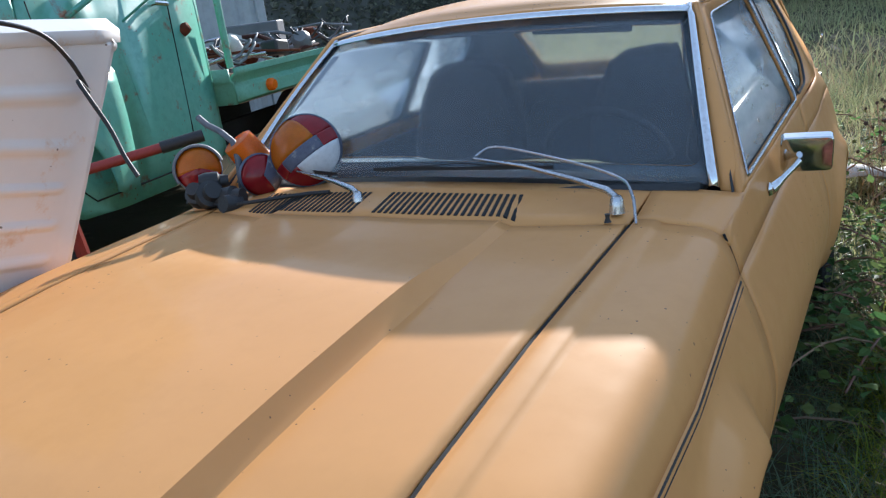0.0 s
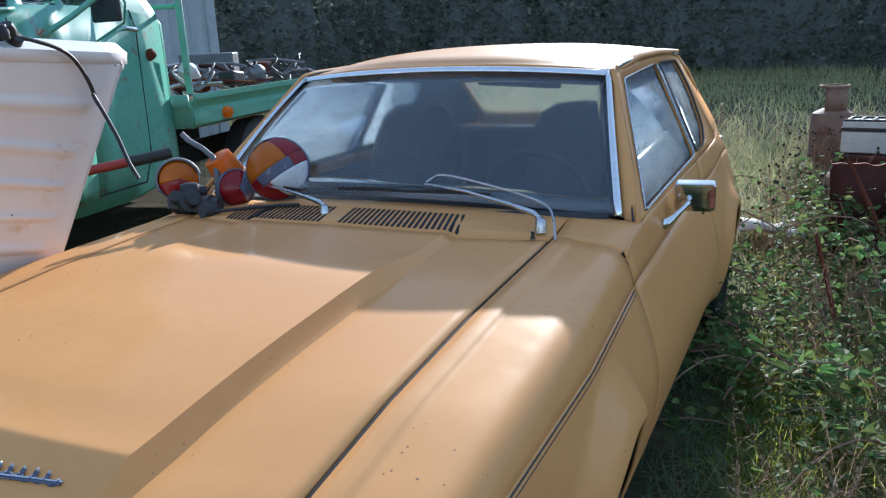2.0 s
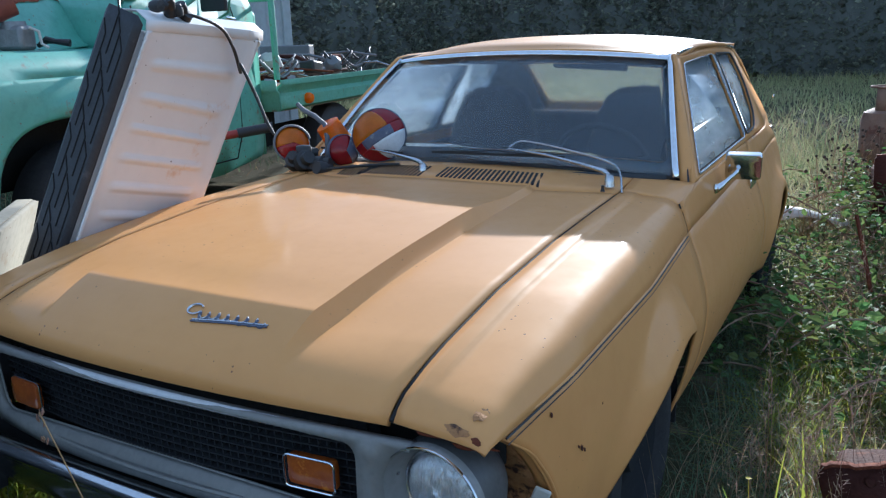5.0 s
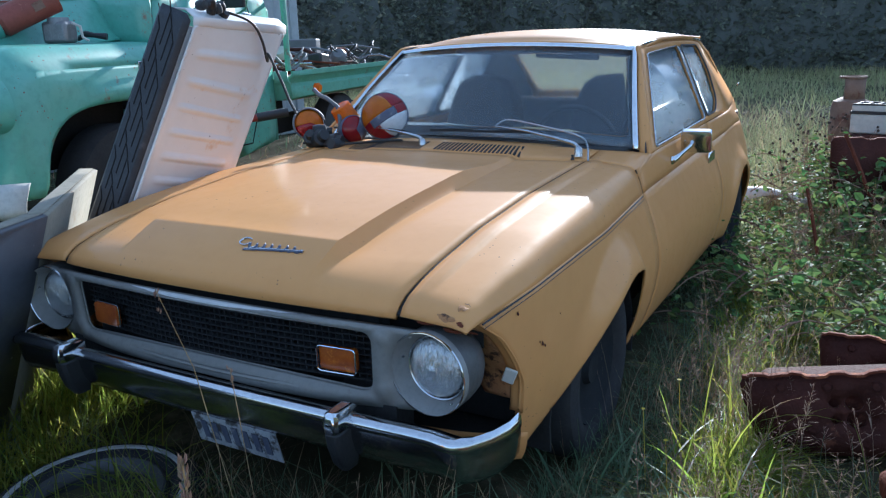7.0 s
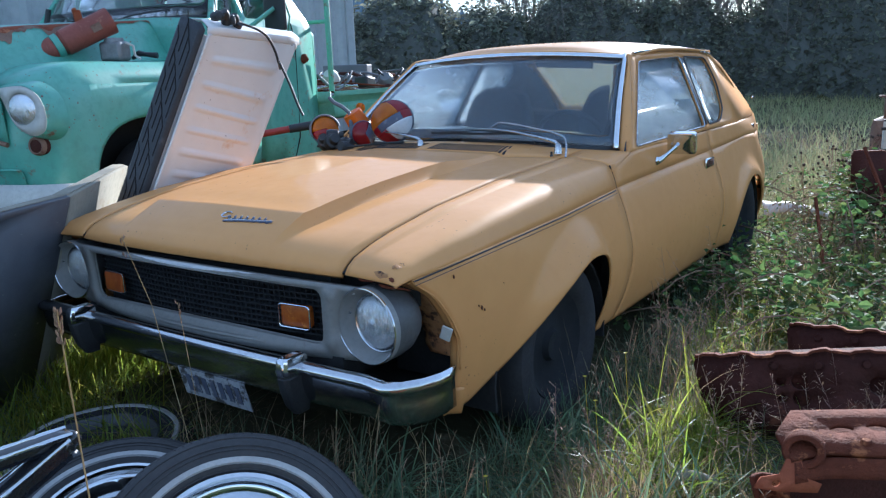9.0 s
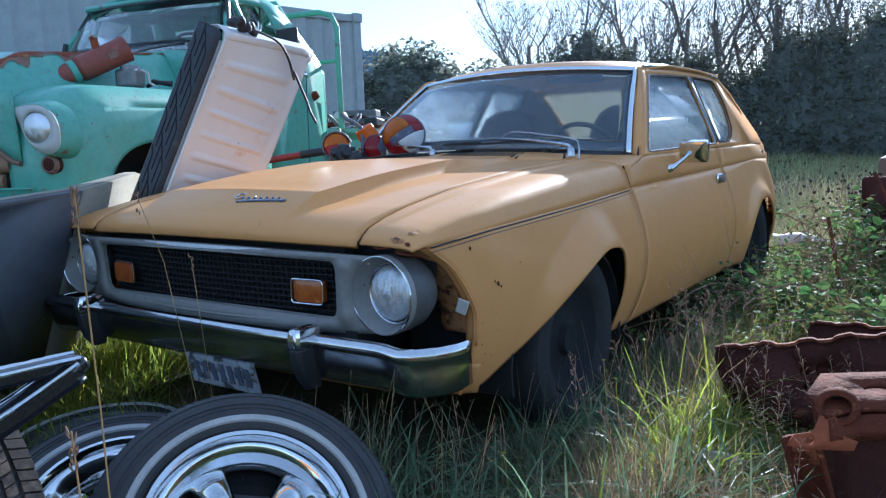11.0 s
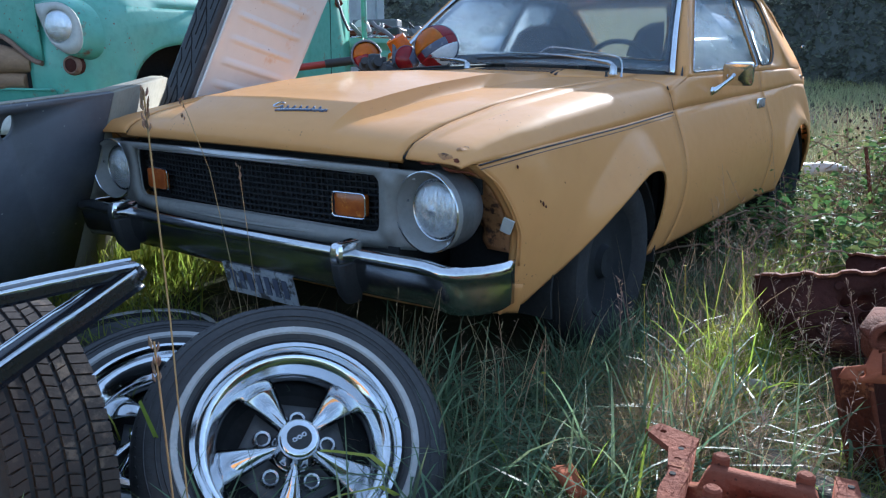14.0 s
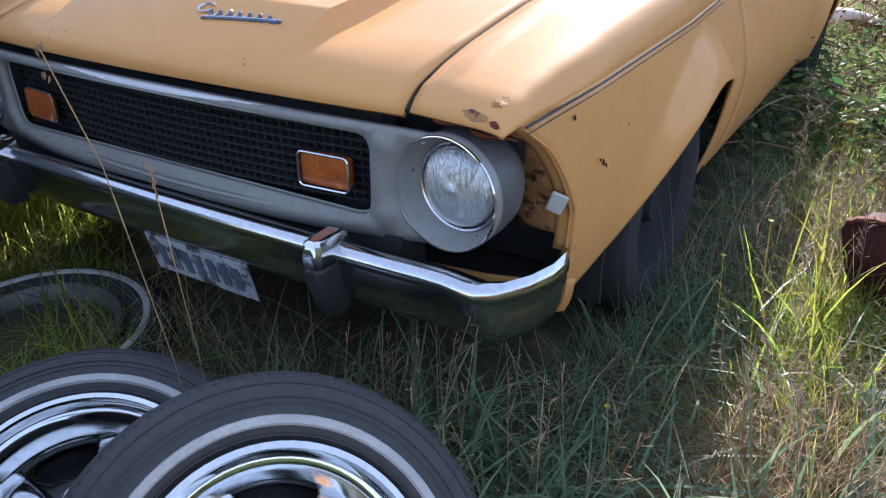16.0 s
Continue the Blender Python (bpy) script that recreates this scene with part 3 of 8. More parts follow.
# pillars either side of the windshield
for sign in (1, -1):
    def pil(t, k):
        a = ws(sign * 1.0, t)
        y, z = 1.55 + (2.0 - 1.55) * t, 0.862 + (1.262 - 0.862) * t
        b = Vector((sign * (glass_x(y, z) + 0.001), y + 0.03, z))
        return a.lerp(b, k / 3) + Vector((sign * 0.008, -0.008, 0)) * math.sin(math.pi * k / 3)
    part("front_pillar", surf(pil, lin(0, 1, 10), range(4)), PAINT, car, "", 40, 0.02)


def hatch(u, v):
    a = Vector((0.612 * u, 3.235, 1.275 - 0.02 * abs(u) ** 2.6 + 0.02 * (1 - u * u)))
    b = Vector((0.665 * u, 3.98, 0.80))
    p = a.lerp(b, v)
    return p + Vector((0, 0.05, 0.07)) * math.sin(math.pi * v) * (1 - 0.25 * u * u)


REAR_GLASS = rounded([(-0.92, 0.08), (0.92, 0.08), (0.93, 0.78), (-0.93, 0.78)], 0.07)
bm = filled([(-1, 0), (-0.5, 0), (0, 0), (0.5, 0), (1, 0), (1, 0.25), (1, 0.5), (1, 0.75), (1, 1), (0.5, 1), (0, 1), (-0.5, 1), (-1, 1), (-1, 0.75), (-1, 0.5), (-1, 0.25)],
            [REAR_GLASS], hatch)
part("hatch", bm, PAINT, car, "", 50, 0.02)
bm = filled(REAR_GLASS, [], lambda u, v: hatch(u, v) + Vector((0, -0.01, -0.01)))
rw = part("rear_window", bm, REARGLASS, car, "", 60, 0.004)
rw.visible_shadow = False
bm = bmesh.new()
surf(lambda u, v: Vector((0.73 * u, 3.99 - 0.03 * u * u + 0.02 * math.sin(3.1 * v), 0.80 - 0.5 * v)), lin(-1, 1, 9), lin(0, 1, 6), bm)
part("tail_panel", bm, PAINT, car, "", 40, 0.02)

# cowl with its vent slots
def cowl(u, v):
    a = hood_z(0.605 * u, 1.0) + Vector((0, 0.006, 0.0))
    b = ws(u * 0.80, 0.0) + Vector((0, 0.02, -0.010))
    return a.lerp(b, v) + Vector((0, 0, 0.004 * math.sin(math.pi * v)))


cowl_panel = part("cowl_panel", surf(cowl, lin(-1, 1, 31), lin(0, 1, 5)), PAINT, car, "", 40, 0.012)
# raised dark bars paint the shade inside the slots
for x0, n in ((-0.455, 23), (-0.006, 22)):
    for i in range(n):
        bm = bmesh.new()
        u, w = (x0 + 0.0170 * i) / 0.605, 0.014
        q = [cowl(u, 0.07), cowl(u + w, 0.07), cowl(u + w - 0.060, 0.60), cowl(u - 0.060, 0.60)]
        lo = [bm.verts.new(p + Vector((0, 0, -0.004))) for p in q]
        hi = [bm.verts.new(p + Vector((0, 0, 0.0022))) for p in q]
        bm.faces.new(hi)
        for k in range(4):
            bm.faces.new((lo[k], lo[(k + 1) % 4], hi[(k + 1) % 4], hi[k]))
        part("vent_slot", bm, DARK, cowl_panel, "", 0)
for sign in (1, -1):
    def corner(t, k):
        a = Vector((sign * 0.613, 1.36, interp(1.36, SEAM))).lerp(ws(sign * 0.80, 0) + Vector((0, 0.02, -0.008)), t)
        b = Vector((sign * 0.806, 1.36, 0.812)).lerp(Vector((sign * 0.797, 1.56, 0.866)), t)
        p = a.lerp(b, k / 6)
        p.z += (0.030 * (k / 6) * (1 - (k / 6) ** 6)) * (1 - t)
        return p
    part("cowl_corner", surf(corner, lin(0, 1, 8), range(7)), PAINT, cowl_panel, "", 40, 0.008)

# wipers
def wiper(label, pivot, arm, blade, rod=None):
    bm = tube(bmesh.new(), arm, [0.0075, 0.0085, 0.0065, 0.005, 0.003], 8)
    lathe(bm, [(0.0, 0.012), (0.010, 0.011), (0.014, 0.004), (0.016, -0.012), (0.018, -0.026)], 16, Matrix.Translation(pivot) @ pose(0, 0, 0, 0, -90, 0))
    if rod:
        tube(bm, rod, [0.0036] * len(rod), 6)
    w = part("wiper_arm", bm, DULLCHROME, car, label, 50)
    a, b = Vector(blade[0]), Vector(blade[1])
    bm = bmesh.new()
    bar(bm, a, b, 0.004, 0.009)
    for t0, t1, h in ((0.08, 0.40, 0.009), (0.60, 0.95, 0.009), (0.22, 0.80, 0.016)):
        tube(bm, [a.lerp(b, t0) + Vector((0, -0.003, 0.004)), a.lerp(b, (t0 + t1) / 2) + Vector((0, -0.006, h)), a.lerp(b, t1) + Vector((0, -0.003, 0.004))], 0.0022, 5)
    part("wiper_blade", bm, BLACK, w, "thin black rubber blade", 0)


wiper("raised chrome wiper arm", (0.572, 1.363, 0.900), [(0.572, 1.363, 0.908), (0.545, 1.385, 0.918), (0.46, 1.43, 0.928), (0.30, 1.50, 0.944), (0.138, 1.548, 0.954)], [(-0.165, 1.525, 0.932), (0.362, 1.528, 0.934)], flowing([(0.626, 1.318, 0.864), (0.606, 1.365, 0.915), (0.56, 1.41, 0.942), (0.40, 1.49, 0.962), (0.20, 1.56, 0.980), (0.14, 1.556, 0.958)], 4))
wiper("chrome wiper arm at rest", (-0.105, 1.352, 0.906), [(-0.105, 1.352, 0.914), (-0.13, 1.365, 0.922), (-0.20, 1.40, 0.928), (-0.30, 1.445, 0.934), (-0.42, 1.49, 0.938)], [(-0.70, 1.545, 0.925), (-0.28, 1.505, 0.925)])
bm = bmesh.new()
for p in ((0.565, 1.318),):
    lathe(bm, [(0.0, 0.02), (0.006, 0.018), (0.004, 0.010), (0.008, 0.0)], 10, Matrix.Translation((*p, 0.866)) @ pose(0, 0, 0, 0, -90, 0))
part("washer_nozzle", bm, BLACK, cowl_panel)

# door mirror
bm = bmesh.new()
tube(bm, [(0.815, 1.835, 0.797), (0.828, 1.85, 0.806), (0.842, 1.866, 0.820), (0.864, 1.884, 0.842), (0.875, 1.897, 0.855)], [0.016, 0.0125, 0.0085, 0.0075, 0.009], 12)
lathe(bm, [(0.0, 0.006), (0.015, 0.004), (0.019, -0.004)], 16, Matrix.Translation((0.817, 1.835, 0.797)))
mirror_ob = part("door_mirror", bm, CHROME, car, "chrome door mirror on a stalk", 60)
bm = bmesh.new()
shell = rounded([(-0.061, -0.048), (0.061, -0.048), (0.063, 0.047), (-0.061, 0.048)], 0.014, 4)
turn = Matrix.Translation((0.886, 1.940, 0.867)) @ pose(0, 0, 0, 13, 0, 8)
rings = [[bm.verts.new(turn @ Vector((q * x, y, q * z))) for x, z in shell] for q, y in ((0.93, 0.022), (1.0, 0.016), (1.0, -0.012), (0.955, -0.017))]
for r0, r1 in zip(rings, rings[1:]):
    for i in range(len(shell)):
        j = (i + 1) % len(shell)
        bm.faces.new((r0[i], r0[j], r1[j], r1[i]))
# four flat facets rise to the point where the stalk meets the shell
tip = bm.verts.new(turn @ Vector((-0.012, -0.030, -0.016)))
for i in range(len(shell)):
    bm.faces.new((rings[-1][i], rings[-1][(i + 1) % len(shell)], tip))
bm.faces.new(rings[0][::-1])
part("mirror_head", bm, CHROME, mirror_ob, "chrome faceted mirror shell", 22)

# hood badge: plain script-like bar in chrome
badge = bmesh.new()
def on_hood(x, y):
    k = 1 - (x / 0.602) ** 2
    v = (y + 0.055 * k) / (1.325 - 0.030 * k)
    return hood_z(x, v)
wave = []
for i in range(96):
    t = i / 95
    x = 0.10 + 0.165 * t
    p = on_hood(x, 0.060 + 0.018 * t)
    wave.append(p + Vector((0.0060 * math.cos(44 * t), 0.0078 * math.sin(44 * t) * (1 - 0.30 * abs(math.sin(9 * t))), 0.0035 + 0.0045 * math.sin(44 * t))))
tube(badge, wave, 0.0019, 5)
tube(badge, [on_hood(0.10 + 0.018 * i, 0.050 + 0.003 * i) + Vector((0, -0.004, 0.002)) for i in range(11)], 0.0018, 5)
tube(badge, [on_hood(0.085, 0.072) + Vector((0.019 * math.cos(a), 0.013 * math.sin(a), 0.006 * math.sin(a) + 0.003)) for a in lin(0.6, 6.0, 18)], 0.0026, 5)
emblem = part("hood_emblem", badge, DULLCHROME, car, "chrome script emblem", 60)
# dark copy under the script: navy letter bodies with a painted drop shadow
shade = bmesh.new()
tube(shade, [p + Vector((0.0012, -0.003, -0.0022)) for p in wave], 0.0034, 4)
tube(shade, [on_hood(0.098 + 0.018 * i, 0.047 + 0.003 * i) + Vector((0, -0.005, 0.0005)) for i in range(11)], 0.0024, 4)
part("emblem_backing", shade, NAVY, emblem)

# front panel, grille, lamps
# dark sheet added behind the header to paint the gap's shade
bm = surf(lambda x, k: Vector((x, 0.045 + 0.04 * (abs(x) / 0.6) ** 2, 0.60 + 0.09 * k)), lin(-0.78, 0.78, 13), [0, 1])
part("radiator_support", bm, DARK, car, "", 0, 0.006)
FP = lambda x, z: Vector((x, 0.012 + 0.05 * (abs(x) / 0.6) ** 2 - 0.055 + (0.69 - z) * 0.04, z))
GRILLE = rounded([(-0.535, 0.488), (0.535, 0.488), (0.542, 0.652), (-0.542, 0.652)], 0.035, 5)
# the ends curve round the lamps
scallop = [(0.692 + 0.1035 * math.cos(a), 0.565 + 0.1035 * math.sin(a)) for a in lin(radians(108), radians(252), 17)]
outer = [(x, 0.678 - 0.012 * (x / 0.6) ** 2) for x in lin(-0.645, 0.645, 17)] + scallop
outer += [(x, 0.440 + 0.015 * (x / 0.6) ** 2) for x in lin(0.645, -0.645, 17)] + [(-x, z) for x, z in scallop[::-1]]
surround = part("grille_surround", filled(outer, [GRILLE], FP), GREY, car, "grey painted grille surround", 40, 0.02)
bm = bmesh.new()
surf(lambda x, k: FP(x, 0.676 - 0.012 * (x / 0.6) ** 2 - 0.022 * k) + Vector((0, -0.006 - 0.006 * math.sin(math.pi * k), 0)), lin(-0.64, 0.64, 25), lin(0, 1, 5), bm)
part("grille_header", bm, LIGHTGREY, surround, "light grey bright header bar", 50, 0.006)
bm = bmesh.new()
tube(bm, [FP(x, 0.466 + 0.012 * (x / 0.6) ** 2) + Vector((0, -0.008, 0)) for x in lin(-0.50, 0.50, 21)], 0.006, 6)
part("lower_trim", bm, GREY, surround)
bm = bmesh.new()
pts = [FP(*p) + Vector((0, -0.002, 0)) for p in GRILLE]
tube(bm, pts + pts[:1], 0.0028, 6, False)
part("grille_edge", bm, GREY, surround)
# this dark sheet paints the shade behind the slats
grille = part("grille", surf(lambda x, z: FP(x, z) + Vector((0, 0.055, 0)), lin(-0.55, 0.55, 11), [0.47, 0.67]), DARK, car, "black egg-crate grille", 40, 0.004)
for i in range(9):
    z = 0.500 + 0.0172 * i
    bm = bmesh.new()
    surf(lambda x, k: FP(x, z) + Vector((0, 0.026 + 0.02 * k, 0.002 * k)), lin(-0.55, 0.55, 21), [0, 1], bm)
    part("slat", bm, GRILLEBLACK, grille, "", 0, 0.0035)
bm = bmesh.new()
for x in lin(-0.53, 0.53, 55):
    bar(bm, FP(x, 0.492) + Vector((0, 0.034, 0)), FP(x, 0.65) + Vector((0, 0.034, 0)), 0.003, 0.008)
tagged(part("grille_mesh", bm, GRILLEBLACK, grille, "", 0), kind="stuff")
for sign in (1, -1):
    c = FP(0.430 if sign > 0 else -0.418, 0.556)
    bm = bmesh.new()
    o = rounded([(-0.054, -0.032), (0.054, -0.032), (0.054, 0.032), (-0.054, 0.032)], 0.012)
    lens = filled(o, [], lambda x, z: c + Vector((x, 0.004 + sign * x * 0.08, z)))
    lamp = part("turn_signal", lens, SIGNAL, car, "dark amber turn signal lens", 40, 0.014, 0.004)
    pts = [c + Vector((1.04 * x, -0.003 + sign * x * 0.08, 1.06 * z)) for x, z in o]
    tube(bm, pts + pts[:1], 0.0022, 6, False)
    part("signal_rim", bm, CHROME, lamp)
    # headlamp bucket, ring and lens; the axis points forward
    hc = Vector((sign * 0.692, 0.002, 0.565))
    m = Matrix.Translation(hc) @ pose(0, 0, 0, 0, 0, -90 - 4 * sign)
    bm = lathe(bmesh.new(), [(0.080, -0.060), (0.081, -0.040), (0.0865, -0.034), (0.092, -0.020), (0.0985, 0.004), (0.1015, 0.012), (0.1035, 0.0145), (0.1055, 0.012), (0.1062, 0.004), (0.1062, -0.006)], 48, m)
    bezel = part("headlight_bezel", bm, BEZEL, car, "grey headlight bezel on a deep round bucket", 40)
    part("bucket", lathe(bmesh.new(), [(0.1058, -0.004), (0.1050, -0.05), (0.100, -0.085), (0.085, -0.115)], 48, m), BUCKET, bezel, "grey bucket side, its shade painted in", 50)
    part("bright_rim", lathe(bmesh.new(), [(0.1022, 0.0142), (0.1032, 0.0166), (0.1048, 0.0162), (0.1060, 0.0125)], 48, m), CHROME, bezel, "", 50)
    lens = part("lens", lathe(bmesh.new(), [(0.0, -0.008), (0.02, -0.0085), (0.04, -0.0115), (0.058, -0.0165), (0.070, -0.024), (0.078, -0.035)], 40, m), LAMPGLASS, bezel, "clouded ribbed sealed-beam lens", 60, 0.003)
    bm = lathe(bmesh.new(), [(0.0765, -0.038), (0.0785, -0.031), (0.0815, -0.029), (0.084, -0.033)], 40, m)
    part("retaining_ring", bm, DULLCHROME, bezel)
    for a in (-60, 170, 62):
        bm = lathe(bmesh.new(), [(0.0, 0.003), (0.0035, 0.002), (0.004, -0.003)], 8, m @ Matrix.Translation((-0.018, 0.0925 * math.cos(radians(a)), 0.0925 * math.sin(radians(a)))))
        part("bezel_screw", bm, DULLCHROME, bezel, "", 40)

    # turned-in lip of the fender and the rusted inner sheet
    def lip(z, k):
        ye = 0.022 + nose_y(z)
        x = side_x(ye, z) - 0.004
        return Vector((sign * (x - 0.040 * k ** 1.2), ye + 0.002 + 0.006 * math.sin(1.5 * k), z))

    def inner(z, k):
        a = lip(z, 1)
        w = 0.098 + 0.018 * noise.noise(Vector((z * 22, 4.0, 0))) - 0.018 * smoothstep(0.47, 0.42, z)
        return a + Vector((-sign * w * k, 0.004 + 0.008 * k, 0))

    part("fender_lip", surf(lip, lin(0.40, 0.688, 18), lin(0, 1, 6)), PAINT, car, "", 40, 0.004)
    part("rusty_inner_flange", surf(inner, lin(0.43, 0.684, 22), lin(0, 1, 5)), RUSTPAINT, car, "rusted bare flange beside the headlight" if sign > 0 else "", 40, 0.004)
    # dark sheet painting the shade in the open gap behind the bucket
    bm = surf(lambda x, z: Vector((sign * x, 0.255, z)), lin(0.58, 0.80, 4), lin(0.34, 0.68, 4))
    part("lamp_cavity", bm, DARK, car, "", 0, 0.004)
bm = bmesh.new()
box(bm, (0.825, 0.165, 0.515), (0.032, 0.008, 0.042), (10, 20, 15))
part("torn_trim_chip", bm, OFFWHITE, car, "torn white trim fragment", bevel=0.003)


# chips of rust on the fender
for y, z, r in ((0.300, 0.557, 0.006), (0.312, 0.548, 0.004), (0.286, 0.566, 0.003), (0.20, 0.668, 0.005), (0.42, 0.60, 0.0025)):
    n = Vector((1, 0, 0.15)).normalized()
    bm = lathe(bmesh.new(), [(0.0, 0.0012), (r * 0.7, 0.001), (r, -0.001)], 9, Matrix.Translation((side_x(y, z), y, z)) @ n.to_track_quat("X", "Z").to_matrix().to_4x4() @ Matrix.Diagonal((1, 0.7, 1.2, 1)))
    part("rust_chip", bm, DARKRUST, car, "", 0)


for x0, x1 in ((0.66, 0.71), (0.73, 0.80)):
    pts = [Vector((x, 0.006 + 0.05 * smoothstep(0.72, 0.83, x), 0.688 - 0.030 * smoothstep(0.68, 0.84, x) + 0.002 * math.sin(90 * x))) for x in lin(x0, x1, 9)]
    part("rusted_nose_edge", tube(bmesh.new(), pts, [0.001] + [0.0034 + 0.0012 * math.sin(70 * p.x) for p in pts[1:-1]] + [0.001], 6), RUST, car, "rust eating the fender nose", 50)


# bumper
def bumper_path(u):
    x = math.copysign(0.866 * min(1, abs(u) * 1.045) ** 1.0, u)
    y = -0.105 + 0.02 * u * u + 0.235 * smoothstep(0.86, 1.02, abs(u)) * smoothstep(0.78, 1.0, abs(u))
    return x, y


def bumper(u, k):
    x, y = bumper_path(u)
    prof = [(0.045, 0.452), (0.012, 0.464), (-0.006, 0.458), (-0.012, 0.445), (-0.006, 0.432), (0.004, 0.426), (0.006, 0.40), (0.016, 0.365), (0.034, 0.335), (0.06, 0.325)]
    dy, z = prof[k]
    rise = -0.03 * smoothstep(0.80, 1.0, abs(u))
    return Vector((x + (0.6 * dy * -math.copysign(1, u) * smoothstep(0.9, 1, abs(u))), y + dy, z + rise))


bump = part("front_bumper", surf(bumper, [-1, -0.985, -0.965, -0.94, -0.91, -0.88, -0.85, -0.82] + lin(-0.78, 0.78, 25) + [0.82, 0.85, 0.88, 0.91, 0.94, 0.965, 0.985, 1], range(10)), BUMPERCHROME, car, "weathered chrome front bumper, dull underneath", 50, 0.006)
for sign in (1, -1):
    x = 0.50 * sign
    bm = bmesh.new()
    # rings from the top cap down: half width, front y, back y, z
    rings = [(0.014, -0.046, 0.02, 0.484), (0.020, -0.056, 0.03, 0.476), (0.023, -0.060, 0.03, 0.452), (0.022, -0.056, 0.03, 0.43)]
    low = [(0.022, -0.056, 0.03, 0.43), (0.022, -0.050, 0.03, 0.39), (0.020, -0.036, 0.03, 0.345), (0.014, -0.012, 0.03, 0.312)]

    def loft(rings):
        bm = bmesh.new()
        vs = [[bm.verts.new((x + w * q, -0.095 + (f if abs(q) < 0.7 else f + 0.012 if q0 else r), z)) for q, q0 in ((-1, False), (-1, True), (-0.6, True), (0.6, True), (1, True), (1, False))] for w, f, r, z in rings]
        for i in range(len(rings) - 1):
            for j in range(5):
                bm.faces.new((vs[i][j], vs[i][j + 1], vs[i + 1][j + 1], vs[i + 1][j]))
        bm.faces.new(vs[0])
        bm.faces.new(vs[-1][::-1])
        return bm

    guard = part("bumper_guard", loft(rings), CHROME, bump, "chrome bumper guard cap", 30, 0, 0.004)
    part("rubber_face", loft(low), BLACK, guard, "black rubber guard face", 30, 0, 0.004)
bm = surf(lambda x, k: Vector((x * (1 - 0.03 * k * k), 0.095 + 0.095 * (abs(x) / 0.862) ** 7 + 0.02 * k * k, 0.355 - (0.100 - 0.010 * (abs(x) / 0.862) ** 4) * k)), lin(-0.862, -0.7, 10) + lin(-0.6, 0.6, 13) + lin(0.7, 0.862, 10), lin(0, 1, 9))
part("front_valance", bm, PAINT, car, "tan valance in shade under the bumper", 50, 0.006)
bm = bmesh.new()
box(bm, (0.105, -0.060, 0.290), (0.305, 0.003, 0.10), (14, 0, 0))
plate = part("licence_plate", bm, PLATE, car, "dirty white number plate", 0)
for i in range(7):
    bm = bmesh.new()
    box(bm, (-0.007 + 0.0375 * i, -0.0632, 0.289), (0.021, 0.002, 0.060), (14, 0, 0))
    part("plate_mark", bm, NAVY, plate, "", 0)

# wheels
def car_wheel(x, y, z):
    m = Matrix.Translation((x, y, z)) @ (Matrix() if x > 0 else pose(0, 0, 0, 0, 0, 180))
    bm = lathe(bmesh.new(), [(0.185, 0.05), (0.205, 0.075), (0.25, 0.085), (0.285, 0.075), (0.298, 0.055), (0.30, 0.0), (0.298, -0.055), (0.285, -0.075), (0.25, -0.085), (0.185, -0.06)], 40, m)
    w = part("wheel", bm, TYREDARK, car, "worn black tyre on a dark steel rim", 40)
    bm = lathe(bmesh.new(), [(0.0, 0.045), (0.05, 0.05), (0.06, 0.03), (0.12, 0.02), (0.165, 0.045), (0.185, 0.058), (0.19, 0.04), (0.185, -0.05), (0.0, -0.05)], 28, m)
    part("rim", bm, GRILLEBLACK, w, "", 40)


for x in (0.775, -0.775):
    car_wheel(x, 0.82, 0.275)
    car_wheel(x, 3.19, 0.275)
# boxes added to stop light leaks, for floor pan and engine bay; inner arches
for nm, c, sz in (("floor_pan", (0, 2.0, 0.30), (1.5, 3.7, 0.05)), ("engine_bay", (0, 0.66, 0.52), (1.06, 1.24, 0.34)), ("firewall", (0, 1.36, 0.58), (1.5, 0.05, 0.50)), ("tail_box", (0, 3.78, 0.55), (1.3, 0.25, 0.45)), ("front_crossmember", (0, 0.03, 0.40), (1.2, 0.08, 0.12))):
    bm = bmesh.new()
    box(bm, c, sz)
    part(nm, bm, DARK, car, "", 0)
# arch linings in near-black paint the shade of the wheel wells
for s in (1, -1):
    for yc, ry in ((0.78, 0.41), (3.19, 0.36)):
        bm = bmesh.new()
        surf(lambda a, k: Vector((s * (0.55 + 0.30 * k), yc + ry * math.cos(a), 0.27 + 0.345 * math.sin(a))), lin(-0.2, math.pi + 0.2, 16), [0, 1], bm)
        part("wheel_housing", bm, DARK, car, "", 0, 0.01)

# interior
bm = bmesh.new()
surf(lambda u, k: Vector((0.70 * u, 1.50 + 0.30 * k + 0.06 * u * u, 0.885 - 0.02 * k - (0.10 if k > 0.95 else 0))), lin(-1, 1, 15), [0, 0.3, 0.6, 0.9, 1.0], bm)
part("dashboard", bm, VINYL, car, "dark padded dashboard", 40, 0.03)
bm = bmesh.new()
tube(bm, [(0.36 + 0.185 * math.cos(a), 1.95 - 0.07 * math.sin(a), 0.84 + 0.165 * math.sin(a)) for a in lin(0, 2 * math.pi, 33)], 0.012, 8, False)
tube(bm, [(0.18, 1.95, 0.84), (0.36, 1.92, 0.83), (0.54, 1.95, 0.84)], 0.012, 8)
tube(bm, [(0.36, 1.93, 0.83), (0.36, 1.70, 0.76)], 0.03, 8)
part("steering_wheel", bm, VINYL, car, "thin-rimmed steering wheel", 60)
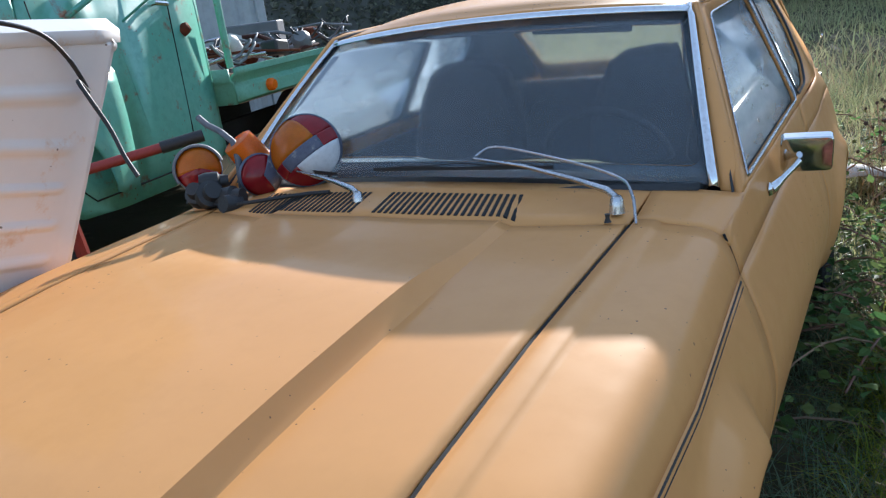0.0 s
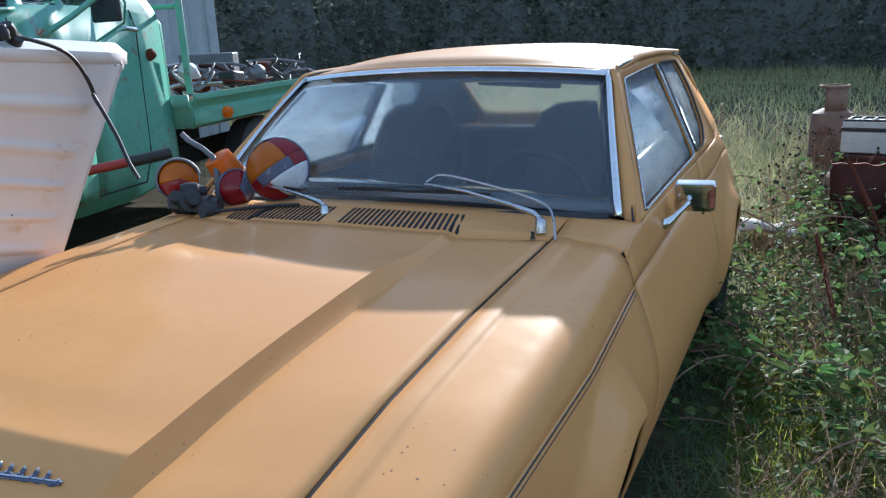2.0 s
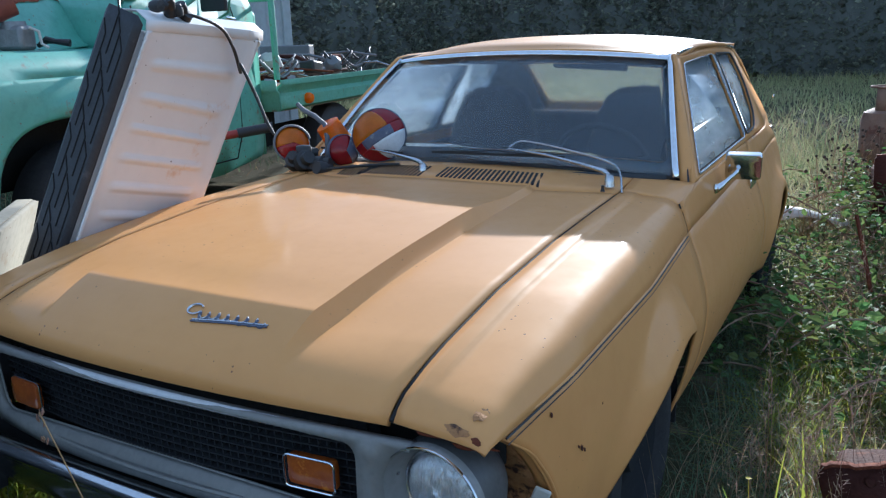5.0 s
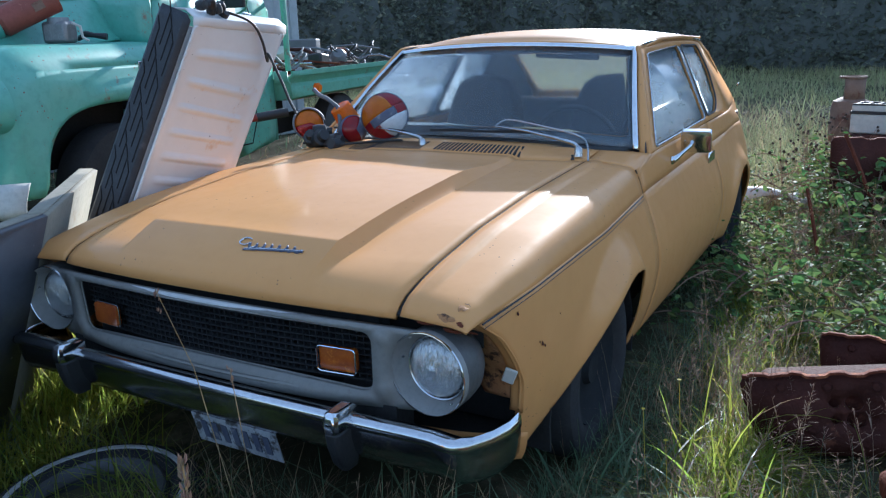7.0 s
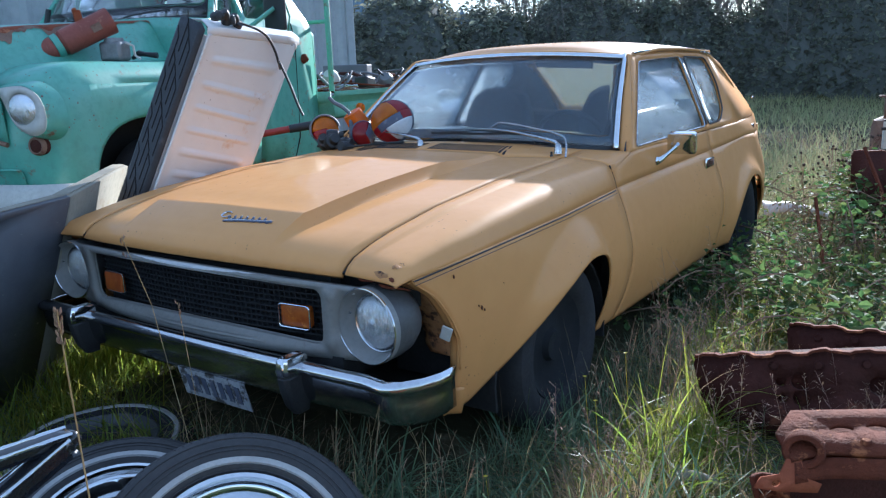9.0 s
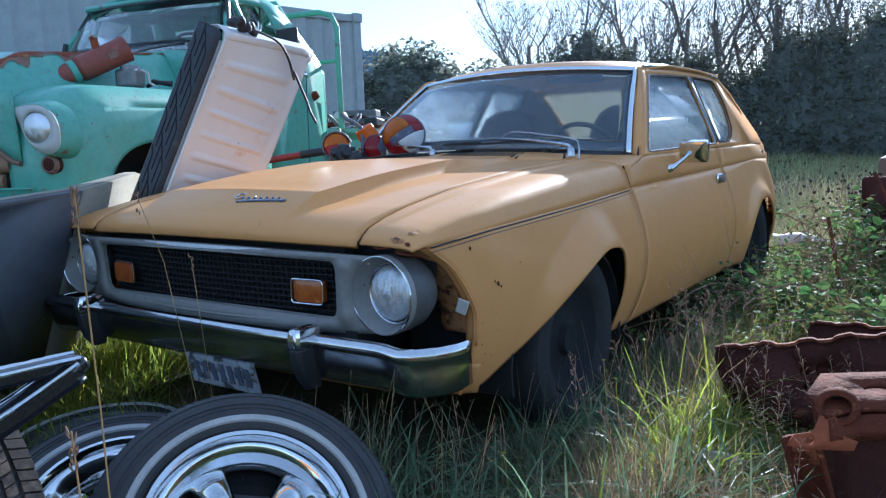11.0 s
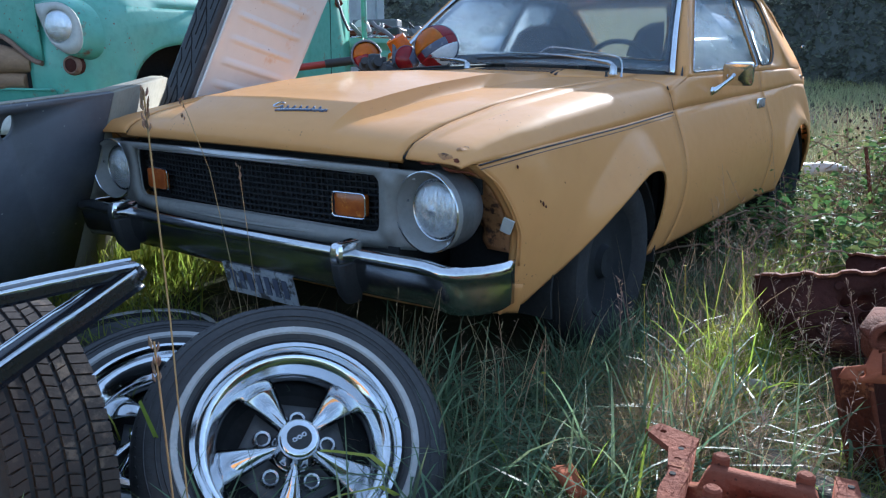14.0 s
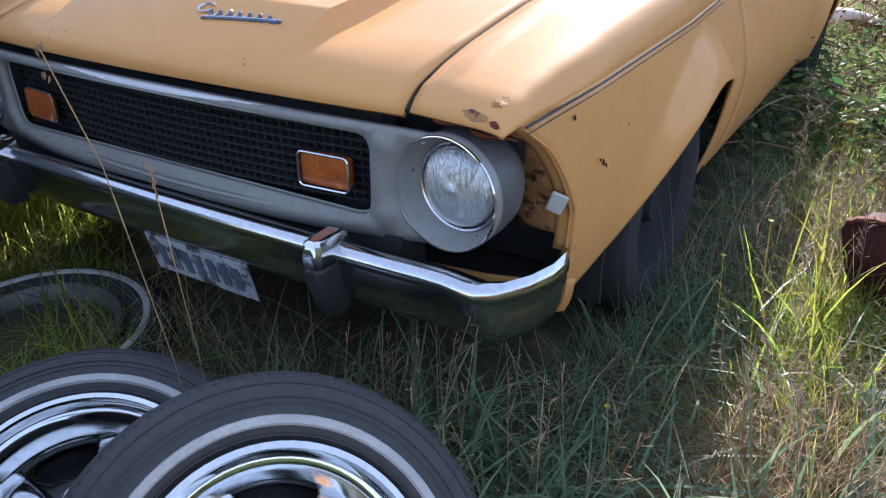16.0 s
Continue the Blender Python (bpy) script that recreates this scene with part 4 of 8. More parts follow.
for x in (0.36, -0.36):
    bm = bmesh.new()
    bk = [(0.20, 0.50), (0.235, 0.62), (0.23, 0.85), (0.20, 0.98), (0.16, 1.07), (0.10, 1.105), (0.0, 1.115)]
    prof = [(-w, z) for w, z in bk[:-1]] + [(w, z) for w, z in bk[::-1]]
    f0 = [bm.verts.new((x + w, 2.34 + 0.22 * (z - 0.5), z)) for w, z in prof]
    f1 = [bm.verts.new((x + 0.97 * w, 2.45 + 0.22 * (z - 0.5), 0.5 + 0.99 * (z - 0.5))) for w, z in prof]
    bm.faces.new(f0)
    bm.faces.new(f1[::-1])
    for i in range(len(prof)):
        j = (i + 1) % len(prof)
        bm.faces.new((f0[i], f1[i], f1[j], f0[j]))
    box(bm, (x, 2.15, 0.47), (0.46, 0.5, 0.16))
    part("bucket_seat", bm, VINYL, car, "dark high-backed bucket seat", 30, 0, 0.03)
bm = bmesh.new()
box(bm, (0, 3.10, 0.69), (1.18, 0.13, 0.50), (-12, 0, 0))
box(bm, (0, 2.85, 0.48), (1.15, 0.45, 0.14))
part("rear_seat", bm, VINYL, car, "", 30, 0, 0.03)
bm = bmesh.new()
box(bm, (0.275, 2.03, 1.224), (0.31, 0.018, 0.042), (14, 3, -3))
part("sun_visor", bm, VINYL, car, "", 30, 0, 0.01)
for s in (1, -1):
    bm = bmesh.new()
    box(bm, (s * 0.755, 2.55, 0.56), (0.03, 2.3, 0.52))
    part("door_card", bm, VINYL, car, "", 30)


# ---- ground ----
def ground_mesh():
    xs = sorted(set([-400, -150, -60, -30, -18, -12] + lin(-9, 9, 73) + [12, 18, 30, 60, 150, 400]))
    ys = sorted(set([-200, -60, -20, -10, -6] + lin(-4, 14, 73) + [18, 26, 40, 80, 200, 600]))
    return surf(lambda x, y: Vector((x, y, ground_z(x, y) if abs(x) < 20 and abs(y) < 40 else 0.05)), xs, ys)


tagged(part("ground", ground_mesh(), EARTH, None, "dark grassy earth of a yard", 60), kind="structure", category="ground")


# ---- the truck ----
truck = thing("pickup_truck", "old teal pickup truck with faded, rust-specked paint", "truck", pose(-3.14, 0.61, 0.08, 0, 0, 10))


def tfender(sign):
    def top(y, k):
        # k 0 at the hood, 1 at the outer edge
        t = k / 10
        w = 0.62 + (0.985 - 0.62) * t
        nose = smoothstep(0.0, 0.45, y)
        z = 1.125 + 0.145 * math.sqrt(1 - (1 - min(1.0, y / 0.34)) ** 2) - 0.035 * (max(0, t - 0.5) / 0.5) ** 2 - 0.02 * smoothstep(1.2, 1.8, y)
        z -= 0.10 * max(0, t - 0.8) / 0.2
        yy = y + 0.16 * (1 - nose) * t ** 3
        return Vector((sign * w, yy, z))

    bm = surf(top, [0.0, 0.015, 0.04, 0.08, 0.13, 0.2, 0.28, 0.38, 0.5] + lin(0.65, 1.85, 12), range(11))

    def low(y):
        t = abs(y - 0.97) / 0.68
        return 0.50 if t >= 1 else 0.50 + 0.435 * (1 - t ** 4) ** 0.5

    def wall(y, v):
        a = top(y, 10)
        zl = low(a.y)
        z = a.z + (zl - a.z) * v
        d = math.hypot((a.y - 0.97) * 0.68, z - 0.5)
        return Vector((sign * (0.985 + 0.02 * math.sin(math.pi * v) + 0.035 * math.exp(-((d - 0.47) / 0.07) ** 2) - 0.02 * v), a.y, z))

    ys = sorted([0.0, 0.015, 0.04, 0.08, 0.13, 0.2, 0.28, 0.38, 0.5] + [0.97 - 0.68 * math.cos(a) for a in lin(0.03, math.pi - 0.03, 30)] + [1.7, 1.78, 1.85])
    surf(wall, ys, lin(0, 1, 12), bm)

    def nose(k, v):
        if k == 10:
            return wall(0.0, v)
        a = top(0.0, k)
        return Vector((a.x, a.y - 0.03 * math.sin(math.pi * v), a.z + (0.46 - a.z) * v))

    surf(nose, range(11), lin(0, 1, 12), bm)
    bmesh.ops.remove_doubles(bm, verts=bm.verts[:], dist=0.002)
    return part("front_fender", bm, TEAL, truck, "teal fender with chipped edges", 75, 0.012)


for sign in (1, -1):
    tf = tfender(sign)
    LX, LZ = sign * 0.880, 1.02
    m = Matrix.Translation((LX, -0.012, LZ)) @ pose(0, 0, 0, 0, 0, -90 + sign * 14)
    # drop-shaped lamp plate with its point up and inward, on a painted collar
    drop = [(p.x, p.y) for p in flowing([(-0.125, 0.098, 0), (-0.05, 0.104, 0), (0.03, 0.100, 0), (0.092, 0.05, 0), (0.112, -0.03, 0), (0.102, -0.092, 0), (0.06, -0.122, 0), (0.01, -0.112, 0), (-0.05, -0.06, 0), (-0.105, 0.03, 0), (-0.13, 0.078, 0), (-0.125, 0.098, 0)], 4)][:-1]
    drop = [(1.16 * a, 1.16 * b) for a, b in drop]
    ring = [(0.086 * math.cos(a), 0.086 * math.sin(a)) for a in lin(0, 2 * math.pi, 33)[:-1]]
    onto = lambda a, b, d: Vector((LX + sign * a, -0.034 - d + 0.30 * max(0.0, a + 0.02), LZ + b))
    rimmed = drop + drop[:1]
    bm = surf(lambda i, k: onto((1.01 + 0.24 * k) * rimmed[i][0], (1.01 + 0.20 * k) * rimmed[i][1], 0.006 - 0.10 * k ** 1.6), range(len(rimmed)), [0, 0.03, 0.2, 0.6, 1])
    part("lamp_collar", bm, TEAL, tf, "", 50)
    bm = filled(drop, [ring], lambda a, b: onto(a, b, 0.008 + 0.02 * max(0.0, 1 - math.hypot(a, b) / 0.13)))
    bz = part("headlight_bezel", bm, OFFWHITE, truck, "white-painted headlight bezel", 50, 0.012)
    bm = lathe(bmesh.new(), [(0.0, 0.050), (0.045, 0.046), (0.07, 0.038), (0.084, 0.022)], 28, m)
    part("lens", bm, LAMPGLASS, bz, "", 60)
    bm = lathe(bmesh.new(), [(0.0, 0.03), (0.035, 0.028), (0.05, 0.012), (0.055, -0.02)], 20, Matrix.Translation((sign * 0.888, 0.035, 0.82)) @ pose(0, 0, 0, 0, 0, -90 + sign * 12))
    pk = part("parking_lamp", bm, DARKRUST, truck, "rusty empty parking lamp", 50)
    part("lamp_ring", lathe(bmesh.new(), [(0.036, 0.030), (0.042, 0.034), (0.050, 0.026), (0.054, 0.008)], 24, Matrix.Translation((sign * 0.888, 0.035, 0.82)) @ pose(0, 0, 0, 0, 0, -90 + sign * 12)), TANRUST, pk, "rusty lamp ring", 50)
    bm = lathe(bmesh.new(), [(0.25, 0.10), (0.29, 0.11), (0.39, 0.10), (0.415, 0.07), (0.42, 0.0), (0.415, -0.07), (0.38, -0.1), (0.25, -0.1)], 40, Matrix.Translation((sign * 0.80, 0.99, 0.38)))
    tw = part("wheel", bm, TYREDARK, truck, "black tyre in the wheel arch", 40)
    bm = lathe(bmesh.new(), [(0.0, 0.06), (0.08, 0.06), (0.1, 0.03), (0.2, 0.03), (0.26, 0.10), (0.26, -0.05), (0.0, -0.05)], 24, Matrix.Translation((sign * 0.80, 0.97, 0.40)))
    part("rim", bm, DARKRUST, tw)
    bm = lathe(bmesh.new(), [(0.2, 0.10), (0.24, 0.11), (0.35, 0.10), (0.38, 0.07), (0.385, 0.0), (0.38, -0.07), (0.34, -0.1), (0.2, -0.1)], 30, Matrix.Translation((sign * 0.80, 4.0, 0.36)))
    part("wheel", bm, TYRE, truck, "", 40)


def thood(u, v):
    y = 0.02 + 1.42 * v
    z = 1.37 + 0.11 * smoothstep(-0.06, 0.22, v) + 0.10 * v - 0.045 * u * u - 0.24 * smoothstep(0.74, 1.0, abs(u)) ** 0.8
    return Vector((0.66 * u * (0.93 + 0.10 * v), y - 0.06 * (1 - u * u) * (1 - v), z))


bm = surf(lambda u, k: thood(u, 0.0) + Vector((0, -0.03 * math.sin(1.5 * k) + 0.03 * k, -0.18 * k)), lin(-1, 1, 17), lin(0, 1, 5))
part("hood_front", bm, TEAL, truck, "", 40, 0.012)
part("hood", surf(thood, lin(-1, -0.7, 8) + lin(-0.6, 0.6, 9) + lin(0.7, 1, 8), lin(0, 0.3, 10) + lin(0.38, 1, 8)), TEAL, truck, "faded teal hood with a rust streak", 40, 0.012)
# dark sheet paints the shade inside the open grille
bm = surf(lambda u, k: Vector((0.60 * u, -0.02 - 0.05 * (1 - u * u), 1.20 - 0.75 * k)), lin(-1, 1, 9), lin(0, 1, 5))
part("grille_backing", bm, DARK, truck, "", 40, 0.01)
bm = surf(lambda u, k: Vector((0.735 * u, -0.055 - 0.05 * (1 - u * u) + 0.02 * k, 1.23 - (0.25 + 0.15 * smoothstep(0.60, 1.0, abs(u))) * k)), lin(-1, 1, 25), lin(0, 1, 6))
part("nose_panel", bm, TEAL, truck, "teal panel over the open grille with a rusty lip", 40, 0.012)
part("grille_lip", tube(bmesh.new(), [(0.735 * u, -0.04 - 0.05 * (1 - u * u), 0.98 - 0.15 * smoothstep(0.60, 1.0, abs(u))) for u in lin(-1, 1, 31)], 0.014, 8), TANRUST, truck, "rusty rolled lip of the grille opening", 60)
bm = surf(lambda u, k: Vector((1.13 * u, -0.14 + 0.05 * u * u + 0.12 * u ** 8 + 0.02 * math.cos(3.1 * k) - 0.02 * math.sin(3.1 * k), 0.62 - 0.17 * k)), lin(-1, 1, 25), lin(0, 1, 5))
part("front_bumper", bm, OFFWHITE, truck, "white-painted bumper", 40, 0.01)
bm = tube(bmesh.new(), [(-0.2, -0.06, 0.84), (0.2, -0.09, 0.86), (0.45, -0.06, 0.85), (0.62, 0.0, 0.83)], [0.06, 0.085, 0.08, 0.05], 12)
part("grille_log", bm, WOOD, truck, "piece of bare wood wedged in the grille opening", 50)
bm = tube(bmesh.new(), [(-0.3, -0.05, 0.74), (0.1, -0.085, 0.745), (0.40, -0.07, 0.74), (0.58, -0.02, 0.735)], [0.05, 0.06, 0.055, 0.04], 12)
part("grille_log", bm, WOOD, truck, "", 50)
bm = surf(lambda u, k: Vector((0.80 * u, -0.045 - 0.05 * (1 - u * u) + 0.015 * k, [0.700, 0.694, 0.66, 0.56, 0.46][k])), lin(-1, 1, 21), range(5))
part("grille_apron", bm, TEAL, truck, "teal apron under the grille opening", 40, 0.012)


# cab
def cab_side(y, z):
    lower = 0.90 - 0.03 * max(0, (0.75 - z) / 0.4) ** 2
    return lower if z < 1.22 else lower - 0.24 * ((z - 1.22) / 0.68) ** 1.25


CAB_OUT = [(1.62, 0.42), (1.55, 1.0), (1.60, 1.28), (1.72, 1.30), (1.92, 1.62), (2.08, 1.84), (2.3, 1.90), (2.55, 1.89), (2.74, 1.82), (2.90, 1.6), (3.08, 1.3), (3.10, 0.45), (2.5, 0.40), (2.0, 0.40)]
CAB_VENT = rounded([(1.82, 1.33), (2.06, 1.76), (2.12, 1.78), (2.12, 1.33)], 0.02)
CAB_WIN = rounded([(2.16, 1.33), (2.16, 1.78), (2.52, 1.78), (2.66, 1.33)], 0.04)
for sign in (1, -1):
    bm = filled(rounded(CAB_OUT, 0.06, 3), [CAB_VENT, CAB_WIN], lambda y, z: Vector((sign * cab_side(y, z), y, z)))
    bmesh.ops.subdivide_edges(bm, edges=[e for e in bm.edges if e.calc_length() > 0.25], cuts=3, use_grid_fill=False)
    for v in bm.verts:
        v.co.x = sign * cab_side(v.co.y, v.co.z)
    tdoor = part("cab_side", bm, TEAL, truck, "teal cab side with closed door", 45, 0.03)
    bm = tube(bmesh.new(), [(sign * (cab_side(y, z) + 0.002), y, z) for y, z in [(1.66, 1.25), (1.70, 0.9), (1.72, 0.52), (1.80, 0.47), (2.70, 0.47), (2.78, 0.6), (2.80, 1.2), (2.78, 1.31)]], 0.004, 5)
    part("door_seam", bm, DARK, tdoor)
    bm = bmesh.new()
    tube(bm, [(sign * 0.90, 2.62, 1.20), (sign * 0.945, 2.62, 1.205), (sign * 0.945, 2.74, 1.195)], 0.012, 8)
    part("door_handle", bm, CHROME, tdoor, "chrome door handle", 50)
    for w, nm in ((CAB_VENT, "vent_window"), (CAB_WIN, "door_window")):
        gl = part(nm, filled(w, [], lambda y, z: Vector((sign * (cab_side(y, z) - 0.015), y, z))), GLASS, truck, "", 50, 0.004)
        gl.visible_shadow = False
bm = lathe(bmesh.new(), [(0.0, 0.025), (0.028, 0.022), (0.036, 0.0), (0.038, -0.03)], 20, Matrix.Translation((0.905, 2.62, 1.28)) @ pose(0, 0, 0, 0, -25, 20))
part("fuel_cap", bm, RUST, truck, "rusty fuel cap", 50)


def cab_roof(u, v):
    y = 1.98 + 0.80 * v
    z = 1.865 + 0.085 * math.sin(math.pi * (0.12 + 0.80 * v)) ** 0.6
    k = abs(u) ** 3.5
    return Vector((0.69 * u, y + 0.04 * u * u * (1 - v), z - (z - 1.83) * k))


part("cab_roof", surf(cab_roof, lin(-1, 1, 21), [0, 0.03, 0.08] + lin(0.15, 0.9, 9) + [0.95, 1.0]), TEAL, truck, "rounded teal roof with visor lip", 40, 0.03)
bm = tube(bmesh.new(), [(0.69 * u, 1.965 + 0.05 * u * u, 1.845) for u in lin(-1, 1, 15)], 0.03, 8)
part("roof_visor", bm, TEAL, truck)


def tws(u, v):
    a = Vector((0.86 * u, 1.60 + 0.20 * abs(u) ** 3, 1.33))
    b = Vector((0.70 * u, 1.95 + 0.10 * abs(u) ** 3, 1.82))
    return a.lerp(b, v)


tw_glass = part("windshield", surf(tws, lin(-1, 1, 21), lin(0, 1, 5)), GLASS, truck, "wrap-around windshield", 60, 0.006)
tw_glass.visible_shadow = False
bm = bmesh.new()
tube(bm, [tws(u, 0.0) for u in lin(-1, 1, 21)] + [tws(1, v) for v in lin(0.1, 0.9, 6)] + [tws(u, 1.0) for u in lin(1, -1, 21)] + [tws(-1, v) for v in lin(0.9, 0.0, 6)], 0.018, 6, False)
part("windshield_seal", bm, BLACK, tw_glass)
bm = surf(lambda u, v: Vector((0.90 * u, 1.50 + 0.18 * v + 0.06 * abs(u) ** 3, 1.33 + 0.01 * v - 0.03 * abs(u) ** 4)), lin(-1, 1, 15), lin(0, 1, 4))
part("cowl", bm, TEAL, truck, "", 40, 0.02)
bm = filled([(-0.88, 0.45), (0.88, 0.45), (0.88, 1.22), (0.66, 1.86), (-0.66, 1.86), (-0.88, 1.22)], [rounded([(-0.55, 1.36), (-0.05, 1.36), (-0.05, 1.72), (-0.5, 1.72)], 0.05), rounded([(0.05, 1.36), (0.55, 1.36), (0.5, 1.72), (0.05, 1.72)], 0.05)], lambda x, z: Vector((x, 3.10 - 0.62 * max(0, z - 1.3), z)))
part("cab_back", bm, TEAL, truck, "", 30, 0.04)
bm = bmesh.new()
box(bm, (0, 2.55, 0.85), (1.55, 0.7, 0.3))
box(bm, (0, 2.88, 1.12), (1.55, 0.14, 0.55))
box(bm, (0, 1.75, 1.18), (1.6, 0.2, 0.22))
part("bench_seat", bm, VINYL, truck, "", 30, 0, 0.03)
bm = bmesh.new()
tube(bm, [(0.38 + 0.21 * math.cos(a), 2.05 - 0.10 * math.sin(a), 1.36 + 0.16 * math.sin(a)) for a in lin(0, 2 * math.pi, 33)], 0.013, 8, False)
tube(bm, [(0.38, 2.05, 1.36), (0.38, 1.85, 1.2)], 0.025, 8)
part("steering_wheel", bm, VINYL, truck, "", 60)
bm = bmesh.new()
box(bm, (1.15, 1.92, 1.595), (0.20, 0.03, 0.26), (0, 0, -8))
tmir = part("side_mirror", bm, BLACK, truck, "black side mirror on a teal arm", 30, 0, 0.01)
bm = tube(bmesh.new(), [(0.88, 1.70, 1.40), (1.02, 1.80, 1.50), (1.16, 1.90, 1.62)], 0.016, 8)
tube(bm, [(1.22, 1.94, 1.68), (1.24, 1.97, 1.56), (1.18, 2.02, 1.46), (0.94, 2.05, 1.36)], 0.007, 8)
part("mirror_arm", bm, TEAL, tmir)
bm = bmesh.new()
for x in (0.20, -0.35):
    tube(bm, [(x, 1.56, 1.34), (x + 0.05, 1.62, 1.37), (x + 0.38, 1.66, 1.40)], 0.008, 6)
part("wiper", bm, BLACK, truck)
bm = tube(bmesh.new(), [(-0.42, 1.45, 1.34), (-0.40, 1.47, 1.46)], 0.02, 8)
part("hood_hinge_post", bm, BLACK, truck)
# fender emblem: plain bars of chrome
bm = bmesh.new()
bar(bm, (1.006, 1.08, 1.13), (1.006, 1.13, 1.13), 0.01, 0.05)
bar(bm, (1.006, 1.15, 1.13), (1.006, 1.165, 1.13), 0.01, 0.05)
part("fender_emblem", bm, CHROME, truck, "plain chrome fender emblem", 0, 0, 0.004)
# frame rails and engine bay shell
bm = bmesh.new()
box(bm, (0, 0.75, 0.85), (1.15, 1.3, 0.6))
box(bm, (0.45, 3.4, 0.50), (0.09, 3.4, 0.16))
box(bm, (-0.45, 3.4, 0.50), (0.09, 3.4, 0.16))
part("chassis", bm, DARK, truck, "", 0)

# flat bed with stake sides
bm = bmesh.new()
box(bm, (0, 4.37, 0.79), (1.96, 2.9, 0.05))
part("bed_floor", bm, WOOD, truck, "", 0)
for s in (1, -1):
    bm = bmesh.new()
    surf(lambda y, k: Vector((s * (0.98 + [0.03, 0.05, 0.05, 0.02, 0.0, 0.03, 0.03, 0.0][k]), y, [1.0, 1.0, 0.96, 0.94, 0.90, 0.87, 0.79, 0.77][k])), lin(2.86, 5.82, 9), range(8), bm)
    part("bed_rail", bm, GREENPAINT, truck, "chipped green pressed-steel bed rail", 30, 0.02)
bm = bmesh.new()
surf(lambda x, k: Vector((x, 2.86 - [0.03, 0.03, 0.0, 0.0][k], [1.0, 0.93, 0.91, 0.77][k])), lin(-1.0, 1.0, 5), range(4), bm)
part("bed_headboard", bm, GREENPAINT, truck, "", 30, 0.02)
bm = lathe(bmesh.new(), [(0.0, 0.03), (0.03, 0.028), (0.042, 0.01), (0.042, -0.02)], 16, Matrix.Translation((1.035, 3.25, 0.84)))
part("marker_lamp", bm, AMBER, truck, "amber marker lamp", 50)
# the tall cab of a heavy truck: belt line and roof stand higher
CAB_PARTS = ("cab_side", "door_seam", "door_handle", "vent_window", "door_window", "cab_roof", "roof_visor", "windshield", "windshield_seal", "cowl", "cab_back", "bench_seat", "steering_wheel", "wiper", "hood_hinge_post")
for ob in truck.children_recursive:
    if ob.name.split(".")[0] in CAB_PARTS:
        for v in ob.data.vertices:
            z = v.co.z
            v.co.z = 0.42 + (z - 0.42) * 1.30 if z < 1.25 else 1.499 + (z - 1.25) * 0.87
            v.co.y = 1.42 + (v.co.y - 1.60) * 0.90
bm = surf(lambda u, k: Vector((0.90 * u, 1.345 + 0.05 * abs(u) ** 3, 1.572 - 0.03 * abs(u) ** 4 - 0.32 * k)), lin(-1, 1, 15), lin(0, 1, 5))
part("cowl_front", bm, TEAL, truck, "", 40, 0.015)
rack = part("headache_rack", tube(bmesh.new(), [(0.95, 2.93, 1.0), (0.95, 2.93, 1.86), (0.90, 2.93, 1.96), (0.78, 2.93, 2.0), (-0.78, 2.93, 2.0), (-0.90, 2.93, 1.96), (-0.95, 2.93, 1.86), (-0.95, 2.93, 1.0)], 0.024, 10), GREENPAINT, truck, "green tubular rack behind the cab", 60)
for a, b in (((-0.95, 2.93, 1.58), (0.95, 2.93, 1.58)), ((0.35, 2.93, 1.58), (0.35, 2.93, 2.0)), ((-0.35, 2.93, 1.58), (-0.35, 2.93, 2.0)), ((-0.35, 2.93, 1.05), (-0.35, 2.93, 1.58))):
    part("rack_bar", tube(bmesh.new(), [a, b], 0.017, 8), GREENPAINT, rack)


# ---- scrap on the truck ----
def scrap_pipe(name, label, cat, pts, r, mat, m=None, seg=8):
    ob = part(name, tube(bmesh.new(), pts, r, seg), mat, None, label, 50)
    return tagged(ob, "", cat)


TM = truck.matrix_world
rng = random.Random(5)
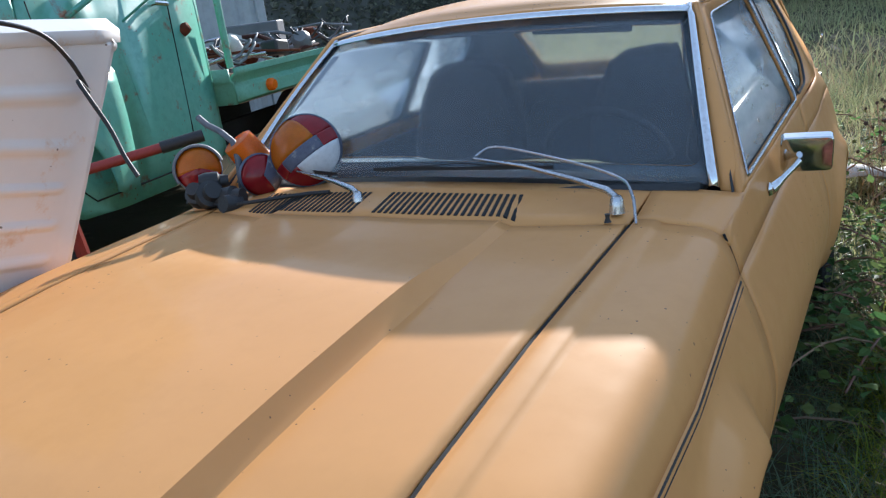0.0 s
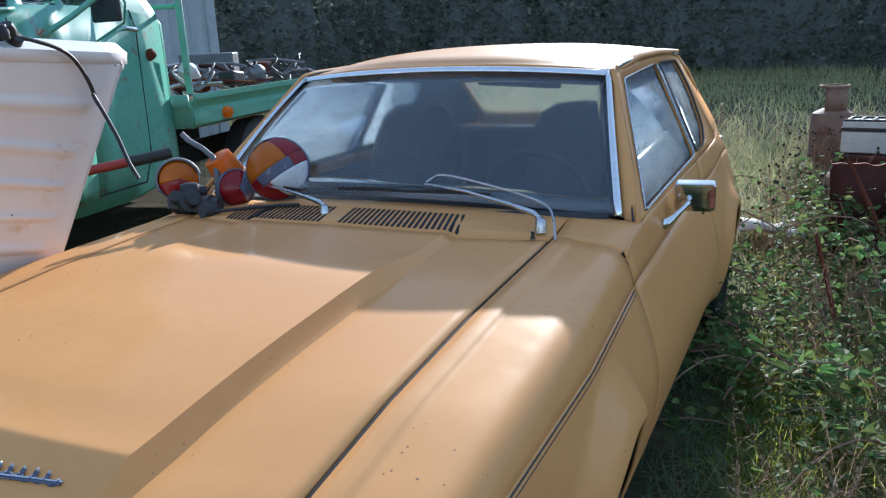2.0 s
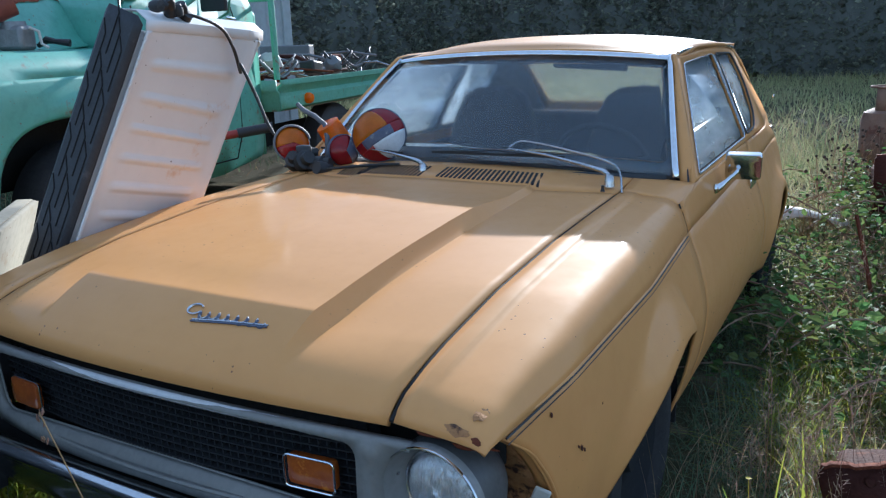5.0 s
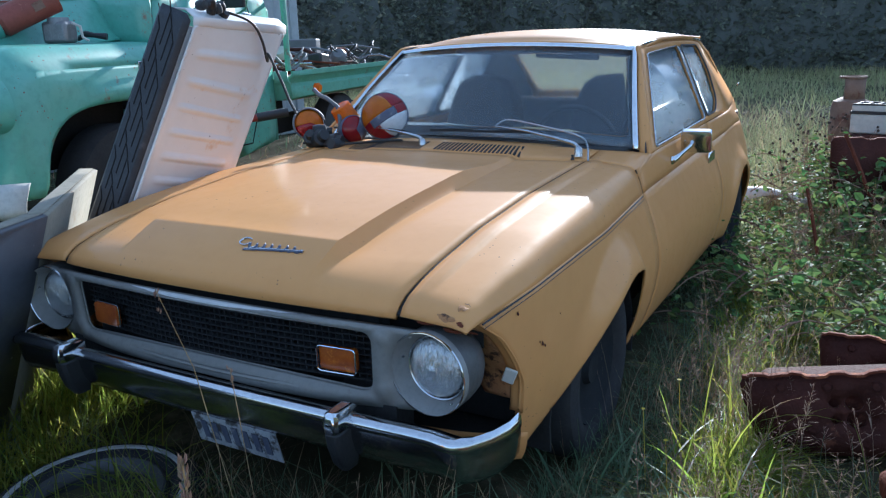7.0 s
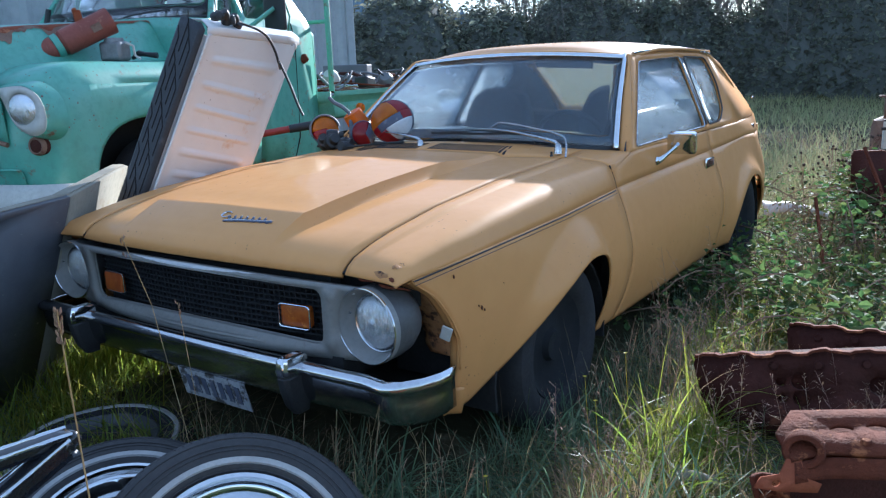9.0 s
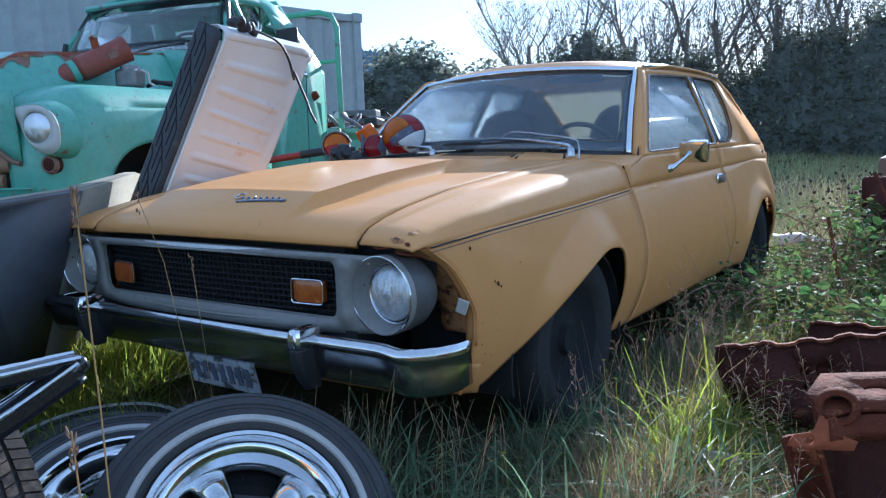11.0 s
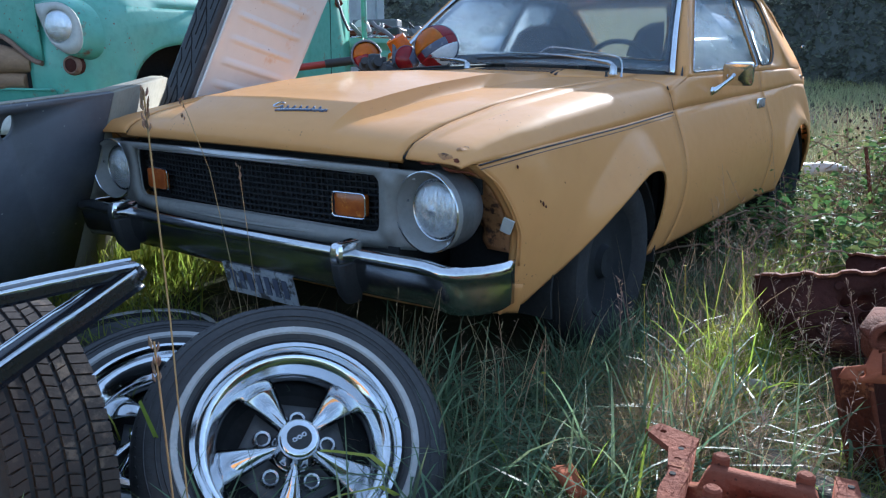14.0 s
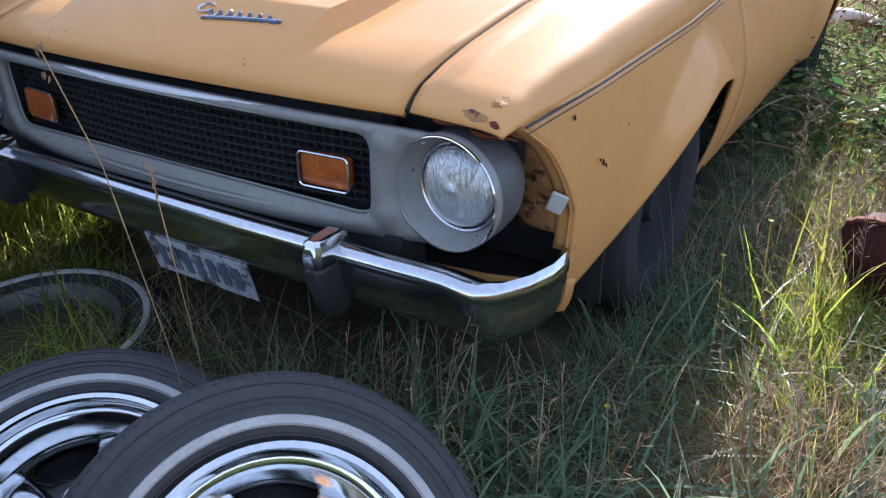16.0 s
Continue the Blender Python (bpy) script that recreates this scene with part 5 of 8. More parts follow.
for i in range(104):
    x, y = rng.uniform(-0.85, 0.85), rng.uniform(3.0, 5.7)
    z = 0.88 + rng.uniform(0, 0.20)
    kind = (0, 2, 0, 2, 1, 0, 2, 3)[i % 8]
    if kind == 0:
        pts = [TM @ Vector((x + 0.14 * math.cos(a) * rng.uniform(0.7, 1), y + 0.17 * math.sin(a), z + 0.06 * math.sin(2 * a) + 0.05)) for a in lin(0, 6.0, 14)]
        scrap_pipe("hose_coil", "loose coil of pale hose on the truck bed", "hose", pts, 0.009, rng.choice((OFFWHITE, BLACK, BLACK, STEELGREY)))
    elif kind == 1:
        bm = bmesh.new()
        box(bm, (0, 0, 0), (rng.uniform(0.10, 0.24), rng.uniform(0.1, 0.2), rng.uniform(0.06, 0.12)))
        ob = part("scrap_box", bm, rng.choice((RUST, STEELGREY, OFFWHITE, BLACK)), None, "dented metal box among scrap on the bed", 30, 0, 0.02)
        tagged(ob, "", "scrap")
        ob.matrix_world = TM @ pose(x, y, z, rng.uniform(-15, 15), rng.uniform(-15, 15), rng.uniform(0, 180))
    elif kind == 2:
        a = rng.uniform(0, 3.1)
        d = Vector((math.cos(a), math.sin(a), rng.uniform(-0.05, 0.12))) * rng.uniform(0.2, 0.45)
        c = Vector((x, y, z + 0.06))
        scrap_pipe("scrap_pipe", "rusty length of pipe on the truck bed", "pipe", [TM @ (c - d), TM @ (c + Vector((0, 0, 0.03))), TM @ (c + d)], rng.uniform(0.008, 0.018), rng.choice((RUST, DARKRUST, STEELGREY, DULLCHROME)))
    else:
        bm = lathe(bmesh.new(), [(0.0, 0.09), (0.06, 0.09), (0.075, 0.06), (0.08, -0.05), (0.05, -0.09), (0.0, -0.09)], 14)
        ob = part("scrap_canister", bm, rng.choice((RUST, OFFWHITE, STEELGREY)), None, "old canister among scrap on the bed", 40)
        tagged(ob, "", "canister")
        ob.matrix_world = TM @ pose(x, y, z + 0.03, rng.uniform(0, 180), rng.uniform(0, 90), rng.uniform(0, 180))
bm = bmesh.new()
box(bm, (0, 0, 0), (0.5, 0.32, 0.2))
crate = tagged(part("metal_crate", bm, STEELGREY, None, "brown-grey metal crate on the truck bed", 30, 0, 0.012), "", "crate")
crate.matrix_world = TM @ pose(-0.1, 4.95, 1.14, 0, 0, 20)

# rust along the shoulder of the hood
def streak(v, k):
    w = 0.042 * (0.4 + 0.9 * abs(noise.noise(Vector((v * 9, 3.1, 0)))) + 0.5 * abs(noise.noise(Vector((v * 31, 1.7, 0)))))
    u = 0.735 + (k - 0.5) * 2 * w + 0.03 * noise.noise(Vector((v * 12, 8.0, 0)))
    return thood(u, v) + Vector((0.002, 0, 0.004))


part("rust_bleed", surf(lambda v, k: streak(v, 0.5 + (k - 0.5) * (1.9 + 0.9 * noise.noise(Vector((v * 17, k * 2, 5.0))))) + Vector((0, 0, -0.0015)), lin(0.05, 0.7, 60), lin(0, 1, 5)), TANRUST, truck, "faded brown bleed round the hood rust", 60)
part("rust_streak", surf(streak, lin(0.06, 0.95, 60), lin(0, 1, 4)), BRIGHTRUST, truck, "brown rust along the hood shoulder", 60)

# air cleaner and carburettor on the fender
ac = thing("air_cleaner", "rust-red engine air cleaner housing lying on the fender", "engine part", Matrix.Translation(TM @ Vector((0.62, 0.64, 1.43))) @ Vector((0.36, 0.78, 0.40)).to_track_quat("X", "Z").to_matrix().to_4x4())
bm = lathe(bmesh.new(), [(0.0, 0.05), (0.06, 0.06), (0.075, 0.19), (0.082, 0.21), (0.08, 0.16), (0.078, -0.10), (0.06, -0.12), (0.0, -0.12)], 28)
part("housing", bm, OXIDE, ac, "", 40)
bm = lathe(bmesh.new(), [(0.0, -0.26), (0.055, -0.255), (0.066, -0.24), (0.068, -0.17), (0.06, -0.15)], 28)
part("cap", bm, OXIDE, ac, "", 40)
bm = lathe(bmesh.new(), [(0.062, -0.165), (0.073, -0.16), (0.073, -0.125), (0.062, -0.12)], 28)
part("band", bm, TEAL, ac, "pale green band", 40)
bm = bmesh.new()
box(bm, (0.05, 0, 0.10), (0.045, 0.03, 0.07), (0, 15, 0))
box(bm, (0.05, 0, 0.14), (0.02, 0.075, 0.02), (0, 15, 0))
part("bracket", bm, ORANGEENGINE, ac, "", 30, 0, 0.006)
bm = bmesh.new()
box(bm, (0.10, -0.078, 0.0), (0.06, 0.006, 0.045))
part("label_plate", bm, TANRUST, ac, "faded paper label", 0)
carb = thing("carburettor", "grey cast carburettor sitting on the truck fender", "engine part", Matrix.Translation(TM @ Vector((0.75, 0.78, 1.33))) @ pose(0, 0, 0, 0, 0, 20))
bm = bmesh.new()
box(bm, (0, 0, 0), (0.15, 0.12, 0.12))
part("body", bm, ALLOY, carb, "", 30, 0, 0.02)
bm = bmesh.new()
lathe(bm, [(0.0, 0.08), (0.055, 0.08), (0.06, 0.06), (0.06, 0.0)], 20, pose(0, 0, 0, 0, -90, 0))
part("throat", bm, ALLOY, carb, "", 40)
bm = tube(bmesh.new(), [(0.08, 0, 0.05), (0.11, 0.03, 0.03), (0.11, 0.04, -0.03), (0.14, 0.05, -0.05)], 0.008, 6)
part("fuel_line", bm, OFFWHITE, carb)
link = thing("linkage", "black throttle linkage on the fender", "engine part", Matrix.Translation(TM @ Vector((0.78, 0.98, 1.29))))
bm = tube(bmesh.new(), [(-0.09, -0.02, 0), (-0.04, 0.0, 0.03), (0.03, 0.0, 0.02), (0.09, 0.04, 0.01)], [0.012, 0.02, 0.014, 0.02], 8)
part("rod", bm, BLACK, link)

# ---- tailgate leaning on the car ----
e_up, e_n = Vector((0.32, 0.27, 0.907)).normalized(), Vector((-0.935, -0.0625, 0.349)).normalized()
e_u = e_n.cross(e_up).normalized()
e_n = e_up.cross(e_u).normalized()
TG = Matrix(((e_u.x, -e_n.x, e_up.x, -0.607), (e_u.y, -e_n.y, e_up.y, 0.632), (e_u.z, -e_n.z, e_up.z, 1.397), (0, 0, 0, 1)))
side_n = 1 if (TG.to_3x3() @ Vector((0, 1, 0))).dot(Vector((1, 0, 0))) > 0 else -1
gate = thing("tailgate", "white ribbed pickup tailgate standing on end against the car", "tailgate", TG)
OUT = 1.0 * side_n


def tg_face(x, z):
    # y is the visible side
    y = 0.0
    if 0.06 < x < 0.47:
        for i in range(13):
            zc = -0.10 - 0.098 * i
            k = math.exp(-((z - zc) / 0.010) ** 4)
            y += 0.009 * k * smoothstep(0.06, 0.09, x) * (1 - smoothstep(0.44, 0.47, x))
    rim = 0.010 * (1 - smoothstep(0.0, 0.03, min(x, 0.53 - x)))
    return Vector((x, OUT * (y + rim), z + 0.18 * x * smoothstep(-0.25, 0.0, z)))


zs = lin(-1.24, 0.0, 150)
bm = surf(tg_face, [0, 0.012, 0.03, 0.06, 0.075, 0.09, 0.15, 0.25, 0.35, 0.44, 0.455, 0.47, 0.5, 0.518, 0.53], zs)
part("inner_skin", bm, WHITEPANEL, gate, "white inner skin with pressed ribs", 50, 0.008)
bm = bmesh.new()
box(bm, (0.265, -OUT * 0.055, -0.62), (0.52, 0.085, 1.22))
part("outer_skin", bm, WHITEPANEL, gate, "", 30, 0, 0.02)
bm = bmesh.new()
surf(lambda x, k: Vector((x, OUT * [0.012, 0.0, -0.05, -0.10][k], [0.0, 0.03, 0.045, 0.03][k] + 0.18 * x)), lin(0, 0.55, 8), range(4), bm)
part("top_flange", bm, WHITEPANEL, gate, "", 50, 0.006)
bm = bmesh.new()
surf(lambda k, z: Vector((-0.012 - [0.0, 0.012, 0.012, 0.0][k], OUT * [0.0, -0.02, -0.128, -0.145][k], z - (0.02 if k in (0, 3) else 0))), range(4), lin(-1.24, 0.03, 30), bm)
trim = part("edge_moulding", bm, MOULDING, gate, "black rubber edge moulding with tread pattern", 30, 0.01)
for i in range(7):
    # long grooves with slanted steps between them, their shade painted as dark bars
    z = -1.20 + 0.165 * i
    for y0, up in ((0.030, 0.0), (0.056, 0.05), (0.082, 0.10), (0.106, 0.03)):
        bm = bmesh.new()
        bar(bm, (-0.0245, -OUT * y0, z + up), (-0.0245, -OUT * y0, z + up + 0.125), 0.004, 0.003)
        bar(bm, (-0.0245, -OUT * y0, z + up + 0.125), (-0.0245, -OUT * (y0 + 0.022), z + up + 0.165), 0.004, 0.003)
        part("tread_groove", bm, DARK, trim, "", 0)
bm = lathe(bmesh.new(), [(0.0, 0.02), (0.016, 0.018), (0.022, 0.0)], 12, Matrix.Translation((0.52, OUT * 0.0, 0.085)) @ pose(0, 0, 0, 0, 0, 0))
part("bump_stop", bm, WHITEPANEL, gate, "", 50)
cable = thing("tailgate_cable", "black support cable draped over the tailgate", "cable")
G = lambda x, y, z: TG @ Vector((x, OUT * y, z))
bm = tube(bmesh.new(), flowing([G(0.12, -0.03, 0.075), G(0.20, 0.0, 0.09), G(0.30, 0.02, 0.085), G(0.38, 0.03, 0.04), G(0.45, 0.04, -0.03), Vector((-0.575, 0.985, 1.28)), Vector((-0.535, 1.005, 1.17)), Vector((-0.50, 1.0, 1.10)), Vector((-0.47, 1.0, 1.05))]), 0.0055, 8)
part("cable", bm, BLACK, cable, "", 60)
bm = bmesh.new()
for k in range(7):
    lathe(bm, [(0.0, 0.02), (0.016, 0.018), (0.02, 0.0), (0.016, -0.018), (0.0, -0.02)], 10, Matrix.Translation(G(0.04 + 0.022 * k, -0.02 - 0.006 * (k % 2), 0.075 + 0.01 * (k % 3))) @ pose(0, 0, 0, 40 * k, 25 * k, 60 * k))
tagged(part("latch", bm, BLACK, cable, "tangled black latch hardware", 50), kind="stuff")

# ---- tail lamps and parts on the cowl ----
def lamp_dome(name, label, at, aim, r, depth, sectors):
    ob = thing(name, label, "tail lamp", Matrix.Translation(at) @ Vector(aim).to_track_quat("X", "Z").to_matrix().to_4x4(), "loose tail lamps on the cowl")
    for a0, a1, mat, nm in sectors:
        n = max(3, int((a1 - a0) / 12))
        bm = surf(lambda a, k: Vector((depth * (1 - (k / 7) ** 2.4), r * (k / 7) * math.cos(radians(a)), r * (k / 7) * math.sin(radians(a)))), lin(a0, a1, n + 1), range(8))
        part(nm, bm, mat, ob, "", 50, 0.004)
    bm = lathe(bmesh.new(), [(r * 0.98, 0.004), (r * 1.03, 0.0), (r * 1.03, -0.02), (r * 0.9, -0.045), (0.0, -0.05)], 32)
    part("housing", bm, NAVY, ob, "", 50)
    return ob


def banded_dome(label, at, aim, r, depth, spin, bands):
    # a domed lens whose coloured fields run across it in straight bands
    ob = thing("tail_lamp", label, "tail lamp", Matrix.Translation(at) @ Vector(aim).to_track_quat("X", "Z").to_matrix().to_4x4(), "loose tail lamps on the cowl")
    ca, sa = math.cos(radians(spin)), math.sin(radians(spin))

    def at_band(d, c, lo, hi):
        w = math.sqrt(max(0.0, 1 - d * d))
        e = w * (-1 + (lo + (hi - lo) * c) * 2)
        q = min(1.0, math.hypot(d, e))
        return Vector((depth * (1 - q ** 2.4), r * (ca * e - sa * d), r * (sa * e + ca * d)))
    for d0, d1, lo, hi, mat, nm in bands:
        bm = surf(lambda d, c: at_band(d, c, lo, hi), lin(d0, d1, 8), lin(0, 1, 15))
        part(nm, bm, mat, ob, "", 50, 0.004)
    part("housing", lathe(bmesh.new(), [(r * 0.98, 0.004), (r * 1.02, 0.0), (r * 1.02, -0.02), (r * 0.9, -0.045), (0.0, -0.05)], 32), NAVY, ob, "", 50)
    return ob


banded_dome("round tail lamp with orange, red and peeled grey lens", (-0.412, 1.545, 0.985), (0.42, -0.86, 0.28), 0.106, 0.060, 32, [(0.06, 0.995, 0.0, 0.74, AMBER, "amber_lens"), (0.06, 0.995, 0.74, 1.0, REDLENS, "red_lens"), (-0.30, 0.06, 0.16, 0.78, NAVY, "peeled_blue_band"), (-0.30, 0.06, 0.78, 1.0, REDLENS, "red_lens"), (-0.30, 0.06, 0.0, 0.16, REDLENS, "red_lens"), (-0.995, -0.30, 0.0, 0.30, REDLENS, "red_lens"), (-0.995, -0.30, 0.30, 1.0, LIGHTGREY, "worn_grey_lens")])
cup = thing("tail_lamp", "orange cup-shaped lamp lens lying tilted", "tail lamp", aim_x((-0.60, 1.525, 0.965), (-0.30, -0.42, 0.86), 15), "loose tail lamps on the cowl")
part("amber_lens", lathe(bmesh.new(), [(0.0, 0.078), (0.040, 0.078), (0.048, 0.074), (0.053, 0.0), (0.056, -0.012), (0.050, -0.012), (0.046, 0.06)], 32), AMBER, cup, "translucent orange cup", 40)
part("red_base", lathe(bmesh.new(), [(0.054, -0.010), (0.058, -0.05), (0.050, -0.075), (0.0, -0.075)], 32), REDLENS, cup, "red lower ring", 40)
lamp_dome("tail_lamp", "cracked red and grey tail lamp lens", (-0.535, 1.475, 0.93), (0.80, -0.55, 0.1), 0.062, 0.03, [(60, 300, REDLENS, "red_lens"), (300, 420, NAVY, "peeled_blue_band")])
shell = lamp_dome("tail_lamp", "amber lamp with a grey rim standing on edge", (-0.80, 1.485, 0.945), (0.72, -0.62, 0.28), 0.070, 0.035, [(-20, 190, AMBER, "amber_lens"), (190, 340, REDLENS, "red_lens")])
part("pale_rim", tube(bmesh.new(), [(0.006, 0.074 * math.cos(a), 0.074 * math.sin(a)) for a in lin(0.2, 3.6, 24)], 0.0055, 6), STEELGREY, shell, "grey rubber rim", 60)
bulbs = thing("lamp_sockets", "black lamp sockets and connectors on the cowl", "wiring")
for i, (x, y, z, r) in enumerate(((-0.70, 1.37, 0.895, 0.035), (-0.64, 1.36, 0.90, 0.04), (-0.58, 1.38, 0.885, 0.035), (-0.67, 1.41, 0.925, 0.03), (-0.55, 1.36, 0.87, 0.03))):
    bm = lathe(bmesh.new(), [(0.0, 0.045), (r * 0.6, 0.045), (r * 0.7, 0.02), (r, 0.015), (r, -0.02), (r * 0.8, -0.04), (0.0, -0.04)], 16, Matrix.Translation((x, y, z)) @ pose(0, 0, 0, 20 * i, -40 + 15 * i, -60 + 35 * i))
    part("socket", bm, BLACK, bulbs, "", 40)
bent = thing("bent_tube", "bent dark metal tube standing on the cowl", "pipe")
part("tube", tube(bmesh.new(), [(-0.60, 1.45, 0.88), (-0.60, 1.46, 0.98), (-0.62, 1.475, 1.03), (-0.68, 1.49, 1.06), (-0.74, 1.50, 1.08), (-0.77, 1.50, 1.105)], 0.010, 8), STEELORSHADE, bent, "", 60)
harness = thing("wire_harness", "thin black wire lying on the cowl", "wire")
part("wire", tube(bmesh.new(), [(-0.74, 1.36, 0.875), (-0.55, 1.34, 0.875), (-0.40, 1.37, 0.89), (-0.30, 1.40, 0.897), (-0.24, 1.41, 0.899)], 0.006, 6), BLACK, harness)
jack = thing("jack_handle", "red lever with a black grip beside the truck", "lever")
bm = tube(bmesh.new(), [(-1.95, 1.75, 0.84), (-1.62, 2.13, 0.90)], 0.022, 10)
part("lever", bm, REDPAINT, jack, "", 60)
bm = tube(bmesh.new(), [(-1.66, 2.08, 0.893), (-1.54, 2.22, 0.915)], 0.027, 10)
part("grip", bm, BLACK, jack, "black rubber grip", 60)
bm = tube(bmesh.new(), [(-1.95, 1.75, 0.84), (-1.96, 1.80, 0.4), (-1.96, 1.82, 0.08)], 0.03, 8)
part("stand", bm, REDPAINT, jack)

# ---- white panel beside the car ----
slab = thing("white_metal_casing", "bent white sheet-metal casing standing on edge", "metal casing", Matrix())
q0, q1, q2 = Vector((-1.18, 0.56, 0)), Vector((-0.71, 0.02, 0)), Vector((-0.48, -0.98, 0))
zt = lambda y: 0.862 - 0.055 * (0.56 - y)
# the white casing's unlit side gets its shade as dark grey
for nm, a, b, lab, mt in (("lit_side", q0, q1, "cream-white enamel side", CREAM), ("shaded_side", q1, q2, "dirty side with an oval hole, its shade painted dark grey", STEELORSHADE)):
    dd = b - a
    L = dd.length
    holes = [[(0.40 + 0.026 * math.cos(w), 0.745 + 0.04 * math.sin(w)) for w in lin(0, 2 * math.pi, 17)[:-1]]] if b is q2 else []
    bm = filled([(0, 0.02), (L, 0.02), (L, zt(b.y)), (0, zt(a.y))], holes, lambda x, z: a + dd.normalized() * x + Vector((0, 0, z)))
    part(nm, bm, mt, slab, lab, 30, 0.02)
    nv = Vector((-dd.y, dd.x, 0)).normalized()
    inw = nv if nv.x < 0 else -nv
    bm = bmesh.new()
    surf(lambda x, k: a + dd * x + inw * [-0.004, 0.0, 0.05, 0.055][k] + Vector((0, 0, zt((a + dd * x).y) + [-0.02, 0.002, 0.004, -0.03][k])), lin(0, 1, 6), range(4), bm)
    part("top_flange", bm, CREAM, slab, "", 30, 0.004)
for ob in slab.children:
    # the casing leans over toward the car
    for v in ob.data.vertices:
        d = 0.83 - v.co.z
        v.co.x, v.co.y = v.co.x - 0.34 * d, v.co.y - 0.15 * d

# ---- loose wheels ----
def sport_wheel(label, m, group="loose chrome wheels", spokes=5):
    w = thing("chrome_wheel", label, "wheel", m, group)
    # x is the axis, outward
    prof = [(0.205, 0.055), (0.214, 0.075), (0.235, 0.092), (0.262, 0.098), (0.288, 0.094), (0.306, 0.082), (0.318, 0.065), (0.323, 0.04), (0.324, 0.0), (0.323, -0.04), (0.318, -0.065), (0.30, -0.085), (0.26, -0.10), (0.205, -0.08)]
    tyre = part("tyre", lathe(bmesh.new(), prof, 64), TYRE, w, "black whitewall tyre", 40)
    for rr, xx in ((0.222, 0.0835), (0.264, 0.0985), (0.274, 0.0975), (0.296, 0.0900)):
        part("sidewall_ring", tube(bmesh.new(), [(xx, rr * math.cos(a), rr * math.sin(a)) for a in lin(0, 2 * math.pi, 65)], 0.0016, 5, False), TYRE, tyre, "", 60)
    part("whitewall", lathe(bmesh.new(), [(0.2335, 0.0905), (0.236, 0.0965), (0.247, 0.0985), (0.2495, 0.094)], 64), WHITEWALL, w, "grey-white whitewall band", 40)
    bm = bmesh.new()
    for i in range(100):
        a = 2 * math.pi * i / 100
        for s in (1, -1):
            q = Vector((0, math.cos(a), math.sin(a)))
            bar(bm, Vector((s * 0.076, 0, 0)) + 0.3095 * q, Vector((s * 0.028, 0, 0)) + 0.3212 * q, 0.0042, 0.0045)
    tagged(part("tread", bm, TYREDARK, w, "", 0), kind="stuff")
    rim = part("rim", lathe(bmesh.new(), [(0.216, 0.083), (0.212, 0.092), (0.202, 0.094), (0.196, 0.085), (0.192, 0.072), (0.182, 0.068), (0.176, 0.052), (0.166, 0.045), (0.158, 0.02), (0.152, -0.005), (0.148, -0.06), (0.15, -0.09)], 64), CHROME, w, "polished chrome stepped rim", 50)
    part("hub_backing", lathe(bmesh.new(), [(0.15, -0.05), (0.10, -0.045), (0.0, -0.04)], 40), DARK, w, "", 40)
    for i in range(spokes):
        a = 2 * math.pi * i / spokes + 0.3
        rot = pose(0, 0, 0, math.degrees(a), 0, 0)

        def spoke(k, s):
            t = k / 8
            r = 0.04 + 0.118 * t
            wd = 0.012 + 0.030 * t ** 1.3
            h = 0.056 - 0.046 * t ** 1.4
            return rot @ Vector((h - 0.017 * abs(s) ** 1.6, r, wd * s))
        bm = surf(spoke, range(9), lin(-1, 1, 9))
        part("spoke", bm, CHROME, rim, "flared chrome spoke", 60, 0.012)
        b2 = pose(0, 0, 0, math.degrees(a + math.pi / spokes), 0, 0)
        bm = lathe(bmesh.new(), [(0.021, -0.004), (0.017, 0.004), (0.0125, 0.002), (0.012, -0.02), (0.0, -0.022)], 16, b2 @ Matrix.Translation((0.0, 0.072, 0)))
        part("lug_seat", bm, DULLCHROME, rim, "", 50)
        bm = surf(lambda u, v: b2 @ Vector((-0.006 - 0.01 * v, 0.045 + 0.065 * v, 0.042 * u * (0.7 + 0.5 * v))), lin(-1, 1, 5), lin(0, 1, 4))
        part("web", bm, BUCKET, rim, "", 50, 0.006)
    cap = part("centre_cap", lathe(bmesh.new(), [(0.0, 0.092), (0.034, 0.091), (0.041, 0.086), (0.044, 0.074), (0.043, 0.03), (0.05, 0.02)], 36), CHROME, w, "chrome centre cap", 50)
    bm = lathe(bmesh.new(), [(0.0, 0.0925), (0.024, 0.0925), (0.026, 0.091)], 28)
    for y in (-0.011, 0.0, 0.011):
        b3 = lathe(bmesh.new(), [(0.0022, 0.0935), (0.0048, 0.094), (0.0062, 0.0925)], 12, Matrix.Translation((0, y, 0)))
        part("badge_mark", b3, DULLCHROME, cap, "", 0)
    part("cap_badge", bm, BLACK, cap, "plain dark badge", 0)
    return w


n1 = Vector((0.60, -0.36, 0.715)).normalized()
HUB = Vector((0.786, -0.568, 0.204))
wheel_a = sport_wheel("chrome spoked wheel with whitewall tyre leaning in the grass", aim_x(HUB - 0.09 * n1, n1, 20))
copy_thing(wheel_a, aim_x((0.33, -0.56, 0.075), (0.34, -0.26, 0.90), 50))["label"] = "chrome spoked wheel lying flat under another wheel"
flat = thing("black_wheel", "whitewall tyre on a black steel rim, lying flat in grass", "wheel", aim_x((-0.36, -0.20, -0.04), (0.02, -0.05, 1.0), 10))
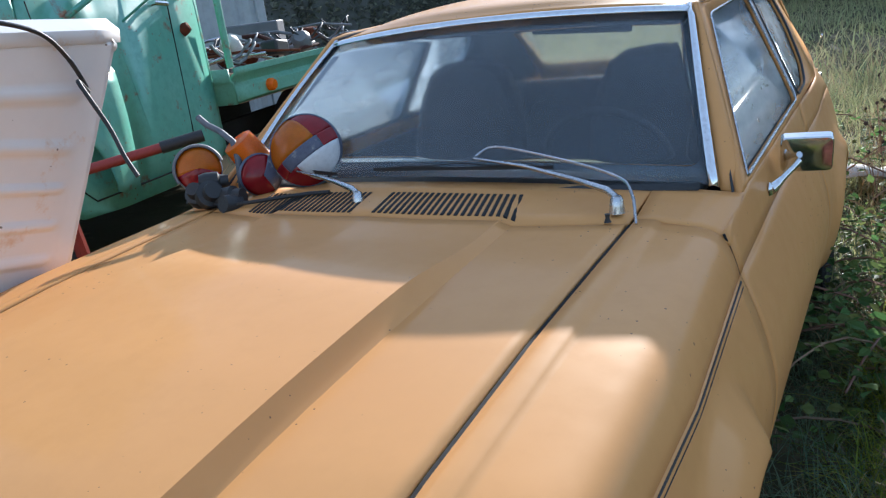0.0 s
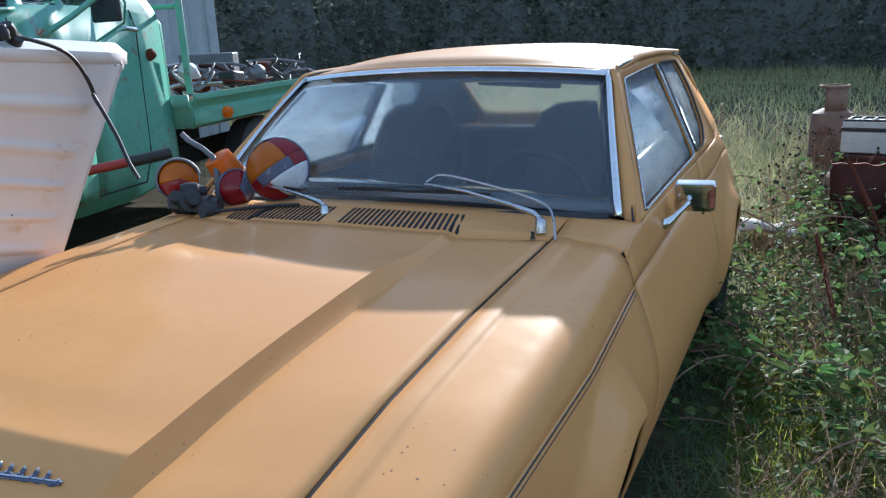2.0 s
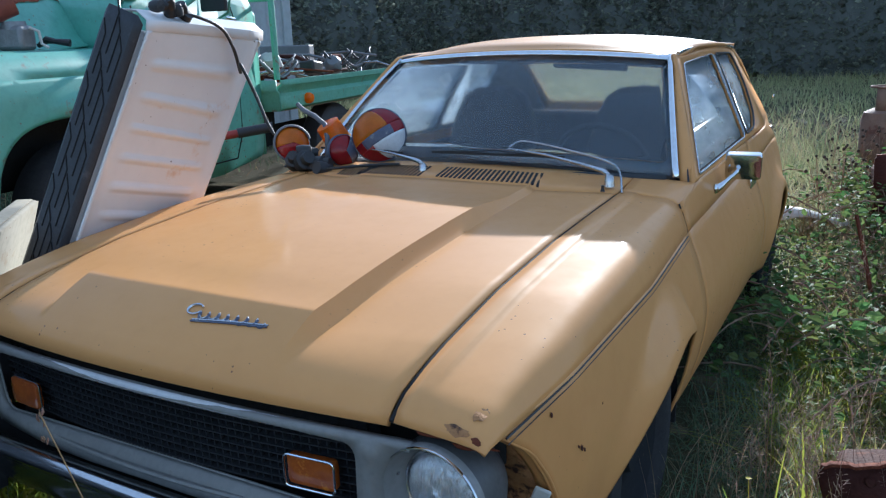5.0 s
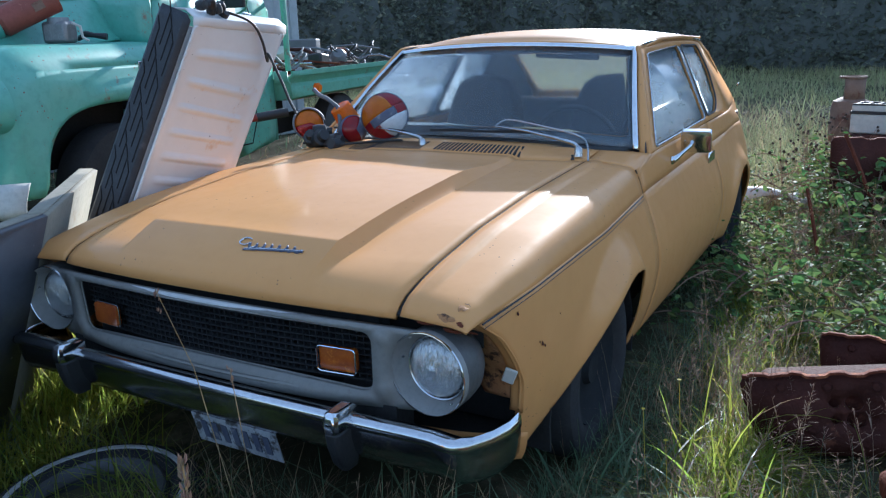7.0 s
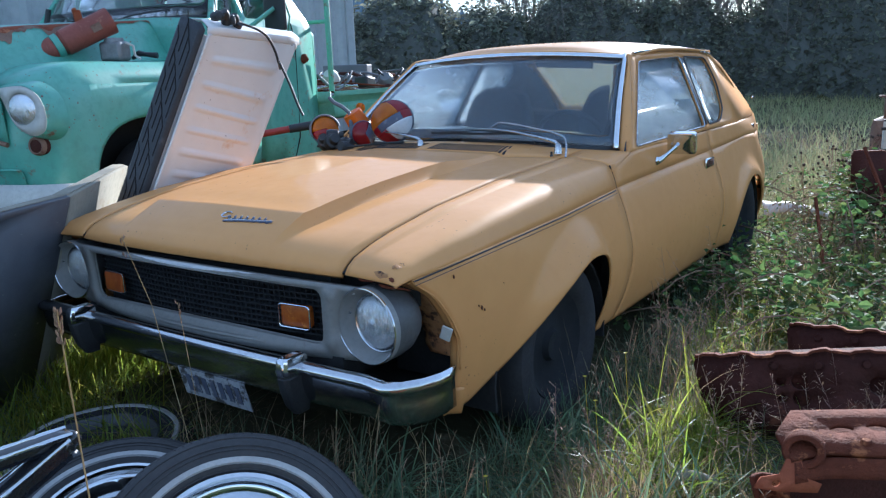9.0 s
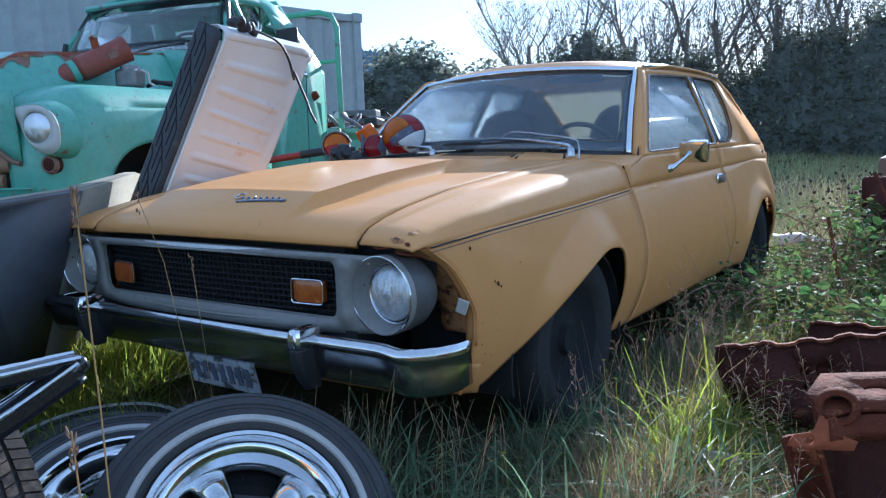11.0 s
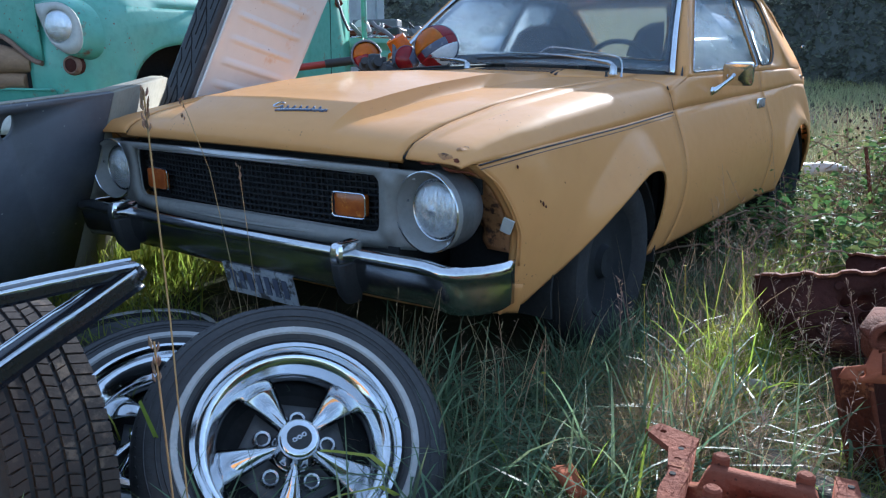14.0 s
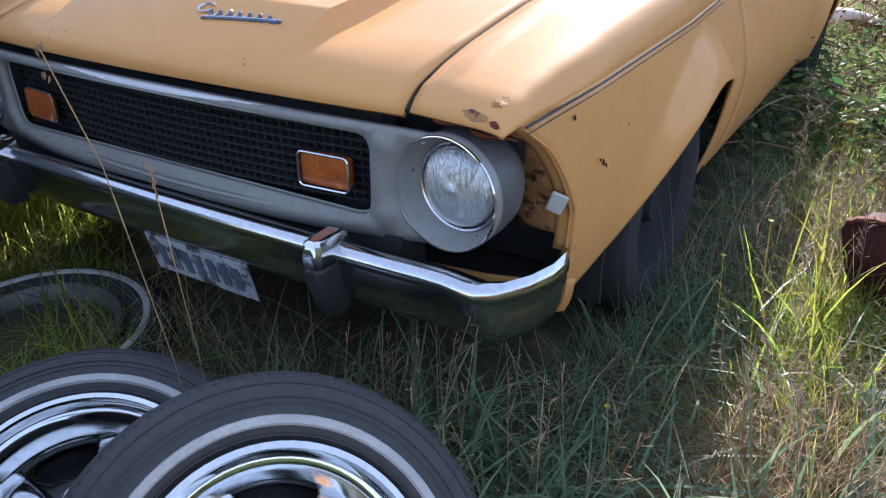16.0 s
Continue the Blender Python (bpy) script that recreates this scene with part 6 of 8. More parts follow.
part("tyre", lathe(bmesh.new(), [(0.205, 0.055), (0.214, 0.075), (0.235, 0.092), (0.262, 0.098), (0.288, 0.094), (0.306, 0.082), (0.318, 0.065), (0.324, 0.0), (0.318, -0.065), (0.30, -0.085), (0.205, -0.08)], 56), TYREDARK, flat, "", 40)
part("whitewall", lathe(bmesh.new(), [(0.252, 0.094), (0.256, 0.1005), (0.268, 0.1015), (0.272, 0.096)], 56), WHITEWALL, flat, "", 40)
part("rim", lathe(bmesh.new(), [(0.214, 0.083), (0.207, 0.092), (0.195, 0.085), (0.185, 0.05), (0.17, 0.02), (0.12, 0.015), (0.08, 0.035), (0.05, 0.03), (0.0, 0.03)], 40), BLACK, flat, "black steel rim", 50)
part("trim_ring", lathe(bmesh.new(), [(0.206, 0.094), (0.20, 0.098), (0.186, 0.085), (0.18, 0.06)], 40), BUCKET, flat, "", 50)


def tread_tyre(m):
    w = thing("upright_wheel", "wide all-season tyre standing upright on a chrome rim", "wheel", m)
    prof = [(0.20, 0.07), (0.21, 0.095), (0.25, 0.108), (0.285, 0.104), (0.306, 0.09), (0.318, 0.07), (0.322, 0.03), (0.323, 0.0), (0.322, -0.03), (0.318, -0.07), (0.306, -0.09), (0.285, -0.104), (0.25, -0.108), (0.21, -0.095), (0.20, -0.07)]
    part("tyre", lathe(bmesh.new(), prof, 64), TYRE, w, "black tyre carcass", 40)
    rows = [(-0.088, -0.056), (-0.047, -0.027), (-0.019, 0.001), (0.008, 0.028), (0.036, 0.056), (0.066, 0.092)]
    for j, (x0, x1) in enumerate(rows):
        bm = bmesh.new()
        n = 92
        for i in range(n):
            a0 = 2 * math.pi * (i + 0.33 * (j % 3)) / n
            a1 = a0 + 2 * math.pi / n * (0.80 if i % 2 else 0.88)
            r = 0.3315 - 0.006 * (abs(x0 + x1) / 0.18)
            vs8 = []
            for rr in (r - 0.016, r):
                for x, a in ((x0, a0), (x1, a0 + 0.022 * (-1) ** j), (x1, a1 + 0.022 * (-1) ** j), (x0, a1)):
                    vs8.append(bm.verts.new((x, rr * math.cos(a), rr * math.sin(a))))
            bm.faces.new(vs8[4:])
            for k in range(4):
                bm.faces.new((vs8[k], vs8[(k + 1) % 4], vs8[4 + (k + 1) % 4], vs8[4 + k]))
        tagged(part("tread", bm, TREAD, w, "row of sipped tread blocks", 30), kind="stuff")
    # flat black paints the shade on this chrome lip
    rim = part("rim", lathe(bmesh.new(), [(0.212, 0.10), (0.209, 0.105), (0.205, 0.10), (0.20, 0.06)], 48), GRILLEBLACK, w, "chrome rim lip, its shade painted flat black", 50)
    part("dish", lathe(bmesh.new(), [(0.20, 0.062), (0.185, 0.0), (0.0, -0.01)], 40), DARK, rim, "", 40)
    for i in range(5):
        q = pose(0, 0, 0, 72 * i, 0, 0)
        bm = surf(lambda t, u: q @ Vector((0.05 - 0.03 * t, 0.03 + 0.155 * t, u * (0.02 + 0.02 * t))), lin(0, 1, 6), [-1, 0, 1])
        part("spoke", bm, DULLCHROME, rim, "", 40, 0.01)
    part("centre_cap", lathe(bmesh.new(), [(0.0, 0.08), (0.04, 0.078), (0.045, 0.05), (0.05, 0.02)], 24), DULLCHROME, w, "", 40)
    return w


tread_tyre(aim_x((0.40, -0.98, 0.235), (-0.06, -1.0, 0.05), 0) @ Matrix.Scale(0.94, 4))

# black window frame lying over the tyre
frm = thing("window_frame", "black and chrome car window frame resting on the tyre", "car trim")
tip = Vector((0.69, -0.835, 0.59))
TRIMBLACK = material("gloss_black_trim", (0.014, 0.015, 0.018), (0.022, 0.023, 0.027), 14, 0.22, coat=0.5, stain_or_reflection=(0.08, 0.075, 0.07), sscale=16, amount=0.66)
for nm, pts, wd, ht in (("lower_limb", [tip, Vector((0.682, -0.93, 0.548)), Vector((0.670, -1.04, 0.50)), Vector((0.62, -1.35, 0.345))], 0.020, 0.030), ("upper_limb", [tip + Vector((0, 0, 0.012)), Vector((0.67, -0.95, 0.60)), Vector((0.652, -1.07, 0.597)), Vector((0.62, -1.38, 0.59))], 0.016, 0.020)):
    # a rounded channel: flat top, hollow outer face
    sect = [(-wd, -ht * 0.6), (-wd, ht * 0.4), (-wd * 0.6, ht * 0.7), (wd * 0.5, ht * 0.7), (wd, ht * 0.45), (wd, 0.1 * ht), (wd * 0.55, 0.0), (wd * 0.55, -ht * 0.45), (wd, -ht * 0.6)]
    way = flowing(pts, 6)
    ax = (way[-1] - way[0]).normalized()
    side = ax.cross(Vector((0, 0, 1))).normalized() * -1
    if side.x < 0:
        side = -side
    rise = side.cross(ax).normalized()
    if rise.z < 0:
        rise = -rise
    sw = lambda i, k: way[i] + side * sect[k % 9][0] + rise * sect[k % 9][1]
    bm = surf(sw, range(len(way)), range(10))
    lm = part(nm, bm, TRIMBLACK, frm, "glossy black channel", 40, 0.003)
    for dx, dz in ((wd, 0.50 * ht), (-wd * 0.7, 0.72 * ht)):
        part("bright_edge", tube(bmesh.new(), [p + side * dx + rise * dz for p in way], 0.0042, 6), CHROME, lm, "bright chrome edge", 60)
bm = bmesh.new()
box(bm, (tip.x - 0.004, tip.y + 0.004, tip.z + 0.004), (0.032, 0.03, 0.030), (35, 0, 8))
part("corner_piece", bm, TRIMBLACK, frm, "black moulded corner", 40, 0, 0.01)

# ---- rusty engine blocks ----
def web(y, w, zt, r):
    # a bearing cap with a flat top over a round bore, on a lower bulkhead
    out = [(-w, 0.0), (w, 0.0), (w, zt - 0.05), (0.105, zt - 0.045), (0.092, zt - 0.008), (0.084, zt), (-0.084, zt), (-0.092, zt - 0.008), (-0.105, zt - 0.045), (-w, zt - 0.05)]
    bore = [(r * math.cos(a), zt - 0.032 - r + r * math.sin(a)) for a in lin(0, 2 * math.pi, 19)[:-1]]
    return filled(out, [bore], lambda x, z: Vector((x, y - 0.014, z)))


def engine_block(label, m, n=5, w=0.17, h=0.22, pitch=0.115):
    e = thing("engine_block", label, "engine block", m, "rusty engine blocks")
    ln = pitch * (n - 1)
    for s in (1, -1):
        bm = surf(lambda y, k: Vector((s * [w, w * 1.0, w * 1.12, w * 0.95, w * 0.8][k], y, [h * 0.93, h * 0.6, h * 0.5, h * 0.2, 0.0][k])), lin(-0.05, ln + 0.05, 9), range(5))
        part("side_wall", bm, BRIGHTRUST, e, "", 30, 0.014)
        bm = surf(lambda y, k: Vector((s * (w + [-0.012, 0.024][k] + 0.003 * math.sin(y * 45)), y, h * 0.94)), lin(-0.06, ln + 0.06, 33), [0, 1])
        rail = part("pan_rail", bm, BRIGHTRUST, e, "bolt rail, brick red with rust", 0, 0.014)
        for i in range(6):
            bm = lathe(bmesh.new(), [(0.0, 0.0015), (0.006, 0.0015), (0.006, -0.004)], 10, Matrix.Translation((s * (w + 0.012), -0.03 + (ln + 0.06) * i / 5, h * 0.942)) @ pose(0, 0, 0, 0, -90, 0))
            part("bolt_hole", bm, DARK, rail, "", 0)
    for i in range(n):
        zt = h * (1.04 if 0 < i < n - 1 else 0.98)
        wb = part("bearing_web", web(i * pitch, w, zt, 0.046), BRIGHTRUST, e, "", 30, 0.03)
        for s in (1, -1):
            bm = lathe(bmesh.new(), [(0.0, 0.014), (0.011, 0.014), (0.0155, 0.010), (0.0165, -0.03)], 16, Matrix.Translation((s * 0.072, i * pitch, zt)) @ pose(0, 0, 0, 0, -90, 0))
            part("cap_stud", bm, BRIGHTRUST, wb, "", 40)
    bm = bmesh.new()
    box(bm, (0, ln / 2, 0.01), (2 * w * 0.8, ln + 0.08, 0.03))
    part("deck", bm, BRIGHTRUST, e, "", 0)
    return e


blk = engine_block("rust-red upturned engine block with open crankcase", pose(1.665, -0.632, 0.0, 0, 2, 11), 4, 0.135, 0.225, 0.148)
bm = filled([(-0.135, 0.40), (-0.12, 0.53), (-0.20, 0.565), (-0.225, 0.525), (-0.17, 0.47), (-0.16, 0.40)], [[(cx + 0.007 * math.cos(a), cy + 0.007 * math.sin(a)) for a in lin(0, 6.2832, 9)[:-1]] for cx, cy in ((-0.19, 0.53), (-0.145, 0.48), (-0.147, 0.43))], lambda x, y: Vector((x, y, 0.213)))
part("corner_plate", bm, BRIGHTRUST, blk, "flat drilled corner plate", 0, 0.012)
pump = thing("pump_housing", "rusty pump body with a round flat cover", "engine part", Matrix.Translation((1.375, -0.45, 0.09)))
part("cover", lathe(bmesh.new(), [(0.0, 0.012), (0.058, 0.012), (0.064, 0.006), (0.064, -0.012), (0.05, -0.02)], 32, aim_x((0, 0, 0.04), (-0.35, -0.62, 0.70))), ORANGEENGINE, pump, "round orange-brown cover plate", 40)
bm = tube(bmesh.new(), [(0.01, 0.03, 0.0), (0.08, 0.09, 0.04), (0.16, 0.10, 0.05)], [0.05, 0.035, 0.03], 12)
part("neck", bm, RUST, pump, "", 40)
bm = tube(bmesh.new(), [(0.05, 0.08, -0.06), (0.10, 0.03, -0.02), (0.12, 0.0, 0.03)], [0.04, 0.045, 0.03], 10)
part("volute", bm, RUST, pump, "", 40)


def v_block(label, m, ln, h, dp, holes, mat=DARKRUST):
    e = thing("engine_block", label, "engine block", m, "rusty engine blocks")
    # front face is y=0 and looks toward -y; the top edge is a wavy gasket face
    wavy = lambda x: h + 0.0035 * math.sin(x * 19) + 0.003 * math.sin(x * 47 + 1) + (0.006 if 0.3 < (x * 9) % 1 < 0.75 else 0.0)
    top = [(x, wavy(x)) for x in lin(0.012, ln, 30)]
    rings = [[(cx + r * math.cos(a), cz + r * math.sin(a)) for a in lin(0, 2 * math.pi, 19)[:-1]] for cx, cz, r in holes]
    bm = filled([(0.05, 0.0), (ln, 0.0)] + top[::-1] + [(0.0, h - 0.02), (0.01, h * 0.5)], rings, lambda x, z: Vector((x, 0.008 * math.sin(9 * x), z)))
    face = part("face", bm, mat, e, "", 30, 0.014)
    bm = surf(lambda x, k: Vector((x, [0.004, -0.014, -0.014, 0.004][k] + 0.008 * math.sin(9 * x), wavy(x) + [-0.006, -0.002, 0.006, 0.008][k])), lin(0.01, ln, 50), range(4))
    part("flange", bm, RUST, e, "thin gasket flange", 30, 0.006)
    bm = bmesh.new()
    box(bm, (ln / 2 + 0.02, dp / 2 + 0.045, h * 0.45), (ln * 0.94, dp, h * 0.86))
    part("casting", bm, mat, e, "", 30, 0, 0.03)
    for x, z, r in [(ln * (0.18 + 0.2 * i), h - 0.035, 0.014) for i in range(4)] + [(ln * 0.3, h * 0.35, 0.02), (ln * 0.8, h * 0.3, 0.024)]:
        bm = lathe(bmesh.new(), [(0.0, 0.012), (r * 0.75, 0.012), (r, 0.006), (r * 1.15, -0.01)], 12, Matrix.Translation((x, 0.008 * math.sin(9 * x), z)) @ pose(0, 0, 0, 0, 0, -90))
        part("bolt_boss", bm, mat, face, "", 40)
    return e


v_block("dark rusted engine block standing on edge in weeds", Matrix.Translation((1.30, 0.965, 0.0)) @ pose(0, 0, 0, -6, -11, 4), 0.66, 0.255, 0.20, [(0.262, 0.165, 0.015), (0.318, 0.165, 0.026), (0.262, 0.112, 0.014), (0.318, 0.112, 0.027), (0.54, 0.15, 0.03)])
v_block("rusted block with a jagged top behind another block", Matrix.Translation((1.46, 1.44, 0.0)) @ pose(0, 0, 0, -12, -5, -4), 0.6, 0.25, 0.22, [(0.2, 0.14, 0.03), (0.4, 0.14, 0.03)])
v_block("dark rusted scrap block under brambles", pose(1.29, 4.0, 0.04, -5, 0, 8), 0.95, 0.58, 0.45, [(0.3, 0.3, 0.05), (0.5, 0.3, 0.05)])

# raised block with a round bore end and open ports
vb = thing("engine_block", "rust-red engine block with round bore and open ports", "engine block", Matrix.Translation((1.726, 0.238, 0.366)) @ pose(0, 0, 0, 0, 0, 28) @ Matrix.Diagonal((0.8, 0.72, 0.70, 1)), "rusty engine blocks")
bm = bmesh.new()
box(bm, (0.22, 0.17, -0.075), (0.42, 0.22, 0.11), (0, -6, 0))
part("casting", bm, RUST, vb, "", 30, 0, 0.03)
bm = bmesh.new()
box(bm, (0.20, 0.20, -0.32), (0.34, 0.24, 0.42), (0, 4, 0))
part("crankcase", bm, DARKRUST, vb, "", 30, 0, 0.04)
end = part("bore_end", lathe(bmesh.new(), [(0.034, -0.06), (0.034, 0.012), (0.038, 0.017), (0.052, 0.017), (0.057, 0.010), (0.054, -0.06)], 32, aim_x((0, 0, 0), (-0.30, -0.93, 0.18))), RUST, vb, "", 40)
part("bore", lathe(bmesh.new(), [(0.0, -0.055), (0.036, -0.05)], 24, aim_x((0, 0, 0), (-0.30, -0.93, 0.18))), DARK, end, "", 0)
ports = [[(cx + rx * math.cos(a), cy + 0.022 * math.sin(a)) for a in lin(0, 2 * math.pi, 17)[:-1]] for cx, rx, cy in ((0.13, 0.034, 0.10), (0.23, 0.034, 0.105), (0.36, 0.034, 0.11))]
deck_out = [(x, -0.02 + 0.012 * math.sin(24 * x)) for x in lin(-0.04, 0.48, 24)] + [(0.48, 0.21), (0.02, 0.21), (-0.05, 0.10)]
bm = filled(deck_out, ports, lambda x, y: Vector((x, y, -0.004 + 0.20 * y + 0.10 * min(x, 0.18))))
deck = part("deck", bm, RUST, vb, "rusted machined deck with open ports", 30, 0.016)
bm = surf(lambda x, k: Vector((x, -0.02 + 0.012 * math.sin(24 * x) - 0.022 * k, -0.026 + 0.10 * min(x, 0.18) - 0.06 * k)), lin(-0.03, 0.48, 24), lin(0, 1, 4))
part("side_rib", bm, RUST, vb, "", 40, 0.01)
for i in range(4):
    part("bolt_boss", lathe(bmesh.new(), [(0.0, 0.012), (0.012, 0.012), (0.016, 0.004), (0.016, -0.01)], 12, Matrix.Translation((0.05 + 0.12 * i, 0.02, 0.002 + 0.10 * min(0.05 + 0.12 * i, 0.18))) @ pose(0, 0, 0, 0, -90, 0)), RUST, deck, "", 40)
bm = filled([(0.0, 0.0), (0.05, -0.012), (0.13, -0.02), (0.14, 0.0), (0.105, 0.018), (0.10, 0.06), (0.07, 0.062), (0.055, 0.028), (0.015, 0.024)], [[(0.045 + 0.010 * math.cos(a), 0.008 + 0.008 * math.sin(a)) for a in lin(0, 6.2832, 11)[:-1]]], lambda x, y: Vector((-0.14 + 1.3 * x, -0.06 + 0.15 * x + 0.4 * y, -0.10 + 1.25 * y + 0.05 * x)))
part("bracket", bm, ORANGEENGINE, vb, "bare lit bracket plate", 30, 0.012)
bm = surf(lambda a, k: Vector((-0.09 + 0.10 * k + 0.05 * math.sin(a), 0.0 + 0.06 * math.cos(a) + 0.06 * k, -0.11 - 0.38 * k)), lin(-1.2, 2.2, 10), lin(0, 1, 7))
part("pan_side", bm, RUST, vb, "", 40, 0.012)

part("steel_rod", tube(bmesh.new(), [(1.37, 3.92, 0.66), (1.47, 3.8, 0.47), (1.55, 3.7, 0.30)], 0.012, 6), RUST, None, "thin rusty steel rod leaning on the blocks", 50)["category"] = "rod"
part("steel_rod", tube(bmesh.new(), [(1.24, 3.15, 0.46), (1.30, 3.0, 0.28), (1.34, 2.9, 0.14)], 0.010, 6), RUST, None, "thin rusty steel rod in the weeds", 50)["category"] = "rod"

# propane cylinder and white box
gas = thing("propane_cylinder", "rusty brown propane cylinder with guard collar", "gas cylinder", pose(1.295, 6.2, 0.285))
part("tank", lathe(bmesh.new(), [(0.0, 0.0), (0.12, 0.01), (0.15, 0.05), (0.155, 0.10), (0.155, 0.32), (0.14, 0.38), (0.08, 0.41), (0.0, 0.42)], 32, pose(0, 0, 0, 0, -90, 0)), TANRUST, gas, "", 40)
bm = surf(lambda a, k: Vector((0.100 * math.cos(a), 0.100 * math.sin(a), 0.38 + 0.20 * k)), lin(-2.2, 2.2, 26), lin(0, 1, 3))
part("collar", bm, TANRUST, gas, "rusty guard collar", 40, 0.008)
part("collar_rim", tube(bmesh.new(), [(0.102 * math.cos(a), 0.102 * math.sin(a), 0.58) for a in lin(0, 2 * math.pi, 30)], 0.010, 6, False), TANRUST, gas, "", 60)
part("valve", lathe(bmesh.new(), [(0.0, 0.1), (0.03, 0.1), (0.03, 0.05), (0.015, 0.04), (0.015, 0.0)], 12, Matrix.Translation((0, 0, 0.42)) @ pose(0, 0, 0, 0, -90, 0)), ALLOY, gas, "", 40)
part("stand", lathe(bmesh.new(), [(0.10, 0.02), (0.105, -0.28), (0.10, -0.28)], 24, pose(0, 0, 0, 0, -90, 0)), TANRUST, gas, "", 40)
bat = thing("car_battery", "white car battery with a black top", "battery", pose(1.53, 5.1, 0.535, 0, 0, -12))
bm = bmesh.new()
box(bm, (0, 0, 0.07), (0.34, 0.2, 0.14))
part("case", bm, OFFWHITE, bat, "white plastic case", 30, 0, 0.01)
bm = bmesh.new()
box(bm, (0, 0, 0.15), (0.35, 0.21, 0.022))
part("band", bm, BLACK, bat, "", 30, 0, 0.004)
bm = bmesh.new()
box(bm, (0, 0, 0.18), (0.335, 0.195, 0.045))
part("cover", bm, OFFWHITE, bat, "", 30, 0, 0.008)
bm = bmesh.new()
for x in (-0.14, -0.07, 0.0, 0.07, 0.14):
    bar(bm, (x, -0.095, 0.208), (x, 0.095, 0.208), 0.014, 0.012)
for y in (-0.09, 0.09):
    bar(bm, (-0.16, y, 0.208), (0.16, y, 0.208), 0.014, 0.012)
part("handle_frame", bm, BLACK, bat, "", 0)
part("battery_stand", (lambda b: (box(b, (1.54, 5.1, 0.26), (0.36, 0.3, 0.54), (0, 0, -12)), b)[1])(bmesh.new()), DARKRUST, None, "rusted steel block under the battery", 30, 0, 0.02)["category"] = "scrap"
# tan body panel edge near the camera
bp = thing("body_panel", "tan painted body panel with bright edge trim", "car part", Matrix())
bm = surf(lambda u, v: Vector((0.90, -1.335, 0.67)).lerp(Vector((1.12, -1.30, 0.43)), u) + v * Vector((-0.16, -0.14, -0.22)) + Vector((0, 0, 0.02 * math.sin(2 * v))), lin(0, 1, 8), lin(0, 1, 6))
part("skin", bm, PAINT, bp, "", 40, 0.01)
part("edge_trim", tube(bmesh.new(), [Vector((0.90, -1.335, 0.67)).lerp(Vector((1.12, -1.30, 0.43)), u) for u in lin(0, 1, 6)], 0.006, 6), CHROME, bp, "", 60)
part("prop", tube(bmesh.new(), [(0.85, -1.46, 0.40), (0.84, -1.47, 0.0)], 0.02, 8), RUST, bp)

# ---- container ----
CA, CB = Vector((-5.3, 7.0, 0.1)), Vector((-6.3, -2.4, 0.1))
dc = (CB - CA).normalized()
cont = thing("shipping_container", "pale grey corrugated steel shipping container", "container", Matrix(((dc.x, -dc.y, 0, CA.x), (dc.y, dc.x, 0, CA.y), (0, 0, 1, CA.z), (0, 0, 0, 1))))
ln = (CB - CA).length
nside = 1 if (Matrix(((dc.x, -dc.y), (dc.y, dc.x))) @ Vector((0, 1))).dot(Vector((1.9, -1.5)) - Vector(CA.xy)) > 0 else -1
xs = []
x = 0.12
while x < ln - 0.1:
    xs += [(x, 0), (x + 0.07, 0), (x + 0.138, 1), (x + 0.208, 1)]
    x += 0.276
bm = surf(lambda i, z: Vector((xs[i][0], nside * (-0.036 * xs[i][1] - 0.01), z)), range(len(xs)), [0.15, 1.3, 2.48])
part("side_wall", bm, CONTAINER, cont, "corrugated pale grey side", 0, 0.004)
for nm, c, s in (("corner_post", (0.06, -nside * 0.03, 1.3), (0.13, 0.12, 2.6)), ("corner_post", (ln - 0.06, -nside * 0.03, 1.3), (0.13, 0.12, 2.6)), ("top_rail", (ln / 2, -nside * 0.03, 2.53), (ln - 0.26, 0.08, 0.1)), ("bottom_rail", (ln / 2, -nside * 0.03, 0.08), (ln - 0.26, 0.08, 0.14)), ("end_wall", (0.03, -nside * 1.2, 1.3), (0.04, 2.26, 2.4)), ("roof_sheet", (ln / 2, -nside * 1.2, 2.55), (ln, 2.3, 0.03)), ("far_wall", (ln / 2, -nside * 2.4, 1.3), (ln, 0.03, 2.5))):
    bm = bmesh.new()
    box(bm, c, s)
    part(nm, bm, CONTAINER, cont, "", 0, 0, 0.01)
for z in (0.06, 2.54):
    bm = bmesh.new()
    box(bm, (0.06, nside * 0.035, z), (0.16, 0.03, 0.12))
    part("corner_casting", bm, CONTAINER, cont, "", 0, 0, 0.008)


# plank and torn sheet on the ground among the grass
plank = part("plank", (lambda b: (box(b, (0, 0, 0), (0.62, 0.07, 0.03)), b)[1])(bmesh.new()), GREYWOOD, None, "weathered grey plank lying in the grass", 30, 0, 0.006)
plank.matrix_world = pose(1.50, 0.20, 0.045, 3, 2, -21)
plank["category"] = "plank"
sheet = part("plastic_sheet", surf(lambda u, v: Vector((0.13 * u, 0.08 * v, 0.03 * math.sin(3 * u + 2 * v) + 0.02 * math.sin(7 * v))), lin(0, 1, 12), lin(0, 1, 9)), CREAM, None, "torn pale plastic sheet in the grass", 60, 0.002)
sheet.matrix_world = pose(1.36, 0.46, 0.05, 8, -12, 20)
sheet["category"] = "sheet"
leaf = part("rusty_sheet", surf(lambda u, v: Vector((0.10 * u, 0.055 * v * (1 - 0.4 * u), 0.015 * math.sin(3 * u) + 0.008 * math.sin(6 * v))), lin(0, 1, 9), lin(0, 1, 6)), ORANGEENGINE, None, "small orange-brown rusty sheet in the grass", 60, 0.003)
